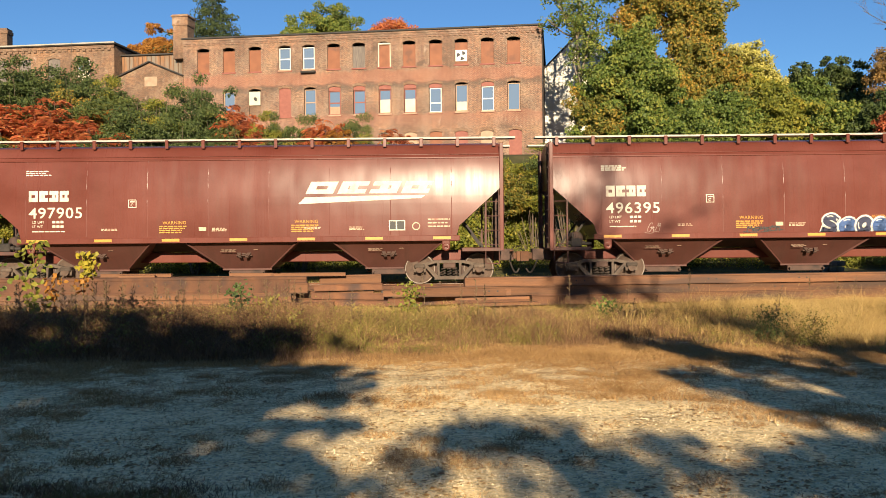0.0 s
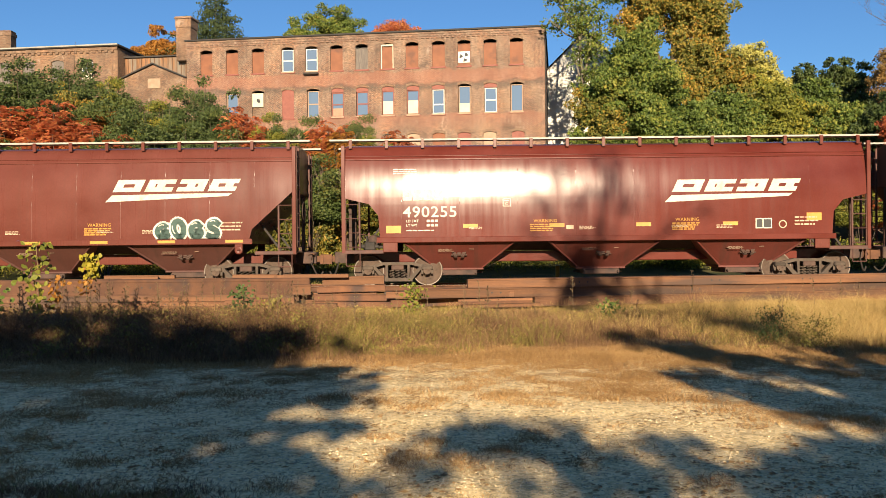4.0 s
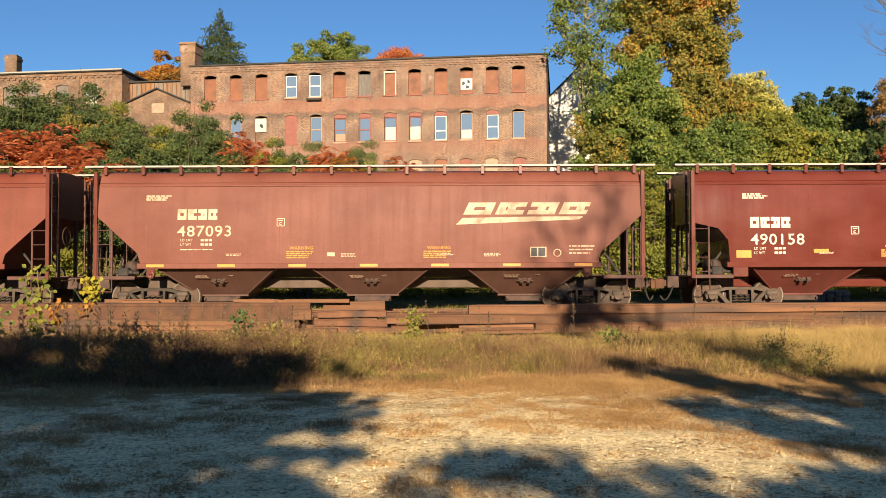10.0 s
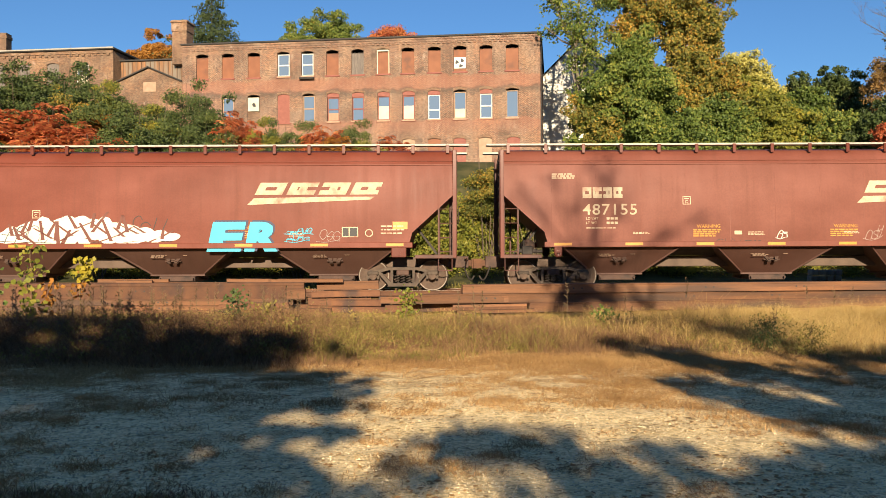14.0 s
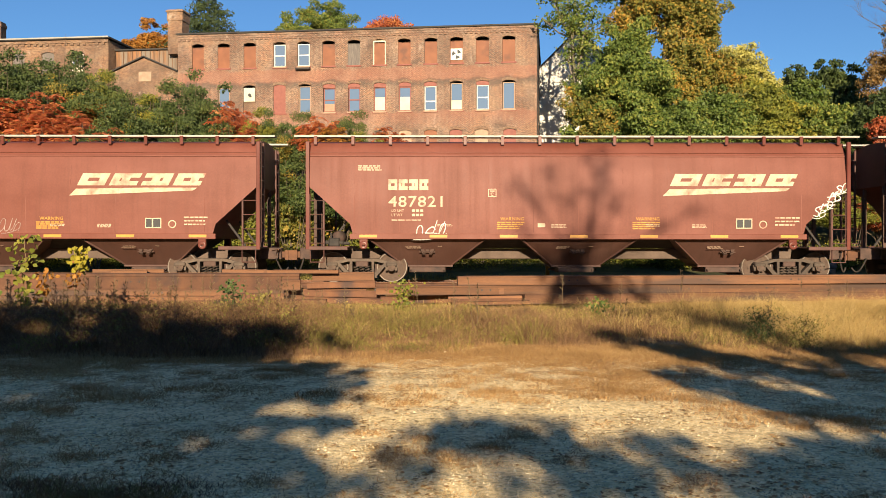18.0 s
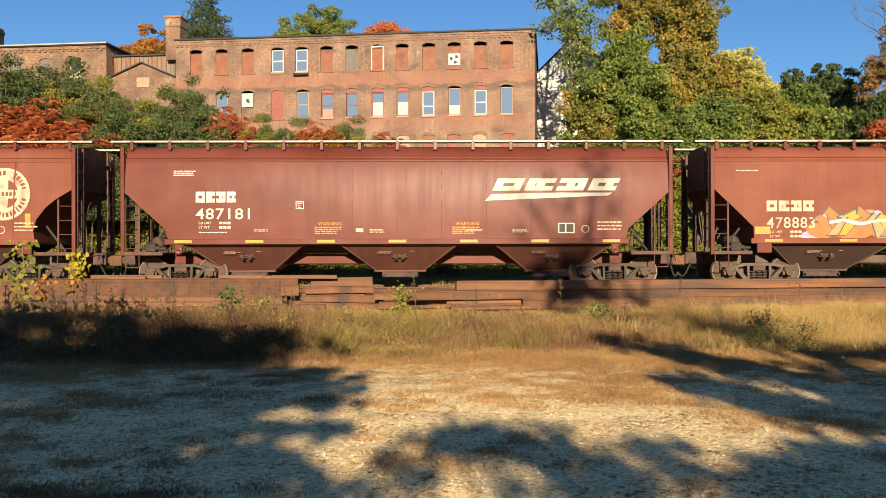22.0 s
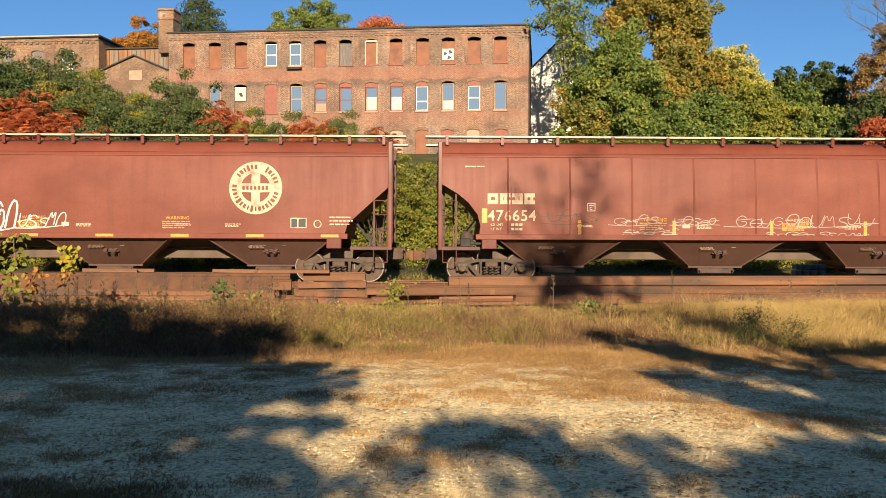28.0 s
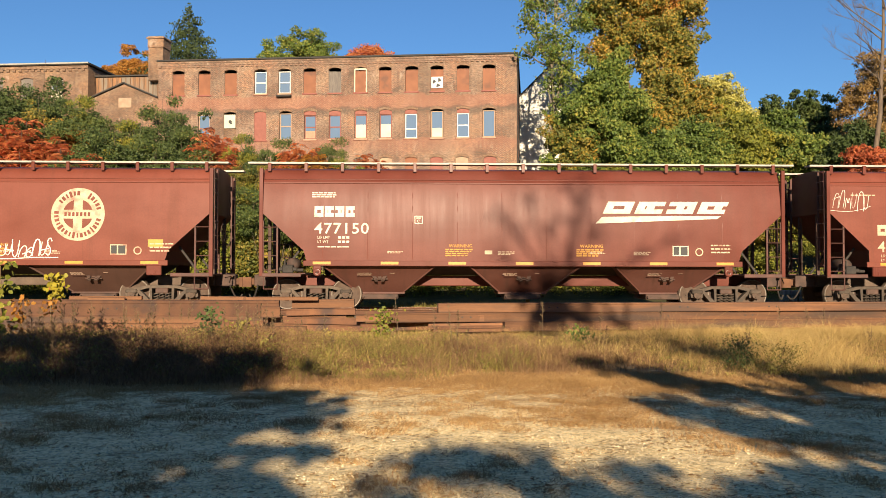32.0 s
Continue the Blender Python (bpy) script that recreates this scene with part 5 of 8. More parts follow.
for k in range(3):
    sprayed(14, "white", lambda d, a: d.stroke(eased([(a + 3.5 + 1.15 * k, 1.92), (a + 3.9 + 1.15 * k, 2.0), (a + 4.4 + 1.15 * k, 1.86), (a + 4.7 + 1.15 * k, 1.94)]), 0.10 - 0.02 * k, 0.0225), "white streak through the orange strokes")
bubbles(14, 7.4, 1.42, 3.5, 0.80, 6, ("amber", "amber", "orange"), "black", 35, "amber bubble graffiti", 0.055)
sprayed(14, "orange", lambda d, a: [d.blob(a + 7.7 + 0.55 * k, 1.52, 0.26, 0.09, 780 + k, 0.0245) for k in range(6)], "orange lower fade of the amber letters")
bubbles(14, 10.9, 1.40, 4.4, 1.08, 6, ("peach",), "black", 36, "peach bubble graffiti", 0.06)
sprayed(14, "orange", lambda d, a: [d.blob(a + 11.2 + 0.68 * k, 1.54, 0.26, 0.11, 740 + k, 0.0245) for k in range(6)], "orange lower fade of the graffiti")
sprayed(14, "lilac", lambda d, a: [d.blob(a + x, 1.72 + 0.06 * k, 0.17, 0.05, 790 + k, 0.0250) for k, x in enumerate((11.6, 12.9, 13.9, 14.7))], "lilac wisps over the peach letters")
sprayed(14, "teal", lambda d, a: [d.stroke(eased([(a + x, 1.66), (a + x + 0.22, 1.78), (a + x + 0.3, 2.0)]), 0.06, 0.0252) for x in (11.7, 12.5, 13.3, 14.4)], "green shading strokes")
scrawl(14, "white", 6.9, 2.15, 0.5, 0.3, 37, 3, 0.05)
scrawl(15, "white", 0.32, 2.05, 1.0, 0.6, 38, 5, 0.035, "white looping tag at the end panel")
scrawl(16, "white", 4.2, 1.5, 1.5, 0.85, 39, 6, 0.07, "white spray tag")
scrawl(16, "white", 5.8, 1.62, 1.4, 0.45, 40, 5, 0.045, "white spray tag")
for k, (x, z, w, h, n, c) in enumerate(((3.1, 1.78, 1.5, 0.4, 4, "black"), (5.1, 1.75, 1.4, 0.35, 4, "white"), (5.4, 1.4, 1.7, 0.25, 6, "grey"), (6.9, 1.75, 1.3, 0.25, 5, "white"), (8.75, 1.7, 4.0, 0.45, 11, "white"),
                                        (9.6, 1.38, 2.8, 0.2, 9, "grey"), (14.0, 1.6, 1.5, 0.45, 6, "white"), (14.4, 1.42, 1.4, 0.14, 6, "grey"))):
    scrawl(17, "grey" if c == "white" else c, x, z, w, h, 41 + k, n, 0.03, "straggling spray-painted scrawl")
scrawl(18, "white", 3.2, 1.52, 1.8, 0.5, 51, 8, 0.06, "white spray tag")
scrawl(18, "white", 6.1, 1.52, 1.5, 0.55, 52, 9, 0.055, "white spray tag")
scrawl(18, "white", 9.9, 1.52, 2.2, 0.5, 53, 11, 0.05, "white spray tag")
scrawl(20, "white", 0.15, 3.0, 1.1, 0.6, 54, 6, 0.02)


# ---- the brick mill on the bank ----
def wall_geo(x0, x1, z0, z1, t, holes):
    """A wall with its face at y = 0 and openings through it. Holes: x0, x1, z0, z1."""
    g = Geo()
    xs = sorted({x0, x1, *[h[0] for h in holes], *[h[1] for h in holes]})
    zs = sorted({z0, z1, *[h[2] for h in holes], *[h[3] for h in holes]})
    for a, b in zip(xs, xs[1:]):
        for c, d in zip(zs, zs[1:]):
            mx, mz = (a + b) / 2, (c + d) / 2
            if not any(h[0] < mx < h[1] and h[2] < mz < h[3] for h in holes):
                for y in (0, t):
                    g.add([(a, y, c), (b, y, c), (b, y, d), (a, y, d)], [(0, 1, 2, 3)])
    for a, b, c, d in [(x0, x1, z0, z1), *holes]:
        p = [(a, c), (b, c), (b, d), (a, d)]
        for (u, v), (w, s) in zip(p, p[1:] + p[:1]):
            g.add([(u, 0, v), (w, 0, s), (w, t, s), (u, t, v)], [(0, 1, 2, 3)])
    return g


def arch_fill(w, rise, t):
    """Two brick corners that turn a square opening's head into a flat arch; its crown at z = 0."""
    g = Geo()
    pts = [(-w / 2 + w * i / 10, -rise * (2 * i / 10 - 1) ** 2) for i in range(11)]
    for (a, b), (c, d) in zip(pts, pts[1:]):
        g.add([(a, 0, b), (c, 0, d), (c, 0, 0.0), (a, 0, 0.0)], [(0, 1, 2, 3)])
        g.add([(a, 0, b), (c, 0, d), (c, t, d), (a, t, b)], [(0, 1, 2, 3)])
    return g


def arch_ring(w, rise, h, y):
    """The row of bricks on end over an opening."""
    g = Geo()
    n = 13
    us = [-w / 2 - 0.06 + (w + 0.12) * i / n for i in range(n + 1)]
    vs = [p for u in us for z in (-rise * (2 * u / w) ** 2,) for p in ((u, y, z), (u, y, z + h), (u, 0.05, z), (u, 0.05, z + h))]
    fs = [q for i in range(n) for k in (4 * i,) for q in ((k, k + 4, k + 5, k + 1), (k, k + 4, k + 6, k + 2), (k + 1, k + 5, k + 7, k + 3))]
    return g.add(vs, fs + [(0, 1, 3, 2), (4 * n, 4 * n + 1, 4 * n + 3, 4 * n + 2)])


def sash(parent, x, z0, z1, w, frame_mat, pattern, lower=None, name="window"):
    """A window in an opening: frame, panes, meeting rail, sill; lower: a blind or board behind the lower half."""
    win = part(name, Geo().box(x - w / 2 - 0.08, x + w / 2 + 0.08, -0.07, 0.2, z0 - 0.14, z0 - 0.002, 0.02), TAN, parent)
    g = Geo()
    f = 0.07
    for a, b, c, d in ((x - w / 2, x - w / 2 + f, z0, z1), (x + w / 2 - f, x + w / 2, z0, z1), (x - w / 2 + f, x + w / 2 - f, z0, z0 + f), (x - w / 2 + f, x + w / 2 - f, z1 - f, z1)):
        g.box(a, b, 0.13, 0.24, c, d, 0.01)
    mid = z0 + (z1 - z0) * (0.5 if pattern != "low" else 0.38)
    if pattern != "single":
        g.box(x - w / 2 + f, x + w / 2 - f, 0.14, 0.22, mid - 0.05, mid + 0.05, 0.01)
    part("window_frame", g, frame_mat, win)
    for a, b in ((z0 + f, mid - 0.05), (mid + 0.05, z1 - f)) if pattern != "single" else ((z0 + f, z1 - f),):
        part("pane", Geo().box(x - w / 2 + f, x + w / 2 - f, 0.17, 0.18, a, b), glass, win).visible_shadow = False
    if lower is not None:
        part("blind", Geo().box(x - w / 2 + f, x + w / 2 - f, 0.10 if lower[1] else 0.15, 0.165, z0 + f, z0 + (z1 - z0) * lower[0], 0.004), CURTAIN if lower[1] else TAN, win)
    return win


def mill():
    base = thing("brick_mill", pose(7.457, 68.0, 0, 0, 0, -7.2), "long old three-storey brick mill with boarded arched windows", "building")
    r1 = (-27.26, -25.10, -22.92, -20.46, -18.49, -16.44, -14.40, -12.34, -10.36, -8.26, -6.24, -4.21, -2.17)
    r2 = (-25.10, -22.95, -20.46, -18.39, -16.39, -14.38, -12.31, -10.31, -8.30, -6.24, -4.20, -2.17)
    r3 = (-18.4, -16.4, -14.4, -12.3, -10.3, -8.28, -6.28, -4.28, -2.09)
    W = 1.0
    holes = [(x - W / 2, x + W / 2, 15.62, 17.62) for x in r1] + [(x - W / 2, x + W / 2, 11.92, 14.22) for x in r2] + [(x - W / 2, x + W / 2, 8.3, 10.45) for x in r3]
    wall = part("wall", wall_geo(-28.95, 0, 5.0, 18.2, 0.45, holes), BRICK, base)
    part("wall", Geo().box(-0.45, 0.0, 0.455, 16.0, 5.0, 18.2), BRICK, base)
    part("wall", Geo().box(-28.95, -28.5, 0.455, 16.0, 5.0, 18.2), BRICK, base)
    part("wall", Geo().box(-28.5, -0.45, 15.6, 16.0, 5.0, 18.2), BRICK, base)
    # solid near-black block added inside; its colour stands for indoor shade
    part("floor_slab", Geo().box(-28.5, -0.45, 2.2, 15.5, 5.0, 18.0), ROOMSHADE, base)
    part("roof", Geo().box(-29.05, 0.12, -0.22, 16.1, 18.36, 18.50, 0.03), ROOFM, base, "flat tarred roof edge")
    # corbelled cornice
    part("cornice", Geo().box(-28.97, 0.02, -0.10, -0.003, 18.20, 18.36, 0.01).box(-28.97, 0.02, -0.05, -0.003, 18.02, 18.20), BRICK, base)
    corb = Geo().box(-0.11, 0.11, -0.09, -0.004, 17.86, 18.02, 0.01).mesh("corbel", BRICK)
    for i in range(72):
        part("corbel", corb, None, base, at=pose(-28.8 + i * 0.402, 0, 0))
    fill = arch_fill(W, 0.13, 0.3).mesh("arch_fill", BRICK)
    ring = arch_ring(W, 0.13, 0.22, -0.03).mesh("arch", BRICK2)
    for xs, z in ((r1, 17.62), (r2, 14.22), (r3, 10.45)):
        for x in xs:
            part("arch_fill", fill, None, base, at=pose(x, 0.004, z))
            part("arch", ring, None, base, at=pose(x, 0, z))
    sillm = Geo().box(-0.6, 0.6, -0.06, 0.12, -0.13, -0.003, 0.015).mesh("sill", TRIM)
    for i, x in enumerate(r1):
        part("sill", sillm, None, base, at=pose(x, 0, 15.62))
        if i in (3, 4):
            sash(base, x, 15.66, 17.42, 0.94, WHITE, "sash")
            continue
        m = GREYW if i == 6 else BOARD
        board = part("boarding", Geo().box(x - 0.49, x + 0.49, 0.10, 0.13, 15.63, 17.36, 0.004).box(x - 0.49, x + 0.49, 0.10, 0.16, 17.30, 17.36), m, base, "red-brown plywood over the window" if i != 6 else "bare grey boards over the window")
        if i == 7:
            part("window_frame", Geo().box(x - 0.5, x - 0.43, 0.03, 0.1, 15.63, 17.5).box(x + 0.43, x + 0.5, 0.03, 0.1, 15.63, 17.5).box(x - 0.43, x + 0.43, 0.03, 0.1, 17.4, 17.52), CURTAIN, base, "cream frame")
        if i == 10:
            fan = part("fan_panel", Geo().box(x - 0.46, x + 0.46, 0.04, 0.095, 15.86, 16.74, 0.01), WHITE, base, "white panel with a dark three-bladed fan")
            blades = Geo()
            for k in range(3):
                a0 = 2.1 * k + 0.3
                pts = [(x + 0.08 * math.cos(a0), 16.3 + 0.08 * math.sin(a0))] + [(x + 0.36 * math.cos(a0 + 0.22 * j), 16.3 + 0.36 * math.sin(a0 + 0.22 * j)) for j in range(6)]
                blades.prism(pts, 1, 0.02, 0.036)
            part("fan_blade", blades, BLACKP, fan)
    part("window_box", Geo().box(-18.49 - 0.6, -18.49 + 0.6, -0.35, -0.07, 15.32, 15.48, 0.02), DARK, base, "dark ledge under a window")
    for i, x in enumerate(r2):
        part("sill", sillm, None, base, at=pose(x, 0, 11.92))
        if i == 1:
            part("boarding", Geo().box(x - 0.46, x + 0.46, -0.02, 0.1, 12.9, 14.0, 0.01), CURTAIN, base, "white board with a dark vent")
            for k in range(4):
                part("plank", Geo().box(x - 0.46 + 0.23 * k, x - 0.24 + 0.23 * k, -0.035, -0.022, 12.9 + 0.02 * (k % 2), 14.0 - 0.03 * (k % 3), 0.004), CURTAIN, base)
            part("vent", Geo().rod((x + 0.05, -0.11, 13.42), (x + 0.05, -0.036, 13.42), 0.13, 12).box(x + 0.02, x + 0.2, -0.10, -0.04, 13.24, 13.36, 0.01), BLACKP, base)
            part("boarding", Geo().box(x - 0.49, x + 0.49, 0.1, 0.14, 11.93, 12.89), BRICK2, base)
            continue
        if i == 2:
            part("boarding", Geo().box(x - 0.49, x + 0.49, 0.05, 0.1, 11.93, 14.2), TRIM, base, "faded pink boarding")
            continue
        top = 13.85 if i in (4, 5, 6, 7, 8, 10) else 14.05
        if top < 14:
            part("arch_panel", Geo().box(x - 0.49, x + 0.49, 0.06, 0.14, 13.86, 14.20), TRIM, base, "red painted arch panel")
        lower = {6: (0.58, True), 7: (0.58, True), 9: (0.36, True), 4: (0.35, False)}.get(i)
        sash(base, x, 11.96, top, 0.94, TAN if i in (0, 3, 9, 11) else (WHITE if i in (8, 10) else TRIM), "single" if i in (0, 9, 11) else "low" if i == 8 else "sash", lower)
    for i, x in enumerate(r3):
        m = (BOARD, TRIM, TAN, GREYW, TAN)[i % 5] if i < 8 else TRIM
        part("boarding", Geo().box(x - 0.49, x + 0.49, 0.08, 0.14, 8.31, 10.44), m, base)
    # the chimney and the party wall at the far end
    ch = part("chimney", Geo().box(-30.05, -28.80, 0.5, 1.9, 17.0, 19.7, 0.02).box(-30.10, -28.75, 0.45, 1.95, 19.7, 20.42, 0.03).box(-30.18, -28.67, 0.37, 2.03, 20.42, 20.54, 0.02).box(-30.10, -28.75, 0.45, 1.95, 20.54, 20.62, 0.02), BRICK2, base, "tall brick chimney with a flared cap")
    part("downpipe", Geo().rod((0.06, -0.06, 5.2), (0.06, -0.06, 18.2), 0.05), DARK, base)
    return base


mill()


def annex():
    base = thing("brick_annex", pose(7.457, 68.0, 0, 0, 0, -7.2), "lower brick wing with a gable end and rusting sheet siding", "building")
    # flat-roofed wing
    xs = (-45.0, -42.8, -40.2, -37.6)
    holes = [(x - 0.55, x + 0.55, 15.4, 17.3) for x in xs]
    part("wall", wall_geo(-62, -34.9, 4.5, 18.2, 0.4, holes), BRICK2, base)
    part("wall", Geo().box(-35.3, -34.9, 0.41, 12.0, 4.5, 18.2), BRICK2, base)
    # the same added block, indoor shade put into its colour
    part("floor_slab", Geo().box(-61.5, -35.4, 1.5, 11.5, 4.5, 18.0), ROOMSHADE, base)
    part("roof", Geo().box(-62.1, -34.7, -0.3, 12.2, 18.25, 18.42, 0.03), ROOFM, base)
    part("roof_edge", Geo().box(-62.1, -34.75, -0.36, -0.305, 18.33, 18.44), GALV, base, "white metal roof edge")
    corb = Geo().box(-0.13, 0.13, -0.10, -0.004, 17.78, 17.98, 0.01).mesh("corbel", BRICK2)
    for i in range(50):
        part("corbel", corb, None, base, at=pose(-61.8 + i * 0.54, 0, 0))
    part("cornice", Geo().box(-62, -34.88, -0.12, -0.003, 17.98, 18.25, 0.01), BRICK2, base)
    ring = arch_ring(1.1, 0.14, 0.24, -0.03).mesh("arch", BRICK2)
    for i, x in enumerate(xs):
        part("arch", ring, None, base, at=pose(x, 0, 17.3))
        if i == 3:
            sash(base, x, 15.42, 17.1, 1.06, WHITE, "sash", (0.45, True))
        else:
            part("boarding", Geo().box(x - 0.54, x + 0.54, 0.1, 0.14, 15.41, 17.29), GREYW, base)
    # sheet-clad link
    g = Geo().box(-34.85, -28.98, 1.2, 6.0, 10, 17.5)
    part("link_wall", g, TIN, base, "rusting vertical sheet siding")
    rib = Geo().box(-0.03, 0.03, 1.14, 1.196, 14.0, 17.45).mesh("siding_rib", TIN)
    for i in range(15):
        part("siding_rib", rib, None, base, at=pose(-34.6 + i * 0.39, 0, 0))
    part("link_roof", Geo().box(-34.88, -28.96, 1.0, 6.2, 17.505, 17.62), ROOFM, base)
    # gable end in front
    gable = Geo()
    gable.prism([(-34.85, 5.0), (-28.98, 5.0), (-28.98, 15.45), (-31.8, 16.65), (-34.85, 15.4)], 1, 0.02, 1.1)
    part("gable_wall", gable, BRICK2, base)
    part("gable_roof", Geo().bar((-31.8, 0.5, 16.72), (-28.95, 0.5, 15.5), 1.4, 0.10).bar((-34.95, 0.5, 15.42), (-31.8, 0.5, 16.74), 1.4, 0.10), ROOFM, base)
    part("gable_vent", Geo().box(-32.3, -31.2, -0.03, 0.015, 14.7, 15.5, 0.02), TAN, base)
    return base


annex()
solid("brick_chimney", Geo().box(-0.55, 0.55, -0.5, 0.5, 0, 21.6).box(-0.62, 0.62, -0.57, 0.57, 21.1, 21.4, 0.03), BRICK2, "slim brick chimney above the mill roofs", "chimney", m=pose(-40.3, 80.5, 0))


def house():
    h = thing("white_house", pose(12.3, 79, 6.0), "white clapboard house with a grey gable roof behind trees", "house")
    part("wall", Geo().prism([(-3.4, 0), (3.4, 0), (3.4, 11.2), (0, 14.6), (-3.4, 11.2)], 1, 0, 10), WHITE, h)
    clap = Geo().box(-3.4, 3.4, -0.03, -0.002, 0, 0.11).mesh("clapboard", WHITE)
    for i in range(70):
        part("clapboard", clap, None, h, at=pose(0, 0, 0.2 + i * 0.155))
    part("roof", Geo().bar((-3.7, 5, 11.0), (0, 5, 14.72), 10.4, 0.12).bar((0, 5, 14.72), (3.7, 5, 11.0), 10.6, 0.16), ROOFM, h)
    part("window", Geo().box(-1.0, -0.1, -0.08, 0.05, 6.2, 7.8, 0.03), WHITE, h)
    return h


house()
far = thing("white_house", pose(36.5, 86, 7.0), "distant pale house with a low roof among trees", "house")
part("wall", Geo().prism([(-3, 0), (3, 0), (3, 4.5), (0, 6.6), (-3, 4.5)], 1, 0, 7), WHITE, far)
part("roof", Geo().bar((-3.4, 3.5, 4.3), (0, 3.5, 6.7), 7.6, 0.15).bar((0, 3.5, 6.7), (3.4, 3.5, 4.3), 7.6, 0.15), ROOFM, far)


# ---- leaves, trees and bushes ----
def leaf_cloud(centres, radii, n, size, seed, droop=0.0, flat=0.75):
    """Diamond leaves scattered through soft clumps, denser towards their skins."""
    r = np.random.RandomState(seed)
    centres, radii = np.asarray(centres, float), np.asarray(radii, float)
    if radii.ndim == 1:
        radii = np.repeat(radii[:, None], 3, 1) * (1, 1, flat)
    vol = radii.prod(1) ** 0.7
    k = r.choice(len(centres), n, p=vol / vol.sum())
    d = r.normal(size=(n, 3))
    d /= np.linalg.norm(d, axis=1)[:, None]
    rad = 0.25 + 0.95 * r.rand(n) ** 0.75
    c = centres[k] + d * rad[:, None] * radii[k]
    a = r.normal(size=(n, 3))
    a[:, 2] -= droop
    a /= np.linalg.norm(a, axis=1)[:, None]
    b = np.cross(a, d + r.normal(size=(n, 3)) * 0.8)
    b /= np.linalg.norm(b, axis=1)[:, None] + 1e-9
    s = size * r.uniform(0.6, 1.35, (n, 1))
    up = np.cross(a, b) * s * 0.18
    v = np.stack([c - a * s * 0.5, c + b * s * 0.32 + up, c + a * s * 0.5, c - b * s * 0.32 + up], 1).reshape(-1, 3)
    f = np.arange(4 * n).reshape(-1, 4)
    return v, f


def limbs(h, spread, n, seed, lean=(0, 0), trunk=0.18, fork=0.35):
    """Trunk and limbs as tapered rods; also gives the limb ends."""
    r = random.Random(seed)
    g, ends = Geo(), []
    pts = [Vector((0, 0, 0))]
    for i in range(1, 6):
        t = i / 5
        pts.append(Vector((lean[0] * t + r.uniform(-0.04, 0.04) * h * 0.3, lean[1] * t + r.uniform(-0.04, 0.04) * h * 0.3, h * 0.85 * t)))
    for i in range(5):
        g.rod(pts[i], pts[i + 1], trunk * (1 - 0.17 * i), 8, trunk * (1 - 0.17 * (i + 1)), False)
    for i in range(n):
        t = fork + (0.95 - fork) * i / max(1, n - 1)
        k = min(4, int(t * 5))
        p = pts[k].lerp(pts[k + 1], t * 5 - k)
        a = i * 2.4 + r.uniform(-0.4, 0.4)
        l = spread * (1.15 - 0.75 * abs(t - 0.5)) * r.uniform(0.65, 1.05)
        q = p + Vector((math.cos(a) * l, math.sin(a) * l, l * r.uniform(0.25, 0.75)))
        m = p.lerp(q, 0.5) + Vector((0, 0, -0.08 * l))
        w = trunk * (1 - 0.8 * t) * 0.55
        g.rod(p, m, w, 6, w * 0.7, False)
        g.rod(m, q, w * 0.7, 5, w * 0.25, False)
        ends += [q, m.lerp(q, 0.5)]
    return g, ends + [pts[-1]]


def tree(name, label, m, h, spread, seed, mat, leaves=6000, size=0.3, clump=0.3, trunk=0.2, fork=0.3, bark=None, n=16, group="", lean=(0, 0), zlow=0.0):
    t = thing(name, m, label, "tree", group)
    g, ends = limbs(h, spread, n, seed, lean, trunk, fork)
    part("trunk", g, bark or BARK, t)
    r = random.Random(seed + 1)
    ends = [e for e in ends if e.z > zlow * h]
    radii = [spread * clump * r.uniform(0.6, 1.25) for _ in ends]
    v, f = leaf_cloud(ends, radii, leaves, size, seed)
    part("crown", fast_mesh("crown", v, f, mat), None, t)
    return t


def bush_meshes(key, seed, h, w, mat, leaves, size):
    """One bush: several stems and a ragged clumped crown; a tall one carries its crown high."""
    r = random.Random(seed)
    g = Geo()
    cs, rs = [], []
    foot = max(0.0, h - 2.0 * w)
    for i in range(16):
        a, l = r.uniform(0, 6.3), w * r.uniform(0.05, 0.9)
        q = (math.cos(a) * l, math.sin(a) * l, foot + (h - foot) * r.uniform(0.30, 0.93) * (1.05 - 0.42 * (l / w) ** 2))
        g.rod((math.cos(a) * 0.1, math.sin(a) * 0.1, -0.2), q, 0.022, 5, 0.008, False)
        for j in range(5):
            cs.append((q[0] + r.uniform(-0.26, 0.26) * w, q[1] + r.uniform(-0.26, 0.26) * w, foot + (q[2] - foot) * r.uniform(0.06, 1.05)))
            k = r.uniform(0.09, 0.24)
            rs.append((w * k * r.uniform(0.9, 1.5), w * k * r.uniform(0.9, 1.5), w * k * 0.7))
    v, f = leaf_cloud(cs, np.array(rs), leaves, size, seed)
    return g.mesh("stem", BARK), fast_mesh("foliage", v, f, mat)


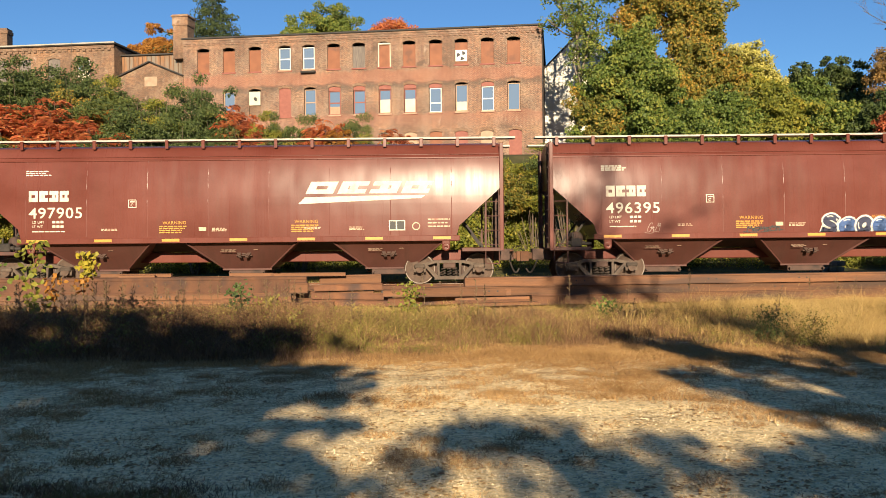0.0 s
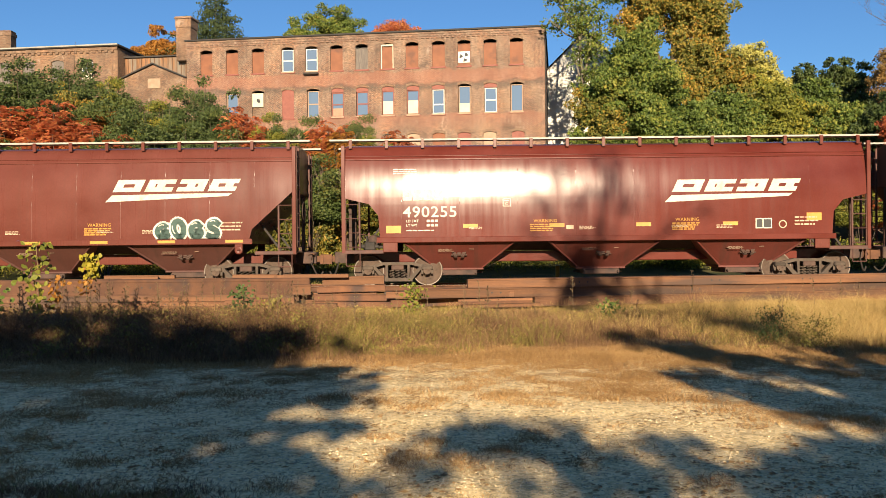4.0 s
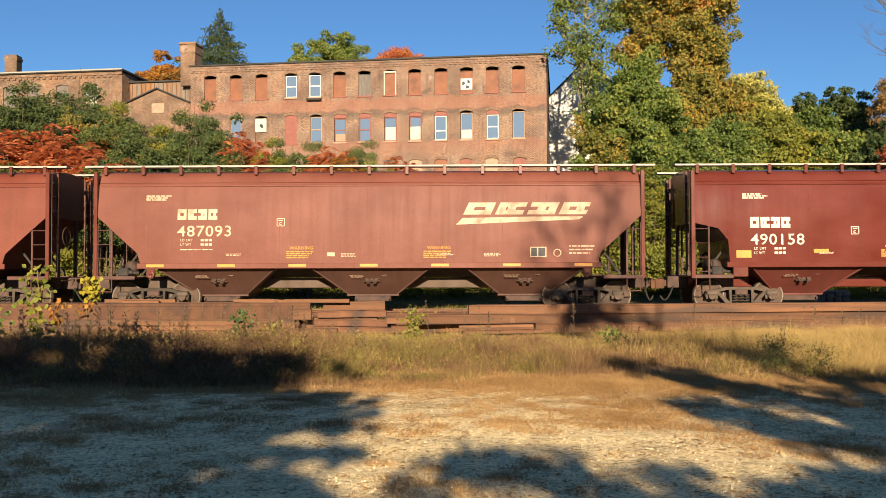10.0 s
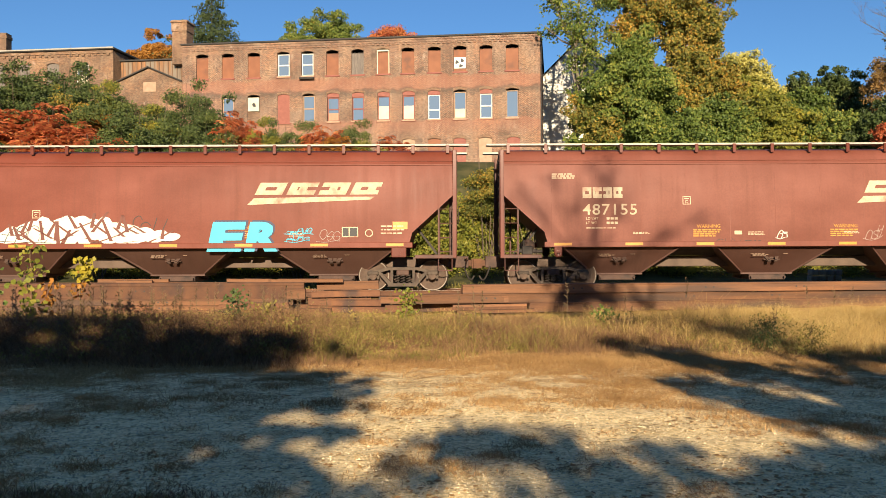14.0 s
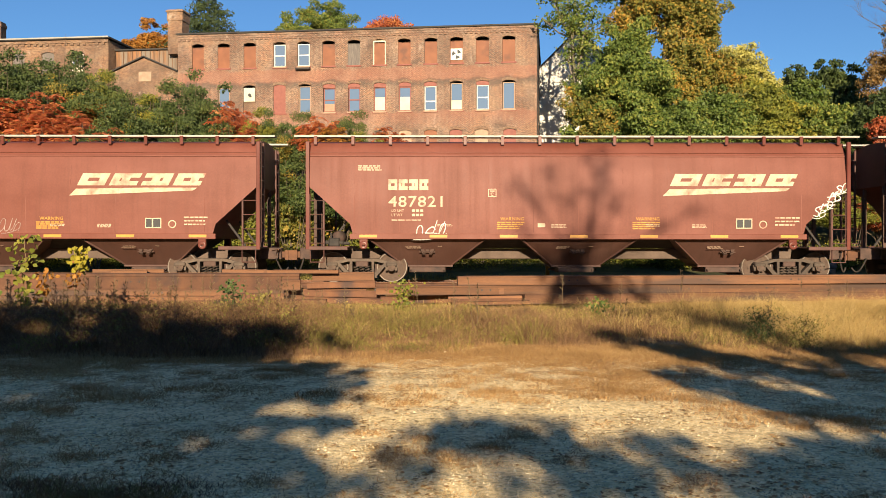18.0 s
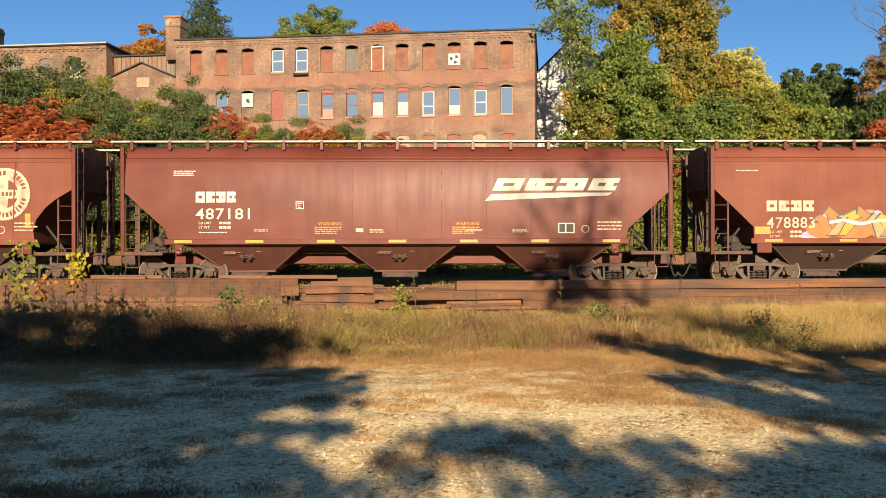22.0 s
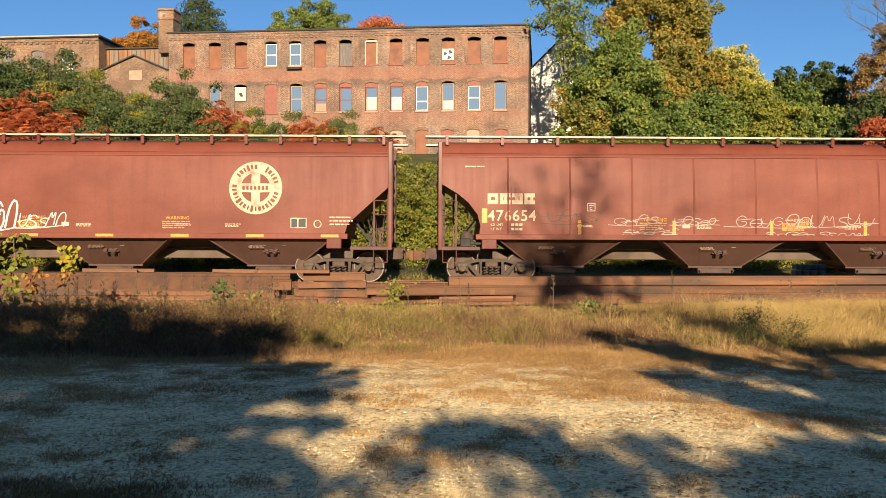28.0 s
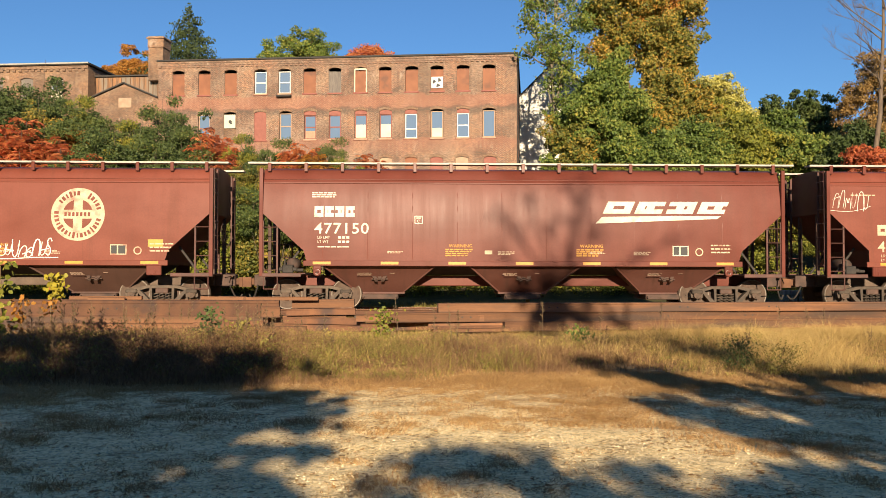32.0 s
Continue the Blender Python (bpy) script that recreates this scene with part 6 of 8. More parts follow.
def sumac_meshes(key, seed, h, w, mat):
    """A sumac: forked bare stems, each topped with drooping fronds of narrow paired leaflets."""
    r = random.Random(seed)
    g, vs = Geo(), []
    foot = max(0.0, h - 1.6 * w)
    for i in range(40):
        a, l = r.uniform(0, 6.3), w * r.uniform(0.1, 1.0)
        tip = Vector((math.cos(a) * l, math.sin(a) * l, foot + (h - foot) * r.uniform(0.25, 0.95) * (1.05 - 0.3 * l / w)))
        mid = Vector((math.cos(a) * l * 0.4, math.sin(a) * l * 0.4, tip.z * 0.6))
        g.rod((0, 0, -0.2), mid, 0.05, 5, 0.03, False)
        g.rod(mid, tip, 0.03, 5, 0.012, False)
        for k in range(9):
            p = mid.lerp(tip, 1.0 - 0.35 * r.random() ** 2)
            b = a + r.uniform(-2.8, 2.8)
            out = Vector((math.cos(b), math.sin(b), 0))
            side = Vector((-out.y, out.x, 0))
            size, lift = r.uniform(0.45, 0.75), r.uniform(0.2, 1.0)
            for n in range(1, 10):
                t = n / 9
                c = p + out * size * t + Vector((0, 0, size * (lift * t - (0.45 + lift * 0.5) * t * t)))
                for sgn in (-1, 1):
                    e = (side * sgn + out * 0.45 + Vector((0, 0, r.uniform(-0.8, 0.1)))).normalized()
                    ln = 0.25 * (1.05 - 0.5 * abs(t - 0.45)) * r.uniform(0.8, 1.15)
                    wd = ((out - e * out.dot(e)).normalized() * 0.8 + Vector((0, 0, 0.6))) * 0.045
                    vs += [c, c + e * ln * 0.5 + wd, c + e * ln, c + e * ln * 0.5 - wd]
    return g.mesh("stem", BARK), fast_mesh("foliage", [tuple(v) for v in vs], np.arange(len(vs)).reshape(-1, 4), mat)


def crown_tree(name, label, x, y, z0, lobes, seed, mat, leaves, size, trunk=0.2, bark=None, group="", more=2.6, fine=(0.15, 0.40), clumps=50, gaps=(), sprays=0):
    """A tree whose crown is built of lobes (x, y, z offsets and radii), each of many clumps on limbs from the trunk."""
    r = random.Random(seed)
    t = thing(name, pose(x, y, z0), label, "tree", group)
    top = max(l[2] for l in lobes)
    g = Geo()
    pts = [Vector((0, 0, -0.3))] + [Vector((r.uniform(-0.25, 0.25), r.uniform(-0.25, 0.25), top * k / 5)) for k in range(1, 6)]
    for k in range(5):
        g.rod(pts[k], pts[k + 1], trunk * (1 - 0.17 * k), 8, trunk * (1 - 0.17 * (k + 1)), False)
    cs, rs = [], []
    for lx, ly, lz, rx, rz in lobes:
        base = pts[min(4, max(1, int((lz - rx * 0.8) / top * 5)))]
        q = Vector((lx, ly, lz))
        m = base.lerp(q, 0.55) + Vector((0, 0, -0.2))
        g.rod(base, m, trunk * 0.4, 6, trunk * 0.26, False)
        g.rod(m, q, trunk * 0.26, 5, trunk * 0.08, False)
        for k in range(clumps):
            d = Vector((r.gauss(0, 1), r.gauss(0, 1), r.gauss(0, 1))).normalized() * r.uniform(0.25, 1.2)
            c = (lx + d.x * rx, ly + d.y * rx, lz + d.z * rz)
            cs.append(c)
            rs.append(rx * r.uniform(*fine))
            if k % 4 == 0:
                g.rod(m.lerp(q, 0.6), c, trunk * 0.09, 4, 0.01, False)
        for k in range(sprays):
            d = Vector((r.gauss(0, 1), r.gauss(0, 0.6), r.gauss(0, 1))).normalized() * r.uniform(1.05, 1.75)
            cs.append((lx + d.x * rx, ly + d.y * rx, lz + d.z * rz))
            rs.append(r.uniform(0.05, 0.13))
    part("trunk", g, bark or BARK, t)
    v, f = leaf_cloud(cs, rs, int(leaves * more * 1.35), size * 0.62, seed)
    if gaps:
        # open gaps through the crown along the light: x and z of each, half width and half height
        mid = v.reshape(-1, 4, 3).mean(1)
        wob = 1 + 0.35 * np.sin(mid[:, 0] * 9 + 3 * mid[:, 2]) * np.sin(mid[:, 2] * 31)
        keep = np.ones(len(mid), bool)
        for gx, gz, ga, gb in gaps:
            keep &= ((mid[:, 0] - gx) / ga) ** 2 + ((mid[:, 2] - gz - mid[:, 1] * -TAN_E) / gb) ** 2 > wob
        v = v.reshape(-1, 4, 3)[keep].reshape(-1, 3)
        f = np.arange(len(v)).reshape(-1, 4)
    part("crown", fast_mesh("crown", v, f, mat), None, t)
    return t


LEAF = {
    "green": leaf_mat("green leaves", [(0.0, (0.040, 0.066, 0.014)), (0.5, (0.110, 0.158, 0.030)), (0.8, (0.240, 0.250, 0.048)), (1.0, (0.420, 0.300, 0.050))]),
    "dark": leaf_mat("dark green leaves", [(0.0, (0.030, 0.050, 0.015)), (0.6, (0.074, 0.104, 0.030)), (1.0, (0.170, 0.190, 0.052))]),
    "yellowgreen": leaf_mat("yellowing leaves", [(0.0, (0.080, 0.098, 0.016)), (0.5, (0.180, 0.190, 0.028)), (1.0, (0.380, 0.290, 0.040))]),
    "red": leaf_mat("red autumn leaves", [(0.0, (0.170, 0.060, 0.028)), (0.45, (0.480, 0.115, 0.050)), (1.0, (0.620, 0.290, 0.095))], 0.55, 0.4),
    "olive": leaf_mat("dull green leaves", [(0.0, (0.034, 0.056, 0.015)), (0.55, (0.082, 0.112, 0.028)), (1.0, (0.190, 0.195, 0.050))]),
    "orange": leaf_mat("orange autumn leaves", [(0.0, (0.150, 0.072, 0.018)), (0.5, (0.380, 0.160, 0.030)), (1.0, (0.470, 0.250, 0.052))], 0.55, 0.35),
}
LEAF.update({
    "rusty": leaf_mat("rusty brown leaves", [(0.0, (0.085, 0.068, 0.026)), (0.5, (0.230, 0.140, 0.046)), (1.0, (0.390, 0.230, 0.072))]),
    "mixed": leaf_mat("turning leaves", [(0.0, (0.050, 0.066, 0.014)), (0.38, (0.130, 0.140, 0.028)), (0.68, (0.300, 0.215, 0.038)), (1.0, (0.540, 0.250, 0.036))]),
    "pine": leaf_mat("conifer needles", [(0.0, (0.022, 0.037, 0.012)), (1.0, (0.068, 0.090, 0.027))], 0.75, 0.1),
    "yellow": leaf_mat("bright yellow leaves", [(0.0, (0.20, 0.19, 0.025)), (1.0, (0.48, 0.37, 0.035))]),
    "pale": leaf_mat("pale yellow leaves", [(0.0, (0.260, 0.260, 0.055)), (1.0, (0.56, 0.49, 0.14))]),
})
BUSH = {}
for i, (k, mat) in enumerate((("green", "olive"), ("dark", "dark"), ("yellow", "yellowgreen"), ("red", "red"), ("orange", "orange"), ("mixed", "mixed"))):
    for j in range(4):
        h, w = ((4.0, 2.0), (4.0, 2.0), (7.5, 2.2), (7.5, 2.2))[j]
        if k in ("red", "orange"):
            BUSH[k, j] = sumac_meshes((k, j), 100 + 10 * i + j, h, w, LEAF[mat])
        else:
            BUSH[k, j] = bush_meshes((k, j), 100 + 10 * i + j, h, w, LEAF[mat], 15000, 0.125)
WORDS = {"green": "green leafy bush on the bank", "dark": "dark green dense bush on the bank", "yellow": "yellow-green leafy bush on the bank", "red": "scarlet sumac bush on the bank",
         "orange": "orange-leaved autumn bush on the bank", "mixed": "bush with turning yellow and green leaves"}


def bush(kind, x, y, h, w, rng):
    tall = h / w > 2.2
    st, fo = BUSH[kind, rng.randrange(2) + (2 if tall else 0)]
    t = thing("bush", pose(x, y, ground_z(x, y) - 0.1, 0, 0, rng.uniform(0, 360)), WORDS[kind], "bush", "bushes on the bank")
    for nm, me in (("stem", st), ("foliage", fo)):
        ob = part(nm, me, None, t)
        ob.scale = (w / 2.2, w / 2.2, h / 7.5) if tall else (w / 2.0, w / 2.0, h / 4.0)


def planting():
    r = random.Random(5)
    # dense hedge right behind the track
    for i in range(46):
        x = -30 + i * 1.45 + r.uniform(-0.4, 0.4)
        k = r.choice(("yellow", "mixed", "yellow", "yellow", "mixed", "orange") if x < 4 else ("yellow", "mixed", "yellow", "yellow", "red"))
        bush(k, x * 1.25, r.uniform(43.4, 45.6), r.uniform(3.8, 5.8), r.uniform(1.8, 2.6), r)
    # bushes that show above the train: x, depth, top height, width, kind
    for x, y, top, w, k in ((-25.5, 52, 13.4, 3.4, "dark"), (-22.6, 52, 14.2, 3.0, "dark"), (-20.4, 52, 13.2, 2.4, "dark"), (-23.6, 47, 9.8, 2.6, "red"), (-21.2, 47, 9.9, 2.4, "red"), (-18.9, 46, 8.7, 2.3, "red"), (-26.5, 46, 9.0, 3.0, "yellow"),
                            (-19.1, 50, 11.6, 1.8, "yellow"), (-18.6, 48, 9.9, 1.9, "orange"), (-16.9, 48, 10.9, 2.3, "green"), (-14.2, 49, 11.8, 2.4, "dark"), (-12.9, 48, 10.0, 2.0, "dark")) + ((-15.6, 45, 8.4, 2.2, "green"), (-17.5, 44, 7.8, 2.2, "red"), (-13.4, 45, 8.4, 2.2, "dark"),
                            (-11.9, 50, 9.9, 1.3, "red"), (-10.9, 46, 7.9, 1.6, "mixed"), (-9.6, 48, 9.0, 1.7, "yellow"), (-8.2, 48, 9.6, 1.8, "green"), (-6.6, 48, 8.7, 1.6, "red"), (-4.9, 49, 9.3, 1.3, "green"), (-3.0, 50, 8.4, 1.2, "red"), (-3.9, 47, 7.6, 1.5, "yellow"),
                            (-20, 43, 7.4, 2.6, "green"), (-24, 42.5, 7.2, 2.8, "dark"), (-16.5, 42, 7.0, 2.4, "green"), (-28, 41, 7.2, 3, "green"), (-12, 42, 6.6, 2.2, "mixed"), (-7, 42, 6.4, 2.2, "green"), (-2.5, 43, 6.4, 2.2, "yellow"), (2, 43, 6.6, 2.2, "mixed"), (6, 43, 6.6, 2.2, "green"), (10, 44, 6.8, 2.4, "yellow")):
        bush(k, x, y, top - ground_z(x, y), w, r)
    q = random.Random(8)
    for x, y, top, w, k in ((-26.0, 46, 9.7, 2.6, "red"), (-22.4, 46, 9.4, 2.5, "red"), (-20.1, 45.5, 8.9, 2.4, "red"), (-24.5, 45, 8.4, 2.4, "orange"), (-27.4, 51, 12.8, 3.0, "dark"), (-24.2, 50, 11.8, 2.6, "green"), (-21.4, 50, 11.6, 2.2, "mixed"),
                            (-18.2, 49, 11.0, 2.2, "green"), (-15.4, 47.5, 9.6, 2.0, "yellow"), (-11.2, 47, 9.0, 1.7, "red"), (-9.2, 46.5, 8.2, 1.5, "mixed"), (-5.8, 47, 8.4, 1.5, "orange")):
        bush(k, x, y, top - ground_z(x, y), w, q)
    for x, y, top, w, k in ((-15.5, 46.6, 10.6, 2.6, "dark"), (-17.6, 47, 9.8, 2.2, "green"), (-13.2, 46.5, 9.4, 1.9, "green"), (-23.4, 49, 11.6, 3.0, "dark"), (-20.6, 48.5, 11.2, 2.4, "dark"), (-9.0, 47.5, 9.3, 1.5, "dark"), (-5.2, 48.5, 9.0, 1.2, "green")):
        bush(k, x, y, top - ground_z(x, y), w, q)


planting()


# trees round the mill
def conifer(m, h, w, seed):
    t = thing("conifer", m, "dark pointed spruce behind the mill roof", "tree")
    part("trunk", Geo().rod((0, 0, 0), (0, 0, h * 0.97), 0.25, 8, 0.03), BARK, t)
    cs, rs = [], []
    for i in range(110):
        z = h * (0.25 + 0.745 * i / 109)
        rad = (w * (1 - z / h) + 0.12) * (0.82 + 0.28 * math.sin(i * 1.9))
        a = i * 2.4
        cs.append((math.cos(a) * rad * 0.6, math.sin(a) * rad * 0.6, z))
        rs.append((rad * 0.55, rad * 0.55, 0.4))
    v, f = leaf_cloud(cs, np.array(rs), 42000, 0.26, seed, droop=0.4)
    part("crown", fast_mesh("crown", v, f, LEAF["pine"]), None, t)


conifer(pose(-25.0, 95, 8.5), 21.8, 13.0, 3)
crown_tree("tree", "leafy green tree behind the mill", -15.2, 92, 8.0, [(0, 0, 15.6, 1.9, 2.0), (-1.2, 0.5, 14.0, 1.8, 1.8), (1.6, 0, 14.2, 1.8, 1.6)], 11, LEAF["green"], 5200, 0.36)
crown_tree("tree", "leafy green tree behind the mill", -11.6, 92, 8.0, [(-0.4, 0, 16.6, 1.9, 2.0), (1.3, 0.5, 15.6, 1.8, 1.8), (-1.2, 0, 14.6, 1.7, 1.6)], 12, LEAF["green"], 5600, 0.36)
crown_tree("tree", "red maple behind the mill roof", -6.6, 93, 8.0, [(0.4, 0, 15.4, 2.0, 1.9), (-1.8, 0, 14.8, 1.6, 1.6), (2.2, 0, 15.0, 1.6, 1.7)], 13, LEAF["red"], 5600, 0.34)
crown_tree("tree", "orange maple behind the mill wing", -30.7, 93, 8.0, [(0.4, 0, 14.8, 1.8, 2.0), (-1.6, 0, 13.4, 1.4, 1.4), (1.4, 0, 13.4, 1.4, 1.6)], 14, LEAF["orange"], 9000, 0.32)
# the tall group beside the mill
crown_tree("tree", "slender orange maple among green trees", 17.4, 66.6, 6.5, [(0.4, 0, 16.8, 2.0, 1.6), (1.4, -0.4, 14.4, 1.6, 1.4), (-1.2, -0.6, 12.8, 1.4, 1.3), (0.8, -0.8, 11.4, 1.2, 1.0)], 19, LEAF["orange"], 2300, 0.36, 0.2)
crown_tree("tree", "tall half-bare tree with thinning green leaves", 10.0, 66, 6.5, [(-0.7, 0, 15.6, 2.2, 1.6), (-1.7, 0, 13.6, 1.3, 0.9), (1.7, 0, 14.2, 2.0, 1.6), (0.5, 0, 17.4, 2.4, 1.4), (2.7, 0, 16.6, 2.0, 1.6), (0.6, -1, 9.6, 1.4, 1.2), (0.7, -1, 7.6, 1.1, 1.0), (1.6, -1, 7.4, 1.6, 1.4), (1.3, -1.5, 5.2, 1.5, 1.4), (-1.9, 0.4, 11.6, 0.9, 0.7), (0.1, -0.4, 12.4, 1.5, 1.0), (-0.3, -0.8, 10.9, 1.1, 0.9), (0.7, -1, 11.2, 1.3, 1.1), (-1.0, -0.5, 11.9, 0.8, 0.8), (-0.6, -0.6, 9.0, 0.7, 0.9), (-0.3, -0.6, 6.6, 0.8, 0.8)], 21, LEAF["green"], 3600, 0.36, 0.26, PALEBARK)
crown_tree("tree", "tall tree with orange and green leaves", 17.0, 66, 6.5, [(-2.6, 0, 14.4, 2.0, 2.0), (0.2, 0, 15.6, 2.4, 2.2), (2.8, 0, 14.8, 1.8, 1.8), (-1.2, 0, 17.6, 2.4, 1.8), (2.0, 0, 17.4, 2.0, 1.6), (0.8, -1, 12.0, 2.4, 1.8), (-2.4, -0.5, 11.6, 2.2, 1.8), (2.6, -1, 11.4, 1.6, 1.6)], 22, LEAF["mixed"], 17000, 0.38, 0.36)
crown_tree("tree", "cone-shaped green maple beside the mill", 12.1, 57, 5.8, [(0.2, 0, 8.6, 1.3, 1.4), (0, 0, 7.2, 1.9, 1.6), (-1.2, -0.5, 5.4, 1.9, 1.6), (1.2, -0.8, 5.2, 1.9, 1.6), (-1.8, -0.5, 3.2, 1.9, 1.6), (0.4, -1.4, 3.2, 2.0, 1.5), (1.9, -0.6, 2.9, 1.6, 1.5)], 23, LEAF["green"], 17000, 0.36, 0.25)
crown_tree("tree", "green and orange maple", 17.2, 61, 6.2, [(-0.2, 0, 8.4, 1.7, 1.6), (1.6, -0.6, 7.0, 1.8, 1.5), (-1.4, -0.6, 6.4, 1.8, 1.6), (2.4, -1, 4.6, 1.7, 1.6), (0.2, -1.5, 4.4, 2.0, 1.8), (-1.2, -1.2, 2.6, 1.8, 1.4), (1.8, -1.2, 2.4, 1.9, 1.4)], 24, LEAF["mixed"], 16000, 0.36, 0.25)
crown_tree("tree", "yellowing tree in front of others on the bank", 21.6, 62, 6.4, [(0, 0, 6.2, 1.5, 1.6), (1.2, 0, 4.6, 1.7, 1.5), (-1.3, -0.5, 4.4, 1.7, 1.6), (0.2, -1, 2.6, 2.0, 1.5), (2.0, -0.6, 2.4, 1.6, 1.4)], 25, LEAF["yellowgreen"], 11000, 0.36)
crown_tree("tree", "pale yellow tree catching the sun", 25.8, 76, 7.0, [(0, 0, 10.2, 1.8, 1.5), (-1.6, 0, 8.6, 1.7, 1.6), (1.9, 0, 8.0, 1.7, 1.6), (0, -1, 6.2, 2.2, 1.8), (2.6, -0.5, 6.0, 1.6, 1.6), (-2.4, -0.5, 6.0, 1.8, 1.8)], 26, LEAF["pale"], 10000, 0.38)
crown_tree("tree", "dark dense evergreen tree", 26.2, 64, 6.4, [(-0.2, 0, 6.8, 1.1, 1.3), (0.2, 0, 5.0, 1.7, 1.4), (-1.0, -0.5, 3.6, 1.8, 1.5), (1.4, -0.5, 3.6, 1.8, 1.5), (0, -0.6, 1.8, 1.9, 1.2), (2.2, -0.8, 1.6, 1.6, 1.4), (1.6, 0.6, 5.0, 1.5, 1.5), (-1.6, 0, 5.0, 1.3, 1.3)], 27, LEAF["dark"], 12000, 0.36)
crown_tree("tree", "dark dense evergreen tree", 29.0, 64, 6.4, [(-0.8, 0, 7.1, 1.1, 1.3), (0.6, 0, 6.6, 1.2, 1.3), (-0.3, 0, 5.0, 1.9, 1.6), (1.2, -0.5, 3.6, 1.7, 1.5), (-1.1, -0.5, 3.2, 1.6, 1.4), (0.2, -0.6, 1.8, 2.0, 1.2)], 28, LEAF["dark"], 11000, 0.36)
crown_tree("tree", "brown-orange tree losing its leaves", 30.2, 58, 6.3, [(0, 0, 8.2, 1.5, 1.6), (-1.2, 0, 6.4, 1.3, 1.4), (1.2, 0, 6.2, 1.5, 1.5), (0, -0.5, 4.2, 1.8, 1.5)], 30, LEAF["rusty"], 6500, 0.26)
crown_tree("tree", "low red sumac tree on the bank", 25.2, 50, 3.7, [(0, 0, 4.3, 0.8, 0.8), (1.2, 0, 4.1, 0.9, 0.8)], 31, LEAF["red"], 1800, 0.28, 0.08)


def bare_tree():
    """A leaning pale trunk with fine bare twigs."""
    t = thing("bare_tree", pose(27.0, 52, 5.0), "nearly bare tree with a pale leaning trunk", "tree")
    r = random.Random(77)
    g, tw = Geo(), Geo()
    pts = [Vector((0, 0, 0)), Vector((0.15, 0, 3.1)), Vector((0.55, 0, 6.0)), Vector((0.62, 0, 8.1)), Vector((0.8, 0, 11)), Vector((0.9, 0.2, 15))]
    for k in range(5):
        g.rod(pts[k], pts[k + 1], 0.19 - 0.026 * k, 9, 0.19 - 0.026 * (k + 1), False)
    part("trunk", g, BARK, t)

    def grow(p, d, l, w, depth):
        q = p + d * l
        tw.rod(p, q, w, 5 if depth < 2 else 3, w * 0.6, False)
        if depth < 4:
            for k in range(3):
                n = (d + Vector((r.uniform(-0.8, 0.8), r.uniform(-0.8, 0.8), r.uniform(-0.3, 0.7)))).normalized()
                grow(p.lerp(q, r.uniform(0.4, 1.0)), n, l * r.uniform(0.5, 0.75), w * 0.5, depth + 1)

    for k in range(18):
        z = 7.0 + k * 0.48
        a = math.pi + r.uniform(-1.3, 1.3) if k % 3 else r.uniform(-1, 1)
        grow(Vector((0.62 + 0.03 * k, 0, z)), Vector((math.cos(a), math.sin(a) * 0.6, r.uniform(0.2, 0.8))).normalized(), r.uniform(1.7, 2.9), 0.045, 0)
    part("branches", tw, BARK, t).name = "branchwork"


bare_tree()
for i, (x, y, k, s) in enumerate(((10.3, 57, "mixed", 5.2), (14.4, 53, "green", 3.6), (17.6, 55, "green", 4.4), (20.4, 55, "yellowgreen", 4.6), (23.2, 56, "green", 4.4), (27.0, 54, "dark", 4.0), (31.5, 54, "dark", 4.5), (35, 58, "green", 6.0), (40, 60, "dark", 8.0))):
    z = ground_z(x, y)
    crown_tree("tree", "low leafy tree on the bank", x, y, z, [(0, 0, s * 0.8, 1.3, 1.1), (-1.1, -0.4, s * 0.55, 1.4, 1.1), (1.2, -0.4, s * 0.5, 1.5, 1.1), (0, -0.8, s * 0.3, 1.7, 1.0)], 40 + i, LEAF[k], 5600, 0.33, 0.1)

# trees behind the camera, whose shade falls over the yard; lobes at their heights over the yard
TAN_E = math.tan(SUN_ELEV)


def shade(label, x, lobes, seed, leaves, size, trunk, y=-7.0, gaps=()):
    """lobes: the stretch of ground that one shades (x, y, half width, half depth) and its thickness."""
    out = []
    for gx, gy, rx, ry in lobes:
        reach = gy - y
        out.append((gx + reach * math.tan(SUN_SIDE) - x, 0, reach * TAN_E / math.cos(SUN_SIDE), rx, ry * TAN_E))
    open_at = [(gx + (gy - y) * math.tan(SUN_SIDE) - x, (gy - y) * TAN_E / math.cos(SUN_SIDE), rx, ry * TAN_E) for gx, gy, rx, ry in gaps]
    crown_tree("tree", label, x, y, 0, out, seed, LEAF["green"], leaves, size, trunk, more=1.2, fine=(0.10, 0.34), clumps=30, gaps=open_at, sprays=16)


shade("dense shade tree at the yard's edge", -7.0, [(-3.9, 14.1, 1.4, 1.9), (-5.6, 15.4, 1.7, 2.4), (-8.0, 15.0, 2.0, 2.6), (-11, 15, 2.2, 3), (-2.9, 12.4, 1.0, 1.3), (-4.6, 12.2, 1.5, 1.4), (-7.0, 12.0, 1.9, 1.6), (-2.8, 13.4, 0.7, 0.9)], 61, 26000, 0.24, 0.3,
      gaps=((-3.5, 15.4, 0.4, 0.6), (-4.5, 15.6, 0.35, 0.6), (-5.6, 15.0, 0.22, 0.5), (-3.1, 13.8, 0.1, 0.3), (-4.3, 14.2, 0.14, 0.35), (-5.2, 13.5, 0.12, 0.3), (-6.3, 14.6, 0.2, 0.4)))
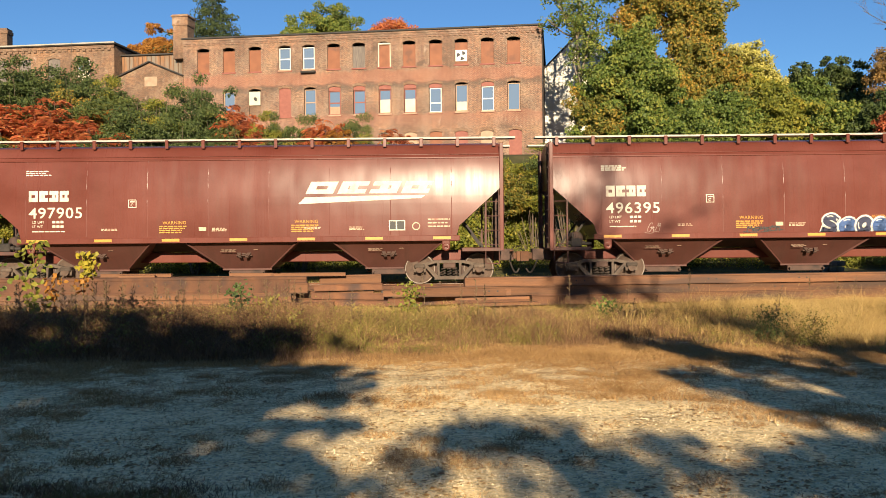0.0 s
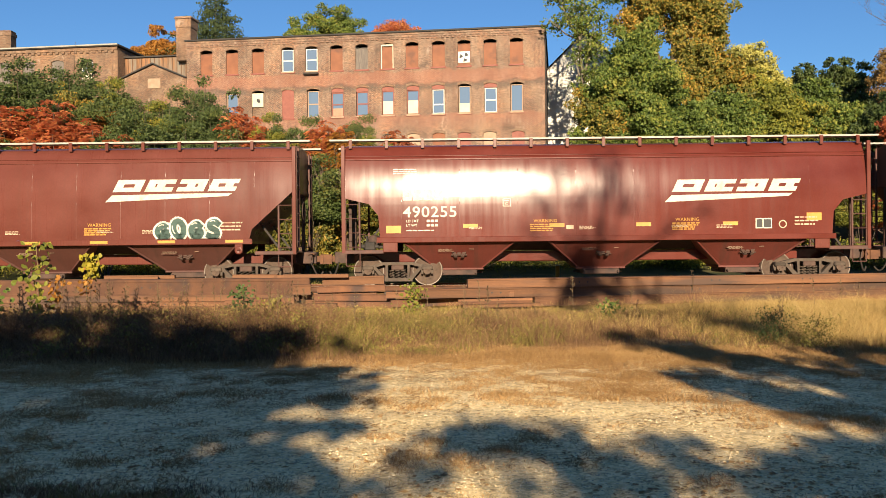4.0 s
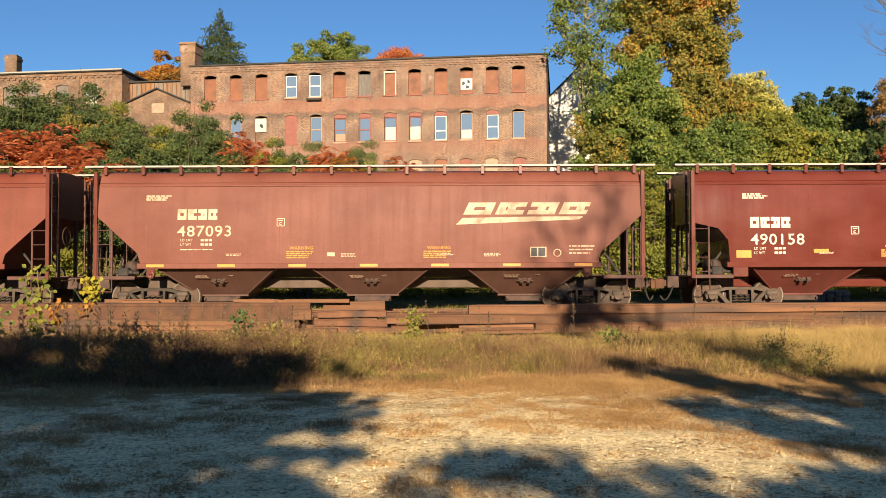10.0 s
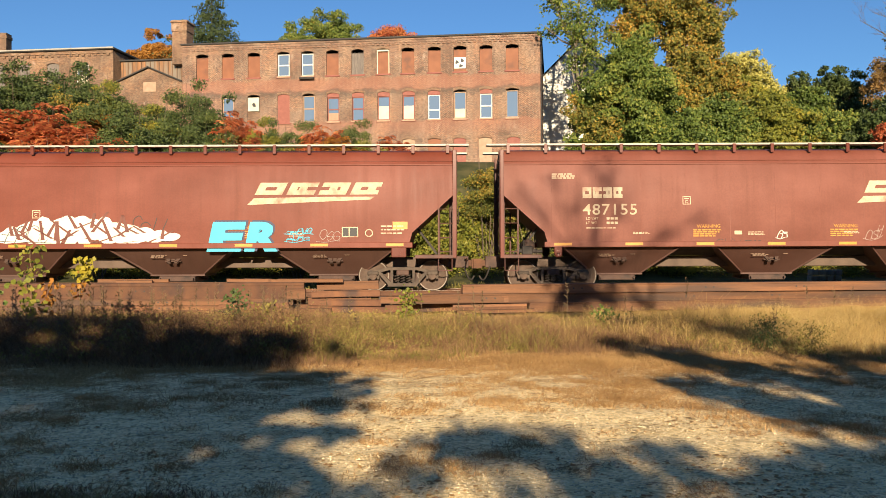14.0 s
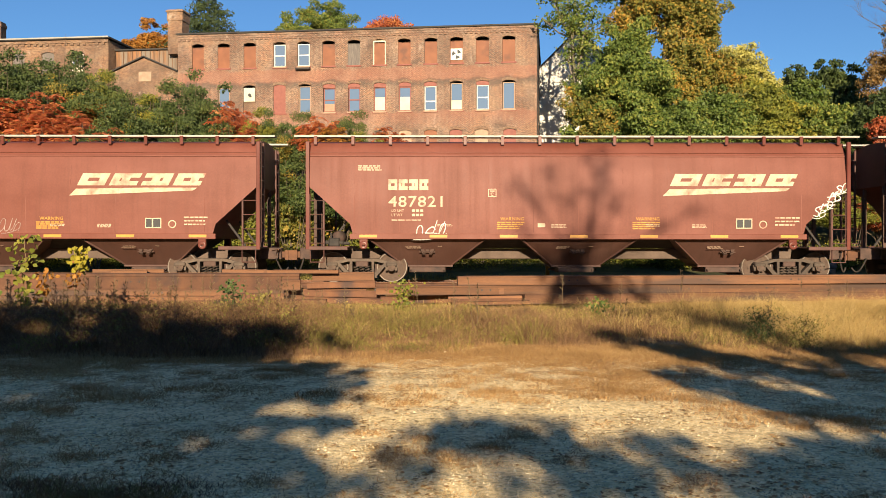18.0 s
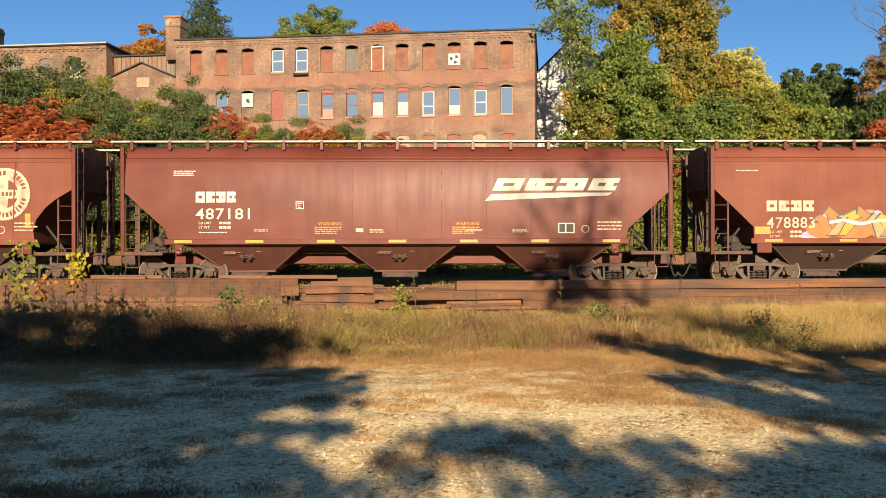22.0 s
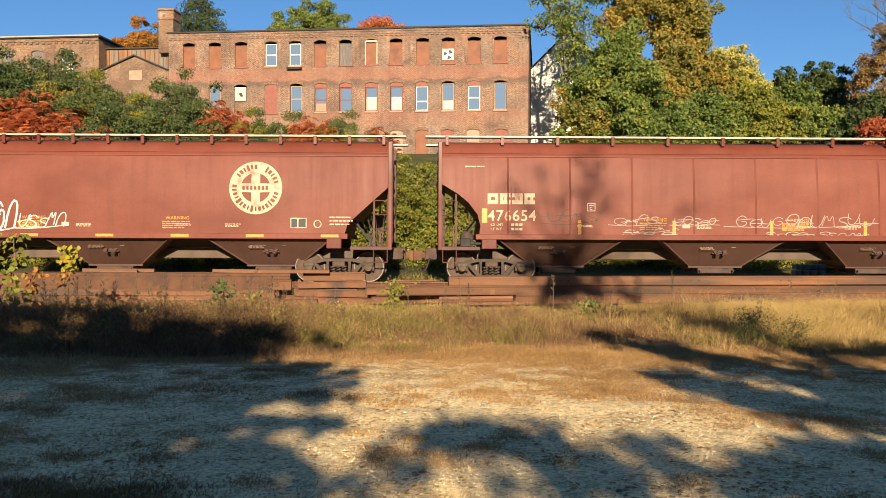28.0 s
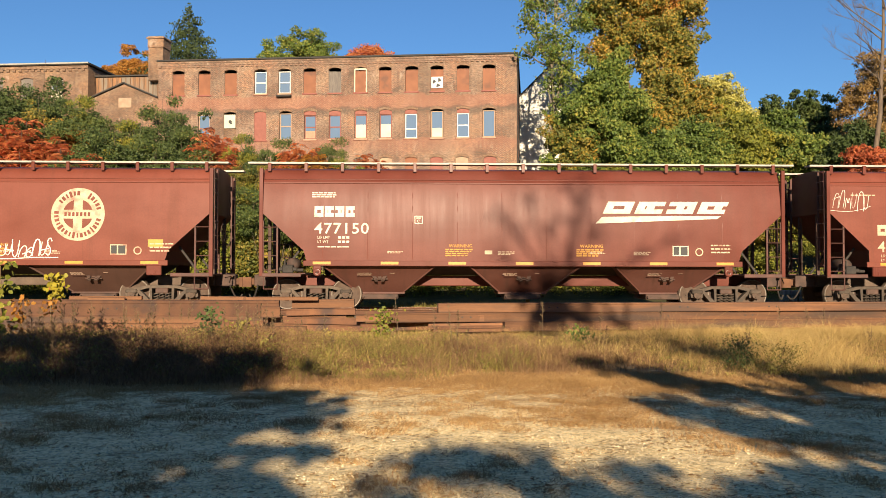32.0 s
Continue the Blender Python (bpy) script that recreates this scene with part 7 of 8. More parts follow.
shade("leafy shade tree over the yard", -4.0, [(-2.4, 10.3, 0.9, 0.9), (-3.8, 10.2, 1.2, 0.9), (-5.8, 10.0, 1.3, 0.9), (-1.75, 9.4, 0.6, 0.6), (-2.6, 8.9, 0.8, 0.7), (-3.9, 8.6, 0.9, 0.8), (-5.2, 8.2, 1.1, 0.9), (-2.3, 7.3, 0.45, 0.4), (-3.2, 7.1, 0.7, 0.6), (-4.2, 6.7, 0.9, 0.7), (-1.9, 6.2, 0.35, 0.3), (-2.9, 5.8, 0.7, 0.45), (-1.4, 5.5, 0.25, 0.2)] + [(-2.9, 8.1, 0.6, 0.45), (-1.15, 7.6, 0.3, 0.25), (-3.6, 5.6, 0.6, 0.5), (-2.0, 7.65, 0.45, 0.22), (-2.5, 7.3, 0.5, 0.3), (-1.4, 6.4, 0.45, 0.3), (-2.7, 6.2, 0.6, 0.3), (-1.65, 8.9, 0.5, 0.3), (-2.2, 5.7, 0.6, 0.3), (-1.2, 5.8, 0.4, 0.25), (-1.65, 10.6, 0.5, 0.5), (-2.0, 7.2, 0.3, 0.25), (-2.3, 6.6, 0.35, 0.25), (-2.7, 7.7, 0.4, 0.3)], 62, 50000, 0.19, 0.2,
      gaps=((-1.55, 8.2, 0.16, 0.22), (-1.35, 7.2, 0.36, 0.22), (-0.65, 6.6, 0.36, 0.6), (-1.92, 6.78, 0.13, 0.17), (-2.7, 6.5, 0.10, 0.15), (-4.3, 8.9, 0.26, 0.16), (-3.8, 8.6, 0.14, 0.12), (-2.75, 8.35, 0.10, 0.16), (-2.0, 6.0, 0.10, 0.12), (-3.3, 9.4, 0.16, 0.12), (-2.5, 6.05, 0.12, 0.12), (-1.55, 6.15, 0.12, 0.14), (-1.0, 5.75, 0.14, 0.14), (-1.75, 7.7, 0.1, 0.1)))
shade("small shade tree over the yard", 1.0, [(0.45, 7.25, 0.5, 0.3), (0.8, 6.7, 0.5, 0.32), (0.1, 7.0, 0.3, 0.2), (1.1, 6.15, 0.42, 0.3), (1.3, 5.6, 0.4, 0.25), (2.0, 5.95, 0.2, 0.14), (2.1, 5.45, 0.3, 0.18), (1.75, 6.85, 0.16, 0.1), (2.5, 6.4, 0.2, 0.13), (2.4, 5.85, 0.16, 0.1), (0.3, 7.35, 0.35, 0.15), (-0.2, 6.3, 0.18, 0.25), (0.8, 5.7, 0.3, 0.2), (-0.5, 5.6, 0.2, 0.2)], 63, 2500, 0.14, 0.1)
shade("spreading shade tree at the yard's edge", 6.0, [(2.9, 14.3, 0.35, 0.35), (3.2, 13.2, 0.4, 0.4), (3.5, 12.2, 0.45, 0.4), (3.8, 11.2, 0.5, 0.45), (4.2, 10.3, 0.5, 0.45), (4.6, 9.4, 0.5, 0.5), (5.1, 10.4, 0.5, 0.7), (5.3, 9.2, 0.5, 0.6), (2.8, 10.4, 0.2, 0.2), (3.0, 9.6, 0.3, 0.25), (3.2, 8.8, 0.35, 0.3), (3.5, 7.9, 0.35, 0.2), (4.4, 8.2, 0.5, 0.35), (5.6, 12.5, 0.5, 0.35), (6.6, 12.8, 0.6, 0.5), (4.2, 9.0, 0.5, 0.4), (3.9, 8.3, 0.4, 0.3), (2.7, 5.7, 0.35, 0.25), (3.1, 5.9, 0.6, 0.3), (3.8, 6.0, 0.6, 0.3), (3.3, 6.5, 0.35, 0.25), (3.0, 5.5, 0.7, 0.3), (4.3, 7.6, 0.4, 0.3), (3.5, 18.0, 0.3, 0.5), (3.0, 21.4, 0.35, 0.8), (3.4, 24.2, 0.9, 1.4), (3.7, 27.0, 0.9, 1.4), (3.7, 29.8, 0.8, 1.4), (4.9, 15.6, 0.5, 0.5)], 64, 18500, 0.18, 0.2)
shade("tall thin tree at the yard's edge", 5.4, [(4.3, 38.0, 0.6, 2.2), (4.9, 36.0, 0.45, 1.5), (4.5, 40.5, 0.6, 1.6), (3.6, 36.5, 0.4, 1.0), (7.4, 35.4, 0.3, 0.9), (6.4, 33.6, 0.3, 0.6), (4.2, 33.0, 0.4, 1.2), (2.2, 33.5, 0.3, 1.2), (2.5, 36.0, 0.35, 1.5), (2.0, 38.0, 0.3, 1.2), (2.8, 39.5, 0.3, 1.0), (3.6, 31.5, 0.5, 1.0)], 65, 850, 0.15, 0.13, -14.0)


# unseen trees added to close both sides and the back against sky fill
for i, (x, y, h) in enumerate(((-20, -3, 13), (-22, -12, 14), (-19.5, -20, 12), (-24, 5, 12), (20.5, -4, 13), (22, -13, 14), (19.5, -21, 12), (25, 6, 12), (-15, -46, 10), (-6, -49, 10.5), (3, -47, 10), (12, -50, 11), (20, -45, 10))):
    crown_tree("tree", "unseen leafy tree added to hold back sky light", x, y, ground_z(x, y), [(0, 0, h * 0.85, 2.6, 1.6), (-1.8, 0.8, h * 0.66, 2.8, 1.9), (1.9, -0.8, h * 0.62, 2.8, 1.9), (0.3, 1.8, h * 0.45, 3.0, 2.0), (-0.6, -1.9, h * 0.42, 3.0, 2.0), (1.6, 1.2, h * 0.25, 2.6, 1.6)], 140 + i, LEAF["mixed" if i % 3 else "green"], 3000, 0.62, 0.28)


# ---- grasses ----
def blades(n, xy, hgt, width, seed, bend=0.35, base=0.0):
    """Upright tapering blades, each two quads in one island."""
    r = np.random.RandomState(seed)
    x, y = xy
    z = np.array([ground_z(a, b) for a, b in zip(x, y)]) + base
    h = hgt * (0.2 + 1.15 * r.rand(n) ** 1.3)
    a = r.uniform(0, 2 * np.pi, n)
    w = width * r.uniform(0.6, 1.3, n)
    dx, dy = np.cos(a) * w, np.sin(a) * w
    b = r.uniform(0, 2 * np.pi, n)
    lx, ly = np.cos(b) * h * bend * r.rand(n), np.sin(b) * h * bend * r.rand(n)
    v = np.stack([np.c_[x - dx, y - dy, z], np.c_[x + dx, y + dy, z], np.c_[x - dx * 0.7 + lx * 0.35, y - dy * 0.7 + ly * 0.35, z + h * 0.55], np.c_[x + dx * 0.7 + lx * 0.35, y + dy * 0.7 + ly * 0.35, z + h * 0.55],
                  np.c_[x - dx * 0.15 + lx, y - dy * 0.15 + ly, z + h], np.c_[x + dx * 0.15 + lx, y + dy * 0.15 + ly, z + h]], 1).reshape(-1, 3)
    k = np.arange(n)[:, None] * 6
    f = np.concatenate([k + (0, 1, 3, 2), k + (2, 3, 5, 4)], 1).reshape(-1, 4)
    return v, f


STRAW = leaf_mat("straw", [(0.0, (0.220, 0.140, 0.050)), (0.6, (0.460, 0.310, 0.110)), (1.0, (0.640, 0.490, 0.200))], 0.7, 0.2)
WEED = leaf_mat("green weeds", [(0.0, (0.085, 0.080, 0.018)), (0.6, (0.240, 0.200, 0.048)), (1.0, (0.460, 0.350, 0.100))], 0.7, 0.2)
BROWNW = leaf_mat("dead brown weeds", [(0.0, (0.074, 0.040, 0.022)), (0.6, (0.220, 0.122, 0.060)), (1.0, (0.420, 0.265, 0.130))], 0.8, 0.15)


THATCH = leaf_mat("orange-brown dead grass", [(0.0, (0.17, 0.090, 0.035)), (0.6, (0.40, 0.235, 0.090)), (1.0, (0.64, 0.440, 0.195))], 0.75, 0.15)


def grass():
    r = np.random.RandomState(9)

    def tufts(n, per, y0, y1, radius, keep, power=1.0):
        """Blades gathered in tufts; keep(x, y) gives the chance that a tuft stands there."""
        m = n // per * 4
        y = y0 + (y1 - y0) * r.rand(m) ** power
        x = r.uniform(-1, 1, m) * (y * 0.58 + 0.6)
        ok = np.array([r.rand() < keep(a, b) for a, b in zip(x, y)])
        x, y = x[ok][:n // per], y[ok][:n // per]
        x, y = np.repeat(x, per), np.repeat(y, per)
        return x + r.normal(size=len(x)) * radius, y + r.normal(size=len(x)) * radius

    def stuff(name, label, xy, hgt, width, seed, mat, bend=0.35):
        x, y = xy
        h = hgt(x, y) if callable(hgt) else np.full(len(x), hgt)
        v, f = blades(len(x), xy, h, width, seed, bend)
        tagged(new(name, fast_mesh(name, v, f, mat)), label, "grass", kind="stuff")

    def patch(x, y, s, k):
        return 0.5 + 0.5 * noise.noise((x * s, y * s, k))

    rise = lambda x, y: np.array([0.22 + 0.78 * smooth01(12.2, 16.8 if a > -0.5 else 15.6, b + (1.0 if a < -1.2 else 0.0) + 0.5 * math.sin(a * 1.3)) for a, b in zip(x, y)])
    low = lambda x, y: np.clip(1.0 - 0.042 * y, 0.16, 0.6) * rise(x, y) * 1.1 * np.array([0.05 + 0.85 * patch(a, b, 0.9, 21) + 1.3 * patch(a, b, 2.7, 23) ** 2 for a, b in zip(x, y)])
    edge = lambda x, y: smooth01(12.3, 13.6 + 1.2 * smooth01(-0.5, 1.0, x), y + (1.6 if x < -1.2 else 0.0) - 0.5 * math.sin(x * 0.8) - 0.35 * math.sin(x * 2.3))
    near_x = lambda x, y, c, w: math.exp(-((x - c * y / 18.0) / w) ** 2)
    stuff("dry_grass", "tall dry straw-coloured grass along the yard's edge", tufts(140000, 22, 12.6, 22.0, 0.12, lambda x, y: edge(x, y) * (0.16 + 0.84 * smooth01(0.40, 0.62, patch(x, y, 0.55, 1))) * smooth01(12.4, 16.5, y + max(0.0, x) * 0.5) * (0.18 + 0.82 * smooth01(0.22, 0.36, x / y) if x > -2 else 0.22)), lambda x, y: low(x, y) * np.where(x > 3.0, 1.3, 0.95), 0.0030, 1, STRAW, 1.5)
    stuff("green_weeds", "green weeds among the dry grass", tufts(56000, 16, 12.6, 21.5, 0.14, lambda x, y: edge(x, y) * (smooth01(0.50, 0.70, patch(x, y, 0.6, 5)) * 0.5 + 0.9 * near_x(x, y, -1.4, 1.7) * smooth01(0.35, 0.6, patch(x, y, 0.9, 6)))), lambda x, y: low(x, y) * 0.8, 0.005, 2, WEED, 1.5)
    stuff("brown_weeds", "brown dead weeds", tufts(135000, 26, 11.8, 20, 0.13, lambda x, y: edge(x, y) * (0.2 + 0.8 * smooth01(0.4, 0.65, patch(x, y, 0.45, 9)) + (0.6 if x < -2 else 0) + 1.6 * near_x(x, y, 2.0, 2.4))), lambda x, y: low(x, y) * np.where(x < -2, 1.1, 0.75), 0.0040, 3, BROWNW, 1.6)
    stuff("verge_grass", "low brown and green grass at the yard's near edge", tufts(7000, 12, 4.9, 6.1, 0.05, lambda x, y: (smooth01(-1.2, -2.0, x) if x < -1.2 else 0.0) * smooth01(6.0, 5.75, y + 0.25 * patch(x, y, 1.3, 51)) * smooth01(0.45, 0.6, patch(x, y, 2.5, 52))), 0.06, 0.0022, 7, WEED, 1.6)
    stuff("verge_weeds", "trampled brown weeds at the yard's near edge", tufts(15000, 14, 4.9, 6.1, 0.05, lambda x, y: (smooth01(-1.2, -2.0, x) if x < -1.2 else 0.0) * smooth01(6.0, 5.75, y + 0.25 * patch(x, y, 1.3, 51)) * smooth01(0.3, 0.5, patch(x, y, 2.5, 52))), 0.045, 0.0022, 7, BROWNW, 2.2)
    stuff("short_grass", "short trampled dead grass in the gravel", tufts(170000, 10, 5.2, 13.4, 0.075, lambda x, y: smooth01(0.5, 0.6, 0.42 * patch(x, y, 0.7, 13) + 0.58 * patch(x, y, 3.8, 14) + (0.02 if x > 0 else 0.0) + 0.13 * smooth01(9.6, 12.8, y + 0.15 * abs(x)) + 0.12 * math.exp(-((x - 1.9) / 1.5) ** 2 - ((y - 11.2) / 1.4) ** 2) - 0.080)), lambda x, y: 0.014 + 0.055 * np.array([patch(a, b, 1.9, 41) for a, b in zip(x, y)]) ** 2, 0.003, 4, THATCH, 3.2)
    stuff("mat_grass", "flattened brown grass in the gravel", tufts(110000, 12, 7.5, 13.8, 0.12, lambda x, y: smooth01(0.5, 0.62, 0.55 * patch(x, y, 0.6, 17) + 0.45 * patch(x, y, 2.2, 18) + 0.17 * smooth01(9.6, 12.8, y + 0.15 * abs(x)) + 0.12 * math.exp(-((x - 1.9) / 1.5) ** 2 - ((y - 11.2) / 1.4) ** 2) - 0.095)), lambda x, y: 0.02 + 0.10 * np.array([patch(a, b, 1.7, 43) for a, b in zip(x, y)]) ** 3, 0.003, 5, THATCH, 2.2)
    for name, label, mat, n, keep in (("leafy_weeds", "low leafy green and yellow weeds along the yard's edge", WEED, 34000, lambda x, y: edge(x, y) * smooth01(0.4, 0.62, patch(x, y, 0.8, 31))), ("dead_weeds", "tangled dead brown weeds along the yard's edge", BROWNW, 80000, lambda x, y: edge(x, y) * (0.3 + (0.7 if x < -1.5 else 0.5 * smooth01(0.5, 0.7, patch(x, y, 0.7, 37)))))):
        x, y = tufts(1300, 1, 12.2, 20.5, 0.1, keep)
        hh = low(x, y) * np.where(x < -2, 1.35, 1.0)
        cs = np.c_[x, y, np.array([ground_z(a, b) for a, b in zip(x, y)]) + 0.45 * hh]
        rs = np.c_[0.10 + 0.25 * hh, 0.10 + 0.25 * hh, 0.5 * hh]
        v, f = leaf_cloud(cs, rs, n, 0.042 if mat is WEED else 0.032, 71)
        tagged(new(name, fast_mesh(name, v, f, mat)), label, "weeds", kind="stuff")
    x, y = r.uniform(-20, 20, 26000), 29.1 + 4.3 * r.rand(26000) ** 1.6
    stuff("bank_grass", "rough green grass behind the track", (x, y), 0.26, 0.012, 6, WEED, 0.9)
    x, y = r.uniform(-25, 25, 700), 42.0 + 1.6 * r.rand(700)
    hh = r.uniform(0.5, 1.3, 700)
    v, f = leaf_cloud(np.c_[x, y, np.array([ground_z(a, b) for a, b in zip(x, y)]) + 0.5 * hh], np.c_[0.35 * hh, 0.3 * hh, 0.55 * hh], 42000, 0.10, 72)
    tagged(new("bank_weeds", fast_mesh("bank_weeds", v, f, LEAF["yellowgreen"])), "yellow-green weeds along the far side of the track", "weeds", kind="stuff")


grass()


def stones():
    """Loose stones on the yard, thicker near by."""
    r = np.random.RandomState(4)
    n = 70000
    y = 4.9 + 8.6 * r.rand(n) ** 1.35
    x = r.uniform(-1, 1, n) * (y * 0.58 + 0.5)
    z = np.array([ground_z(a, b) for a, b in zip(x, y)])
    s = 0.0035 + 0.010 * r.rand(n) ** 5
    base = np.array([(1, 0, 0), (0, 1, 0), (-1, 0, 0), (0, -1, 0), (0.1, 0.1, 0.8), (0, 0, -0.5)], float)
    v = base[None] * s[:, None, None] * r.uniform(0.6, 1.4, (n, 6, 1)) + np.c_[x, y, z][:, None]
    k = np.arange(n)[:, None] * 6
    f = np.concatenate([k + t for t in ((0, 1, 4), (1, 2, 4), (2, 3, 4), (3, 0, 4), (1, 0, 5), (2, 1, 5), (3, 2, 5), (0, 3, 5))], 1).reshape(-1, 3)
    m = surface("loose stones", (0.36, 0.285, 0.165), (0.66, 0.53, 0.33), 6, 0.85, 0.2, island=0.35)
    tagged(new("loose_stones", fast_mesh("loose_stones", v.reshape(-1, 3), f, m)), "loose pale crushed stones on the yard", "stones", kind="stuff")


stones()


def litter():
    """Fallen leaves and scraps of dead stalk over the yard."""
    r = np.random.RandomState(14)
    n = 15000
    y = 4.8 + 8.7 * r.rand(n) ** 1.1
    x = r.uniform(-1, 1, n) * (y * 0.58 + 0.5)
    ok = np.array([r.rand() < 0.03 + 0.85 * smooth01(0.50, 0.66, 0.5 + 0.5 * noise.noise((a * 1.1, b * 1.5, 61)) + 0.25 * noise.noise((a * 4.0, b * 5.0, 62))) for a, b in zip(x, y)])
    x, y = x[ok], y[ok]
    n = len(x)
    z = np.array([ground_z(a, b) for a, b in zip(x, y)]) + 0.006
    a = r.uniform(0, 6.3, n)
    l, w = 0.012 + 0.026 * r.rand(n) ** 2, 0.006 + 0.012 * r.rand(n)
    c, s = np.cos(a), np.sin(a)
    up = 0.012 * r.rand(n)
    v = np.stack([np.c_[x - c * l, y - s * l, z], np.c_[x - s * w, y + c * w, z + up], np.c_[x + c * l, y + s * l, z + 0.3 * up], np.c_[x + s * w, y - c * w, z]], 1).reshape(-1, 3)
    tagged(new("leaf_litter", fast_mesh("leaf_litter", v, np.arange(4 * n).reshape(-1, 4), THATCH)), "fallen brown leaves and scraps on the gravel", "leaf litter", kind="stuff")


litter()


# ---- weeds that stand out singly ----
def sapling(x, y, h, seed, mat, label, n=34, size=0.15, spread=0.16, low=0):
    r = random.Random(seed)
    t = thing("sapling", pose(x, y, ground_z(x, y)), label, "plant")
    g = Geo()
    p = Vector((0, 0, 0))
    nodes = []
    for k in range(8):
        q = Vector((r.uniform(-0.06, 0.06), r.uniform(-0.06, 0.06), h * (k + 1) / 8))
        nodes.append(q)
    part("stem", g.tube([p] + nodes, 0.013, 0.008), STEM, t)
    vs = []
    for k in range(n):
        c = r.choice(nodes[low:]) + Vector((r.gauss(0, spread), r.gauss(0, spread), r.gauss(0, 0.05)))
        a = Vector((r.gauss(0, 1), r.gauss(0, 1), r.gauss(-0.5, 0.5))).normalized() * size * r.uniform(0.6, 1.2)
        b = a.cross(Vector((r.gauss(0, 1), -1, r.gauss(0.6, 0.5)))).normalized() * size * 0.46
        u = a.cross(b).normalized() * size * 0.12
        vs += [c - a * 0.5, c - a * 0.2 + b * 0.8 + u, c + a * 0.15 + b + u, c + a * 0.65, c + a * 0.15 - b + u, c - a * 0.2 - b * 0.8 + u]
    part("leaves", fast_mesh("leaves", [tuple(v) for v in vs], np.arange(6 * n).reshape(-1, 6), mat), None, t).name = "foliage"


sapling(-8.0, 17, 1.62, 1, LEAF["yellowgreen"], "young sapling with yellow and green leaves", 120, 0.115, 0.14)
sapling(-7.75, 17.3, 0.95, 2, LEAF["orange"], "young sapling with orange and yellow leaves", 60, 0.115, 0.11)
sapling(-7.0, 17.0, 1.40, 3, LEAF["yellow"], "thin sapling topped with bright yellow leaves", 90, 0.11, 0.085, 5)
sapling(-7.05, 17.05, 1.05, 10, LEAF["orange"], "thin sapling with a few orange leaves", 28, 0.11, 0.07, 5)
sapling(-8.7, 16.6, 1.2, 4, LEAF["green"], "young sapling with dark leaves", 110, 0.11, 0.14)
sapling(-4.4, 18.5, 0.72, 5, LEAF["dark"], "small dark green leafy weed", 190, 0.075, 0.14)
sapling(-3.7, 18.3, 0.50, 11, WEED, "small yellow-green leafy weed", 150, 0.075, 0.12)
sapling(-0.75, 18.0, 0.72, 6, LEAF["yellowgreen"], "small yellow-green leafy weed", 240, 0.065, 0.13)
sapling(3.1, 17.0, 0.45, 7, LEAF["green"], "small green leafy weed", 160, 0.055, 0.14)
sapling(4.9, 13.4, 0.46, 8, LEAF["olive"], "dark bushy weed at the gravel's edge", 1100, 0.022, 0.14)
sapling(5.25, 12.7, 0.42, 9, WEED, "bushy weed at the gravel's edge", 1000, 0.022, 0.15)


def stalks():
    """Dead seed stalks standing over the weeds."""
    r = random.Random(12)
    me = []
    for k in range(4):
        g = Geo().rod((0, 0, 0), (r.uniform(-0.06, 0.06), 0, 1.0), 0.006, 4, 0.003, False)
        for j in range(16):
            z = r.uniform(0.45, 1.0)
            a = r.uniform(0, 6.3)
            l = 0.06 * (1.3 - z)
            g.rod((0, 0, z), (l * math.cos(a) * 1.6, l * math.sin(a) * 1.6, z + l * 1.5), 0.004, 3, 0.008, False)
        me.append(g.mesh("stalk", STEM))
    for k in range(90):
        y = r.uniform(13.5, 20)
        x = r.uniform(-0.56, 0.56) * y if k % 3 == 0 else r.uniform(-0.5, -0.14) * y
        ob = new("dead_stalk", me[k % 4])
        h = r.uniform(0.5, 1.0)
        ob.matrix_world = pose(x, y, ground_z(x, y), r.uniform(-8, 8), r.uniform(-8, 8), r.uniform(0, 360)) @ Matrix.Diagonal((1, 1, h, 1))
        tagged(ob, "thin dead brown seed stalk in the grass", "weed", "dead stalks")


stalks()


# ---- the pile of old rails beside the track ----
def girder(w, h):
    """An old rolled beam: broad flat flanks, a narrow lip at the foot and a rounded head."""
    a = [(w * 0.54, 0.0), (w * 0.54, h * 0.05), (w * 0.47, h * 0.09), (w * 0.47, h * 0.80), (w * 0.52, h * 0.84), (w * 0.52, h * 0.96), (w * 0.44, h)]
    return a + [(-p, q) for p, q in reversed(a)]


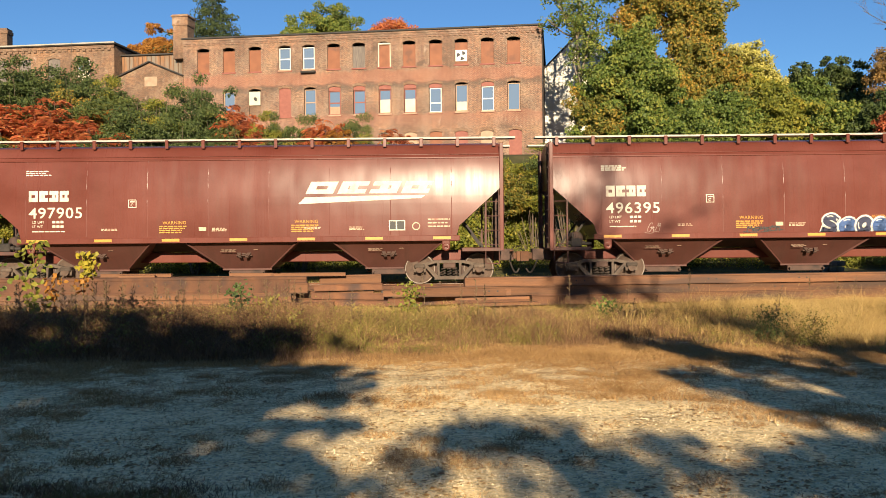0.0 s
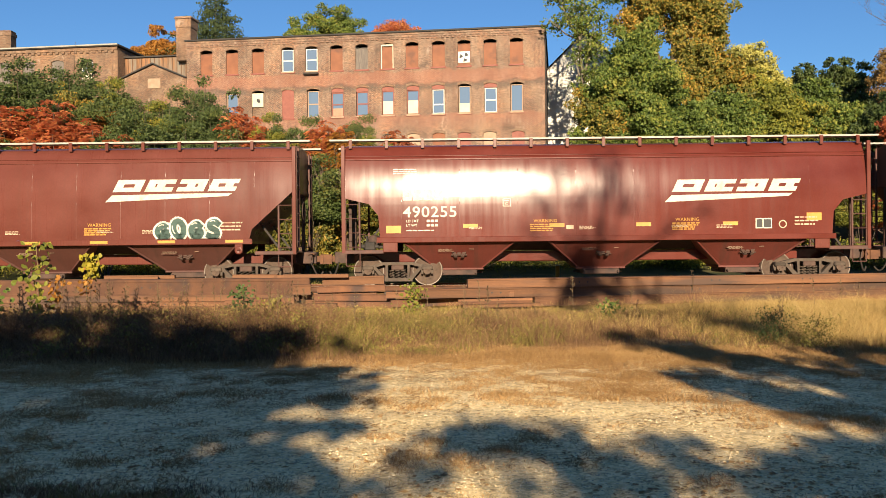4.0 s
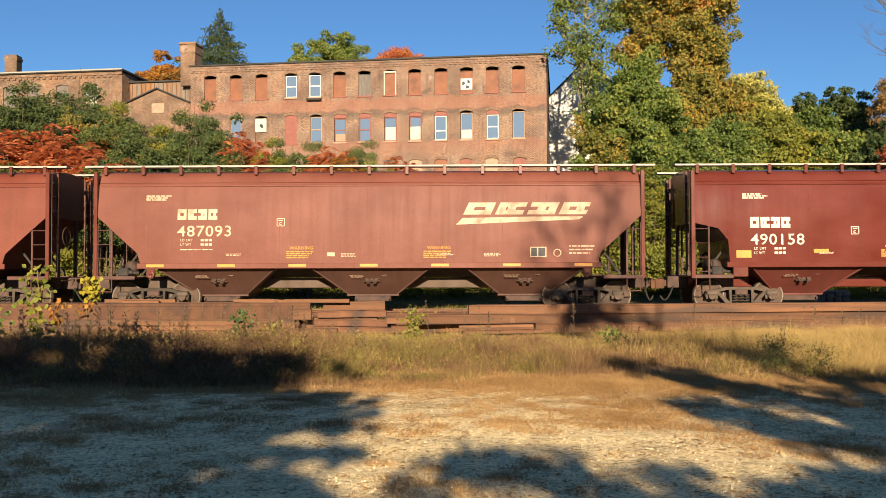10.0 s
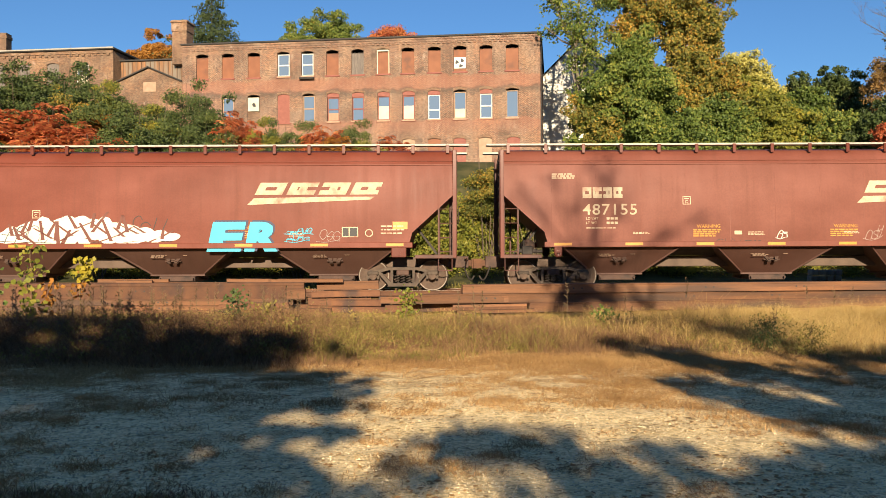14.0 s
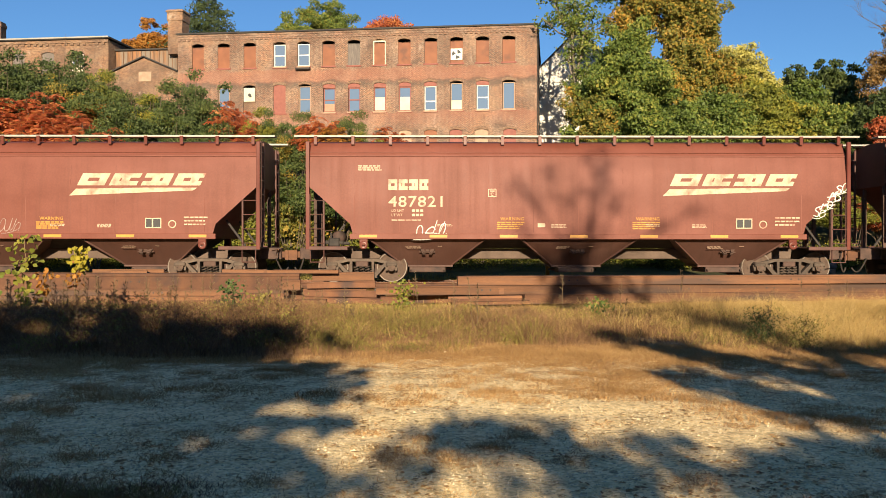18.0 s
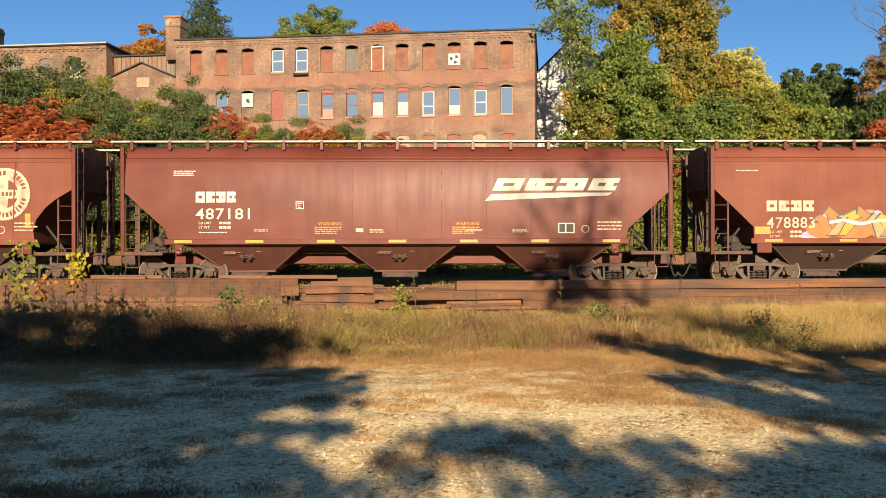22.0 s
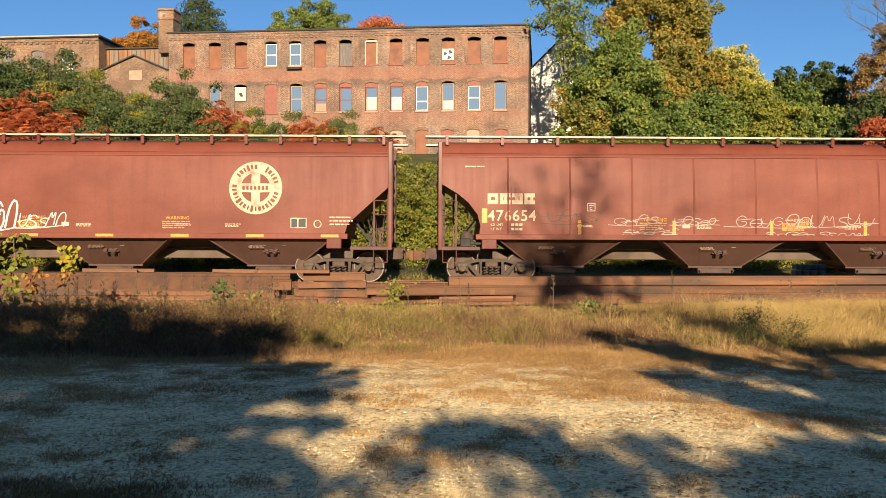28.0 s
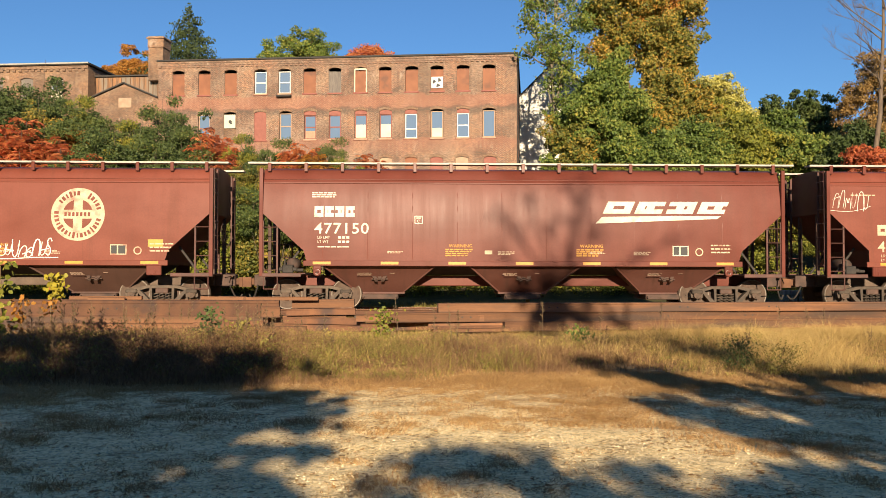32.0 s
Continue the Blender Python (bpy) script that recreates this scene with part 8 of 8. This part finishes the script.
def pile():
    r = random.Random(3)
    spec = []
    # x0, x1, y at x0, bottom z, turn in degrees, section width and height
    for k, (x0, z, h) in enumerate(((1.9, 0.02, 0.25), (-0.6, 0.27, 0.23), (0.25, 0.50, 0.23))):
        for j in range(3 if k < 2 else 2):
            spec.append((x0 + 0.3 * j, 13.6 + 0.2 * j, 21.8 + 0.17 * x0 + 0.06 * k + 0.26 * j, z, 9.8 + (0.0, 0.5, -0.3)[k], 0.2, h))
    # long pieces: two thin courses, then one deep beam
    for k, (z, h) in enumerate(((-0.02, 0.11), (0.09, 0.12), (0.21, 0.16), (0.37, 0.41))):
        for j in range(3 if k else 4):
            spec.append((-16.0 + r.uniform(-1, 0.3), -3.75 + (0.0, -0.4, -0.25, 0.05)[k] - 0.35 * j, 22.3 + 0.24 * j + 0.05 * k, z, 0.2 * j, 0.19, h))
    # short pieces in the middle, and odd ends
    for x0, x1, y, z, t, h in ((-3.5, -1.5, 22.3, 0.03, 1.5, 0.16), (-3.7, -1.4, 22.6, 0.05, -2, 0.16), (-3.45, -1.6, 22.4, 0.20, 1.0, 0.17), (-3.9, -1.9, 22.7, 0.22, 2, 0.16), (-3.4, -1.65, 22.6, 0.39, 0.6, 0.16), (-3.3, -1.7, 22.9, 0.56, -1, 0.22), (-3.95, -3.5, 22.15, 0.37, 3, 0.26),
                               (-1.6, 1.6, 22.1, 0.26, 1.0, 0.16), (-1.5, 2.6, 22.3, 0.02, 2.5, 0.20), (0.2, 2.0, 21.5, 0.19, -1.0, 0.06), (0.3, 2.2, 21.6, 0.03, 0.5, 0.08), (-4.6, -2.8, 21.9, 0.0, -3, 0.15), (-6.5, -3.4, 21.7, -0.02, 2, 0.15), (-5.6, -3.9, 21.95, 0.13, 5, 0.13), (-4.9, -4.2, 21.6, 0.15, 8, 0.16)):
        spec.append((x0, x1, y, z, t, 0.16, h))
    for k in range(8):
        x = r.uniform(-9.5, 1.5)
        spec.append((x, x + r.uniform(0.7, 2.2), 22.5 + r.uniform(0, 0.6), 0.78 if x < -4 else 0.28, r.uniform(-5, 5), 0.12, r.choice((0.05, 0.06, 0.09))))
    hole = Geo().rod((0, -0.004, 0), (0, 0.004, 0), 0.022, 8).mesh("bolt_hole", BLACKP)
    for x0, x1, y, z, turn, w, h in spec:
        l = x1 - x0
        beam = thing("old_rail", pose(x0 + r.uniform(-0.25, 0.25) * (l > 6), y, z, r.uniform(-3, 3), r.uniform(-0.12, 0.12) if l > 6 else r.uniform(-1.2, 1.2), turn + r.uniform(-0.4, 0.4)), "long rusty scrap rail lying in a stack", "rail", "stack of old rails")
        part("beam", Geo().prism(girder(w, h), 0, 0, l), RUST2 if r.random() < 0.7 else RUST, beam)
        if l > 6:
            for k in range(3):
                u = l * (0.12 + 0.3 * k + r.uniform(-0.1, 0.1))
                for q in range(2):
                    part("bolt_hole", hole, None, beam, at=pose(u + 0.22 * q, -w * 0.47, h * 0.5))
    # pieces of sleeper between the layers
    for k in range(10):
        x = -10 + 2.3 * k
        ob = new("wooden_bearer", Geo().box(-0.1, 0.1, -0.7, 0.7, 0, 0.12, 0.02).mesh("wooden_bearer", SLEEPER))
        ob.matrix_world = pose(x, 22.9 + (0.17 * x if x > 0 else 0), -0.06, 0, 0, r.uniform(-6, 6))
        tagged(ob, "short weathered timber under the old rails", "timber", "bearers under the rails")


RUST2 = surface("orange rust", (0.095, 0.042, 0.021), (0.220, 0.098, 0.042), 1.4, 0.85, 0.5, fine=45, stain=(0.075, 0.042, 0.028), stain_at=(0.48, 0.66), stretch=(0.3, 2, 4), vary=0.3)
pile()

# small things beyond the track
post = thing("marker_post", pose(3.78, 31.0, 0.2), "short bright yellow marker post behind the track", "post")
part("post", Geo().box(-0.07, 0.07, -0.03, 0.03, 0, 0.62, 0.01), YELLOWP, post)
part("cap", Geo().box(-0.08, 0.08, -0.04, 0.04, 0.62, 0.66, 0.01), WHITEP, post)
pallet = thing("block_stack", pose(14.2, 33.0, ground_z(14.2, 33) - 0.02), "low stack of pale blocks on dark timber behind the track", "blocks")
part("timber", Geo().box(-2.2, 1.6, -0.3, 0.3, 0, 0.30, 0.02), DARK, pallet)
blk = Geo().box(-0.12, 0.12, -0.2, 0.2, 0, 0.2, 0.02).mesh("block", GALV)
for k in range(4):
    part("block", blk, None, pallet, at=pose(-0.45 + 0.3 * k, 0, 0.3 + 0.001 * k))
    part("block", blk, None, pallet, at=pose(-0.42 + 0.3 * k, 0, 0.52))


# ---- what moves: the train rolls to the left, its wheels turn ----
def rolled(t):
    return 10.042 * t + 0.16590 * t * t / 32


def motions():
    marks = [i * 2.0 for i in range(17)]
    for car, x in CARS:
        walk(car, [(t, pose(x - rolled(t), TRACK_Y, RAIL_Z)) for t in marks])
    steps = [i / 30 for i in range(961)]
    for w in SPINNING:
        p = w.matrix_basis.translation.copy()
        walk(w, [(t, pose(p.x, p.y, p.z, 0, -math.degrees(rolled(t) / 0.4572), 0)) for t in steps])


motions()
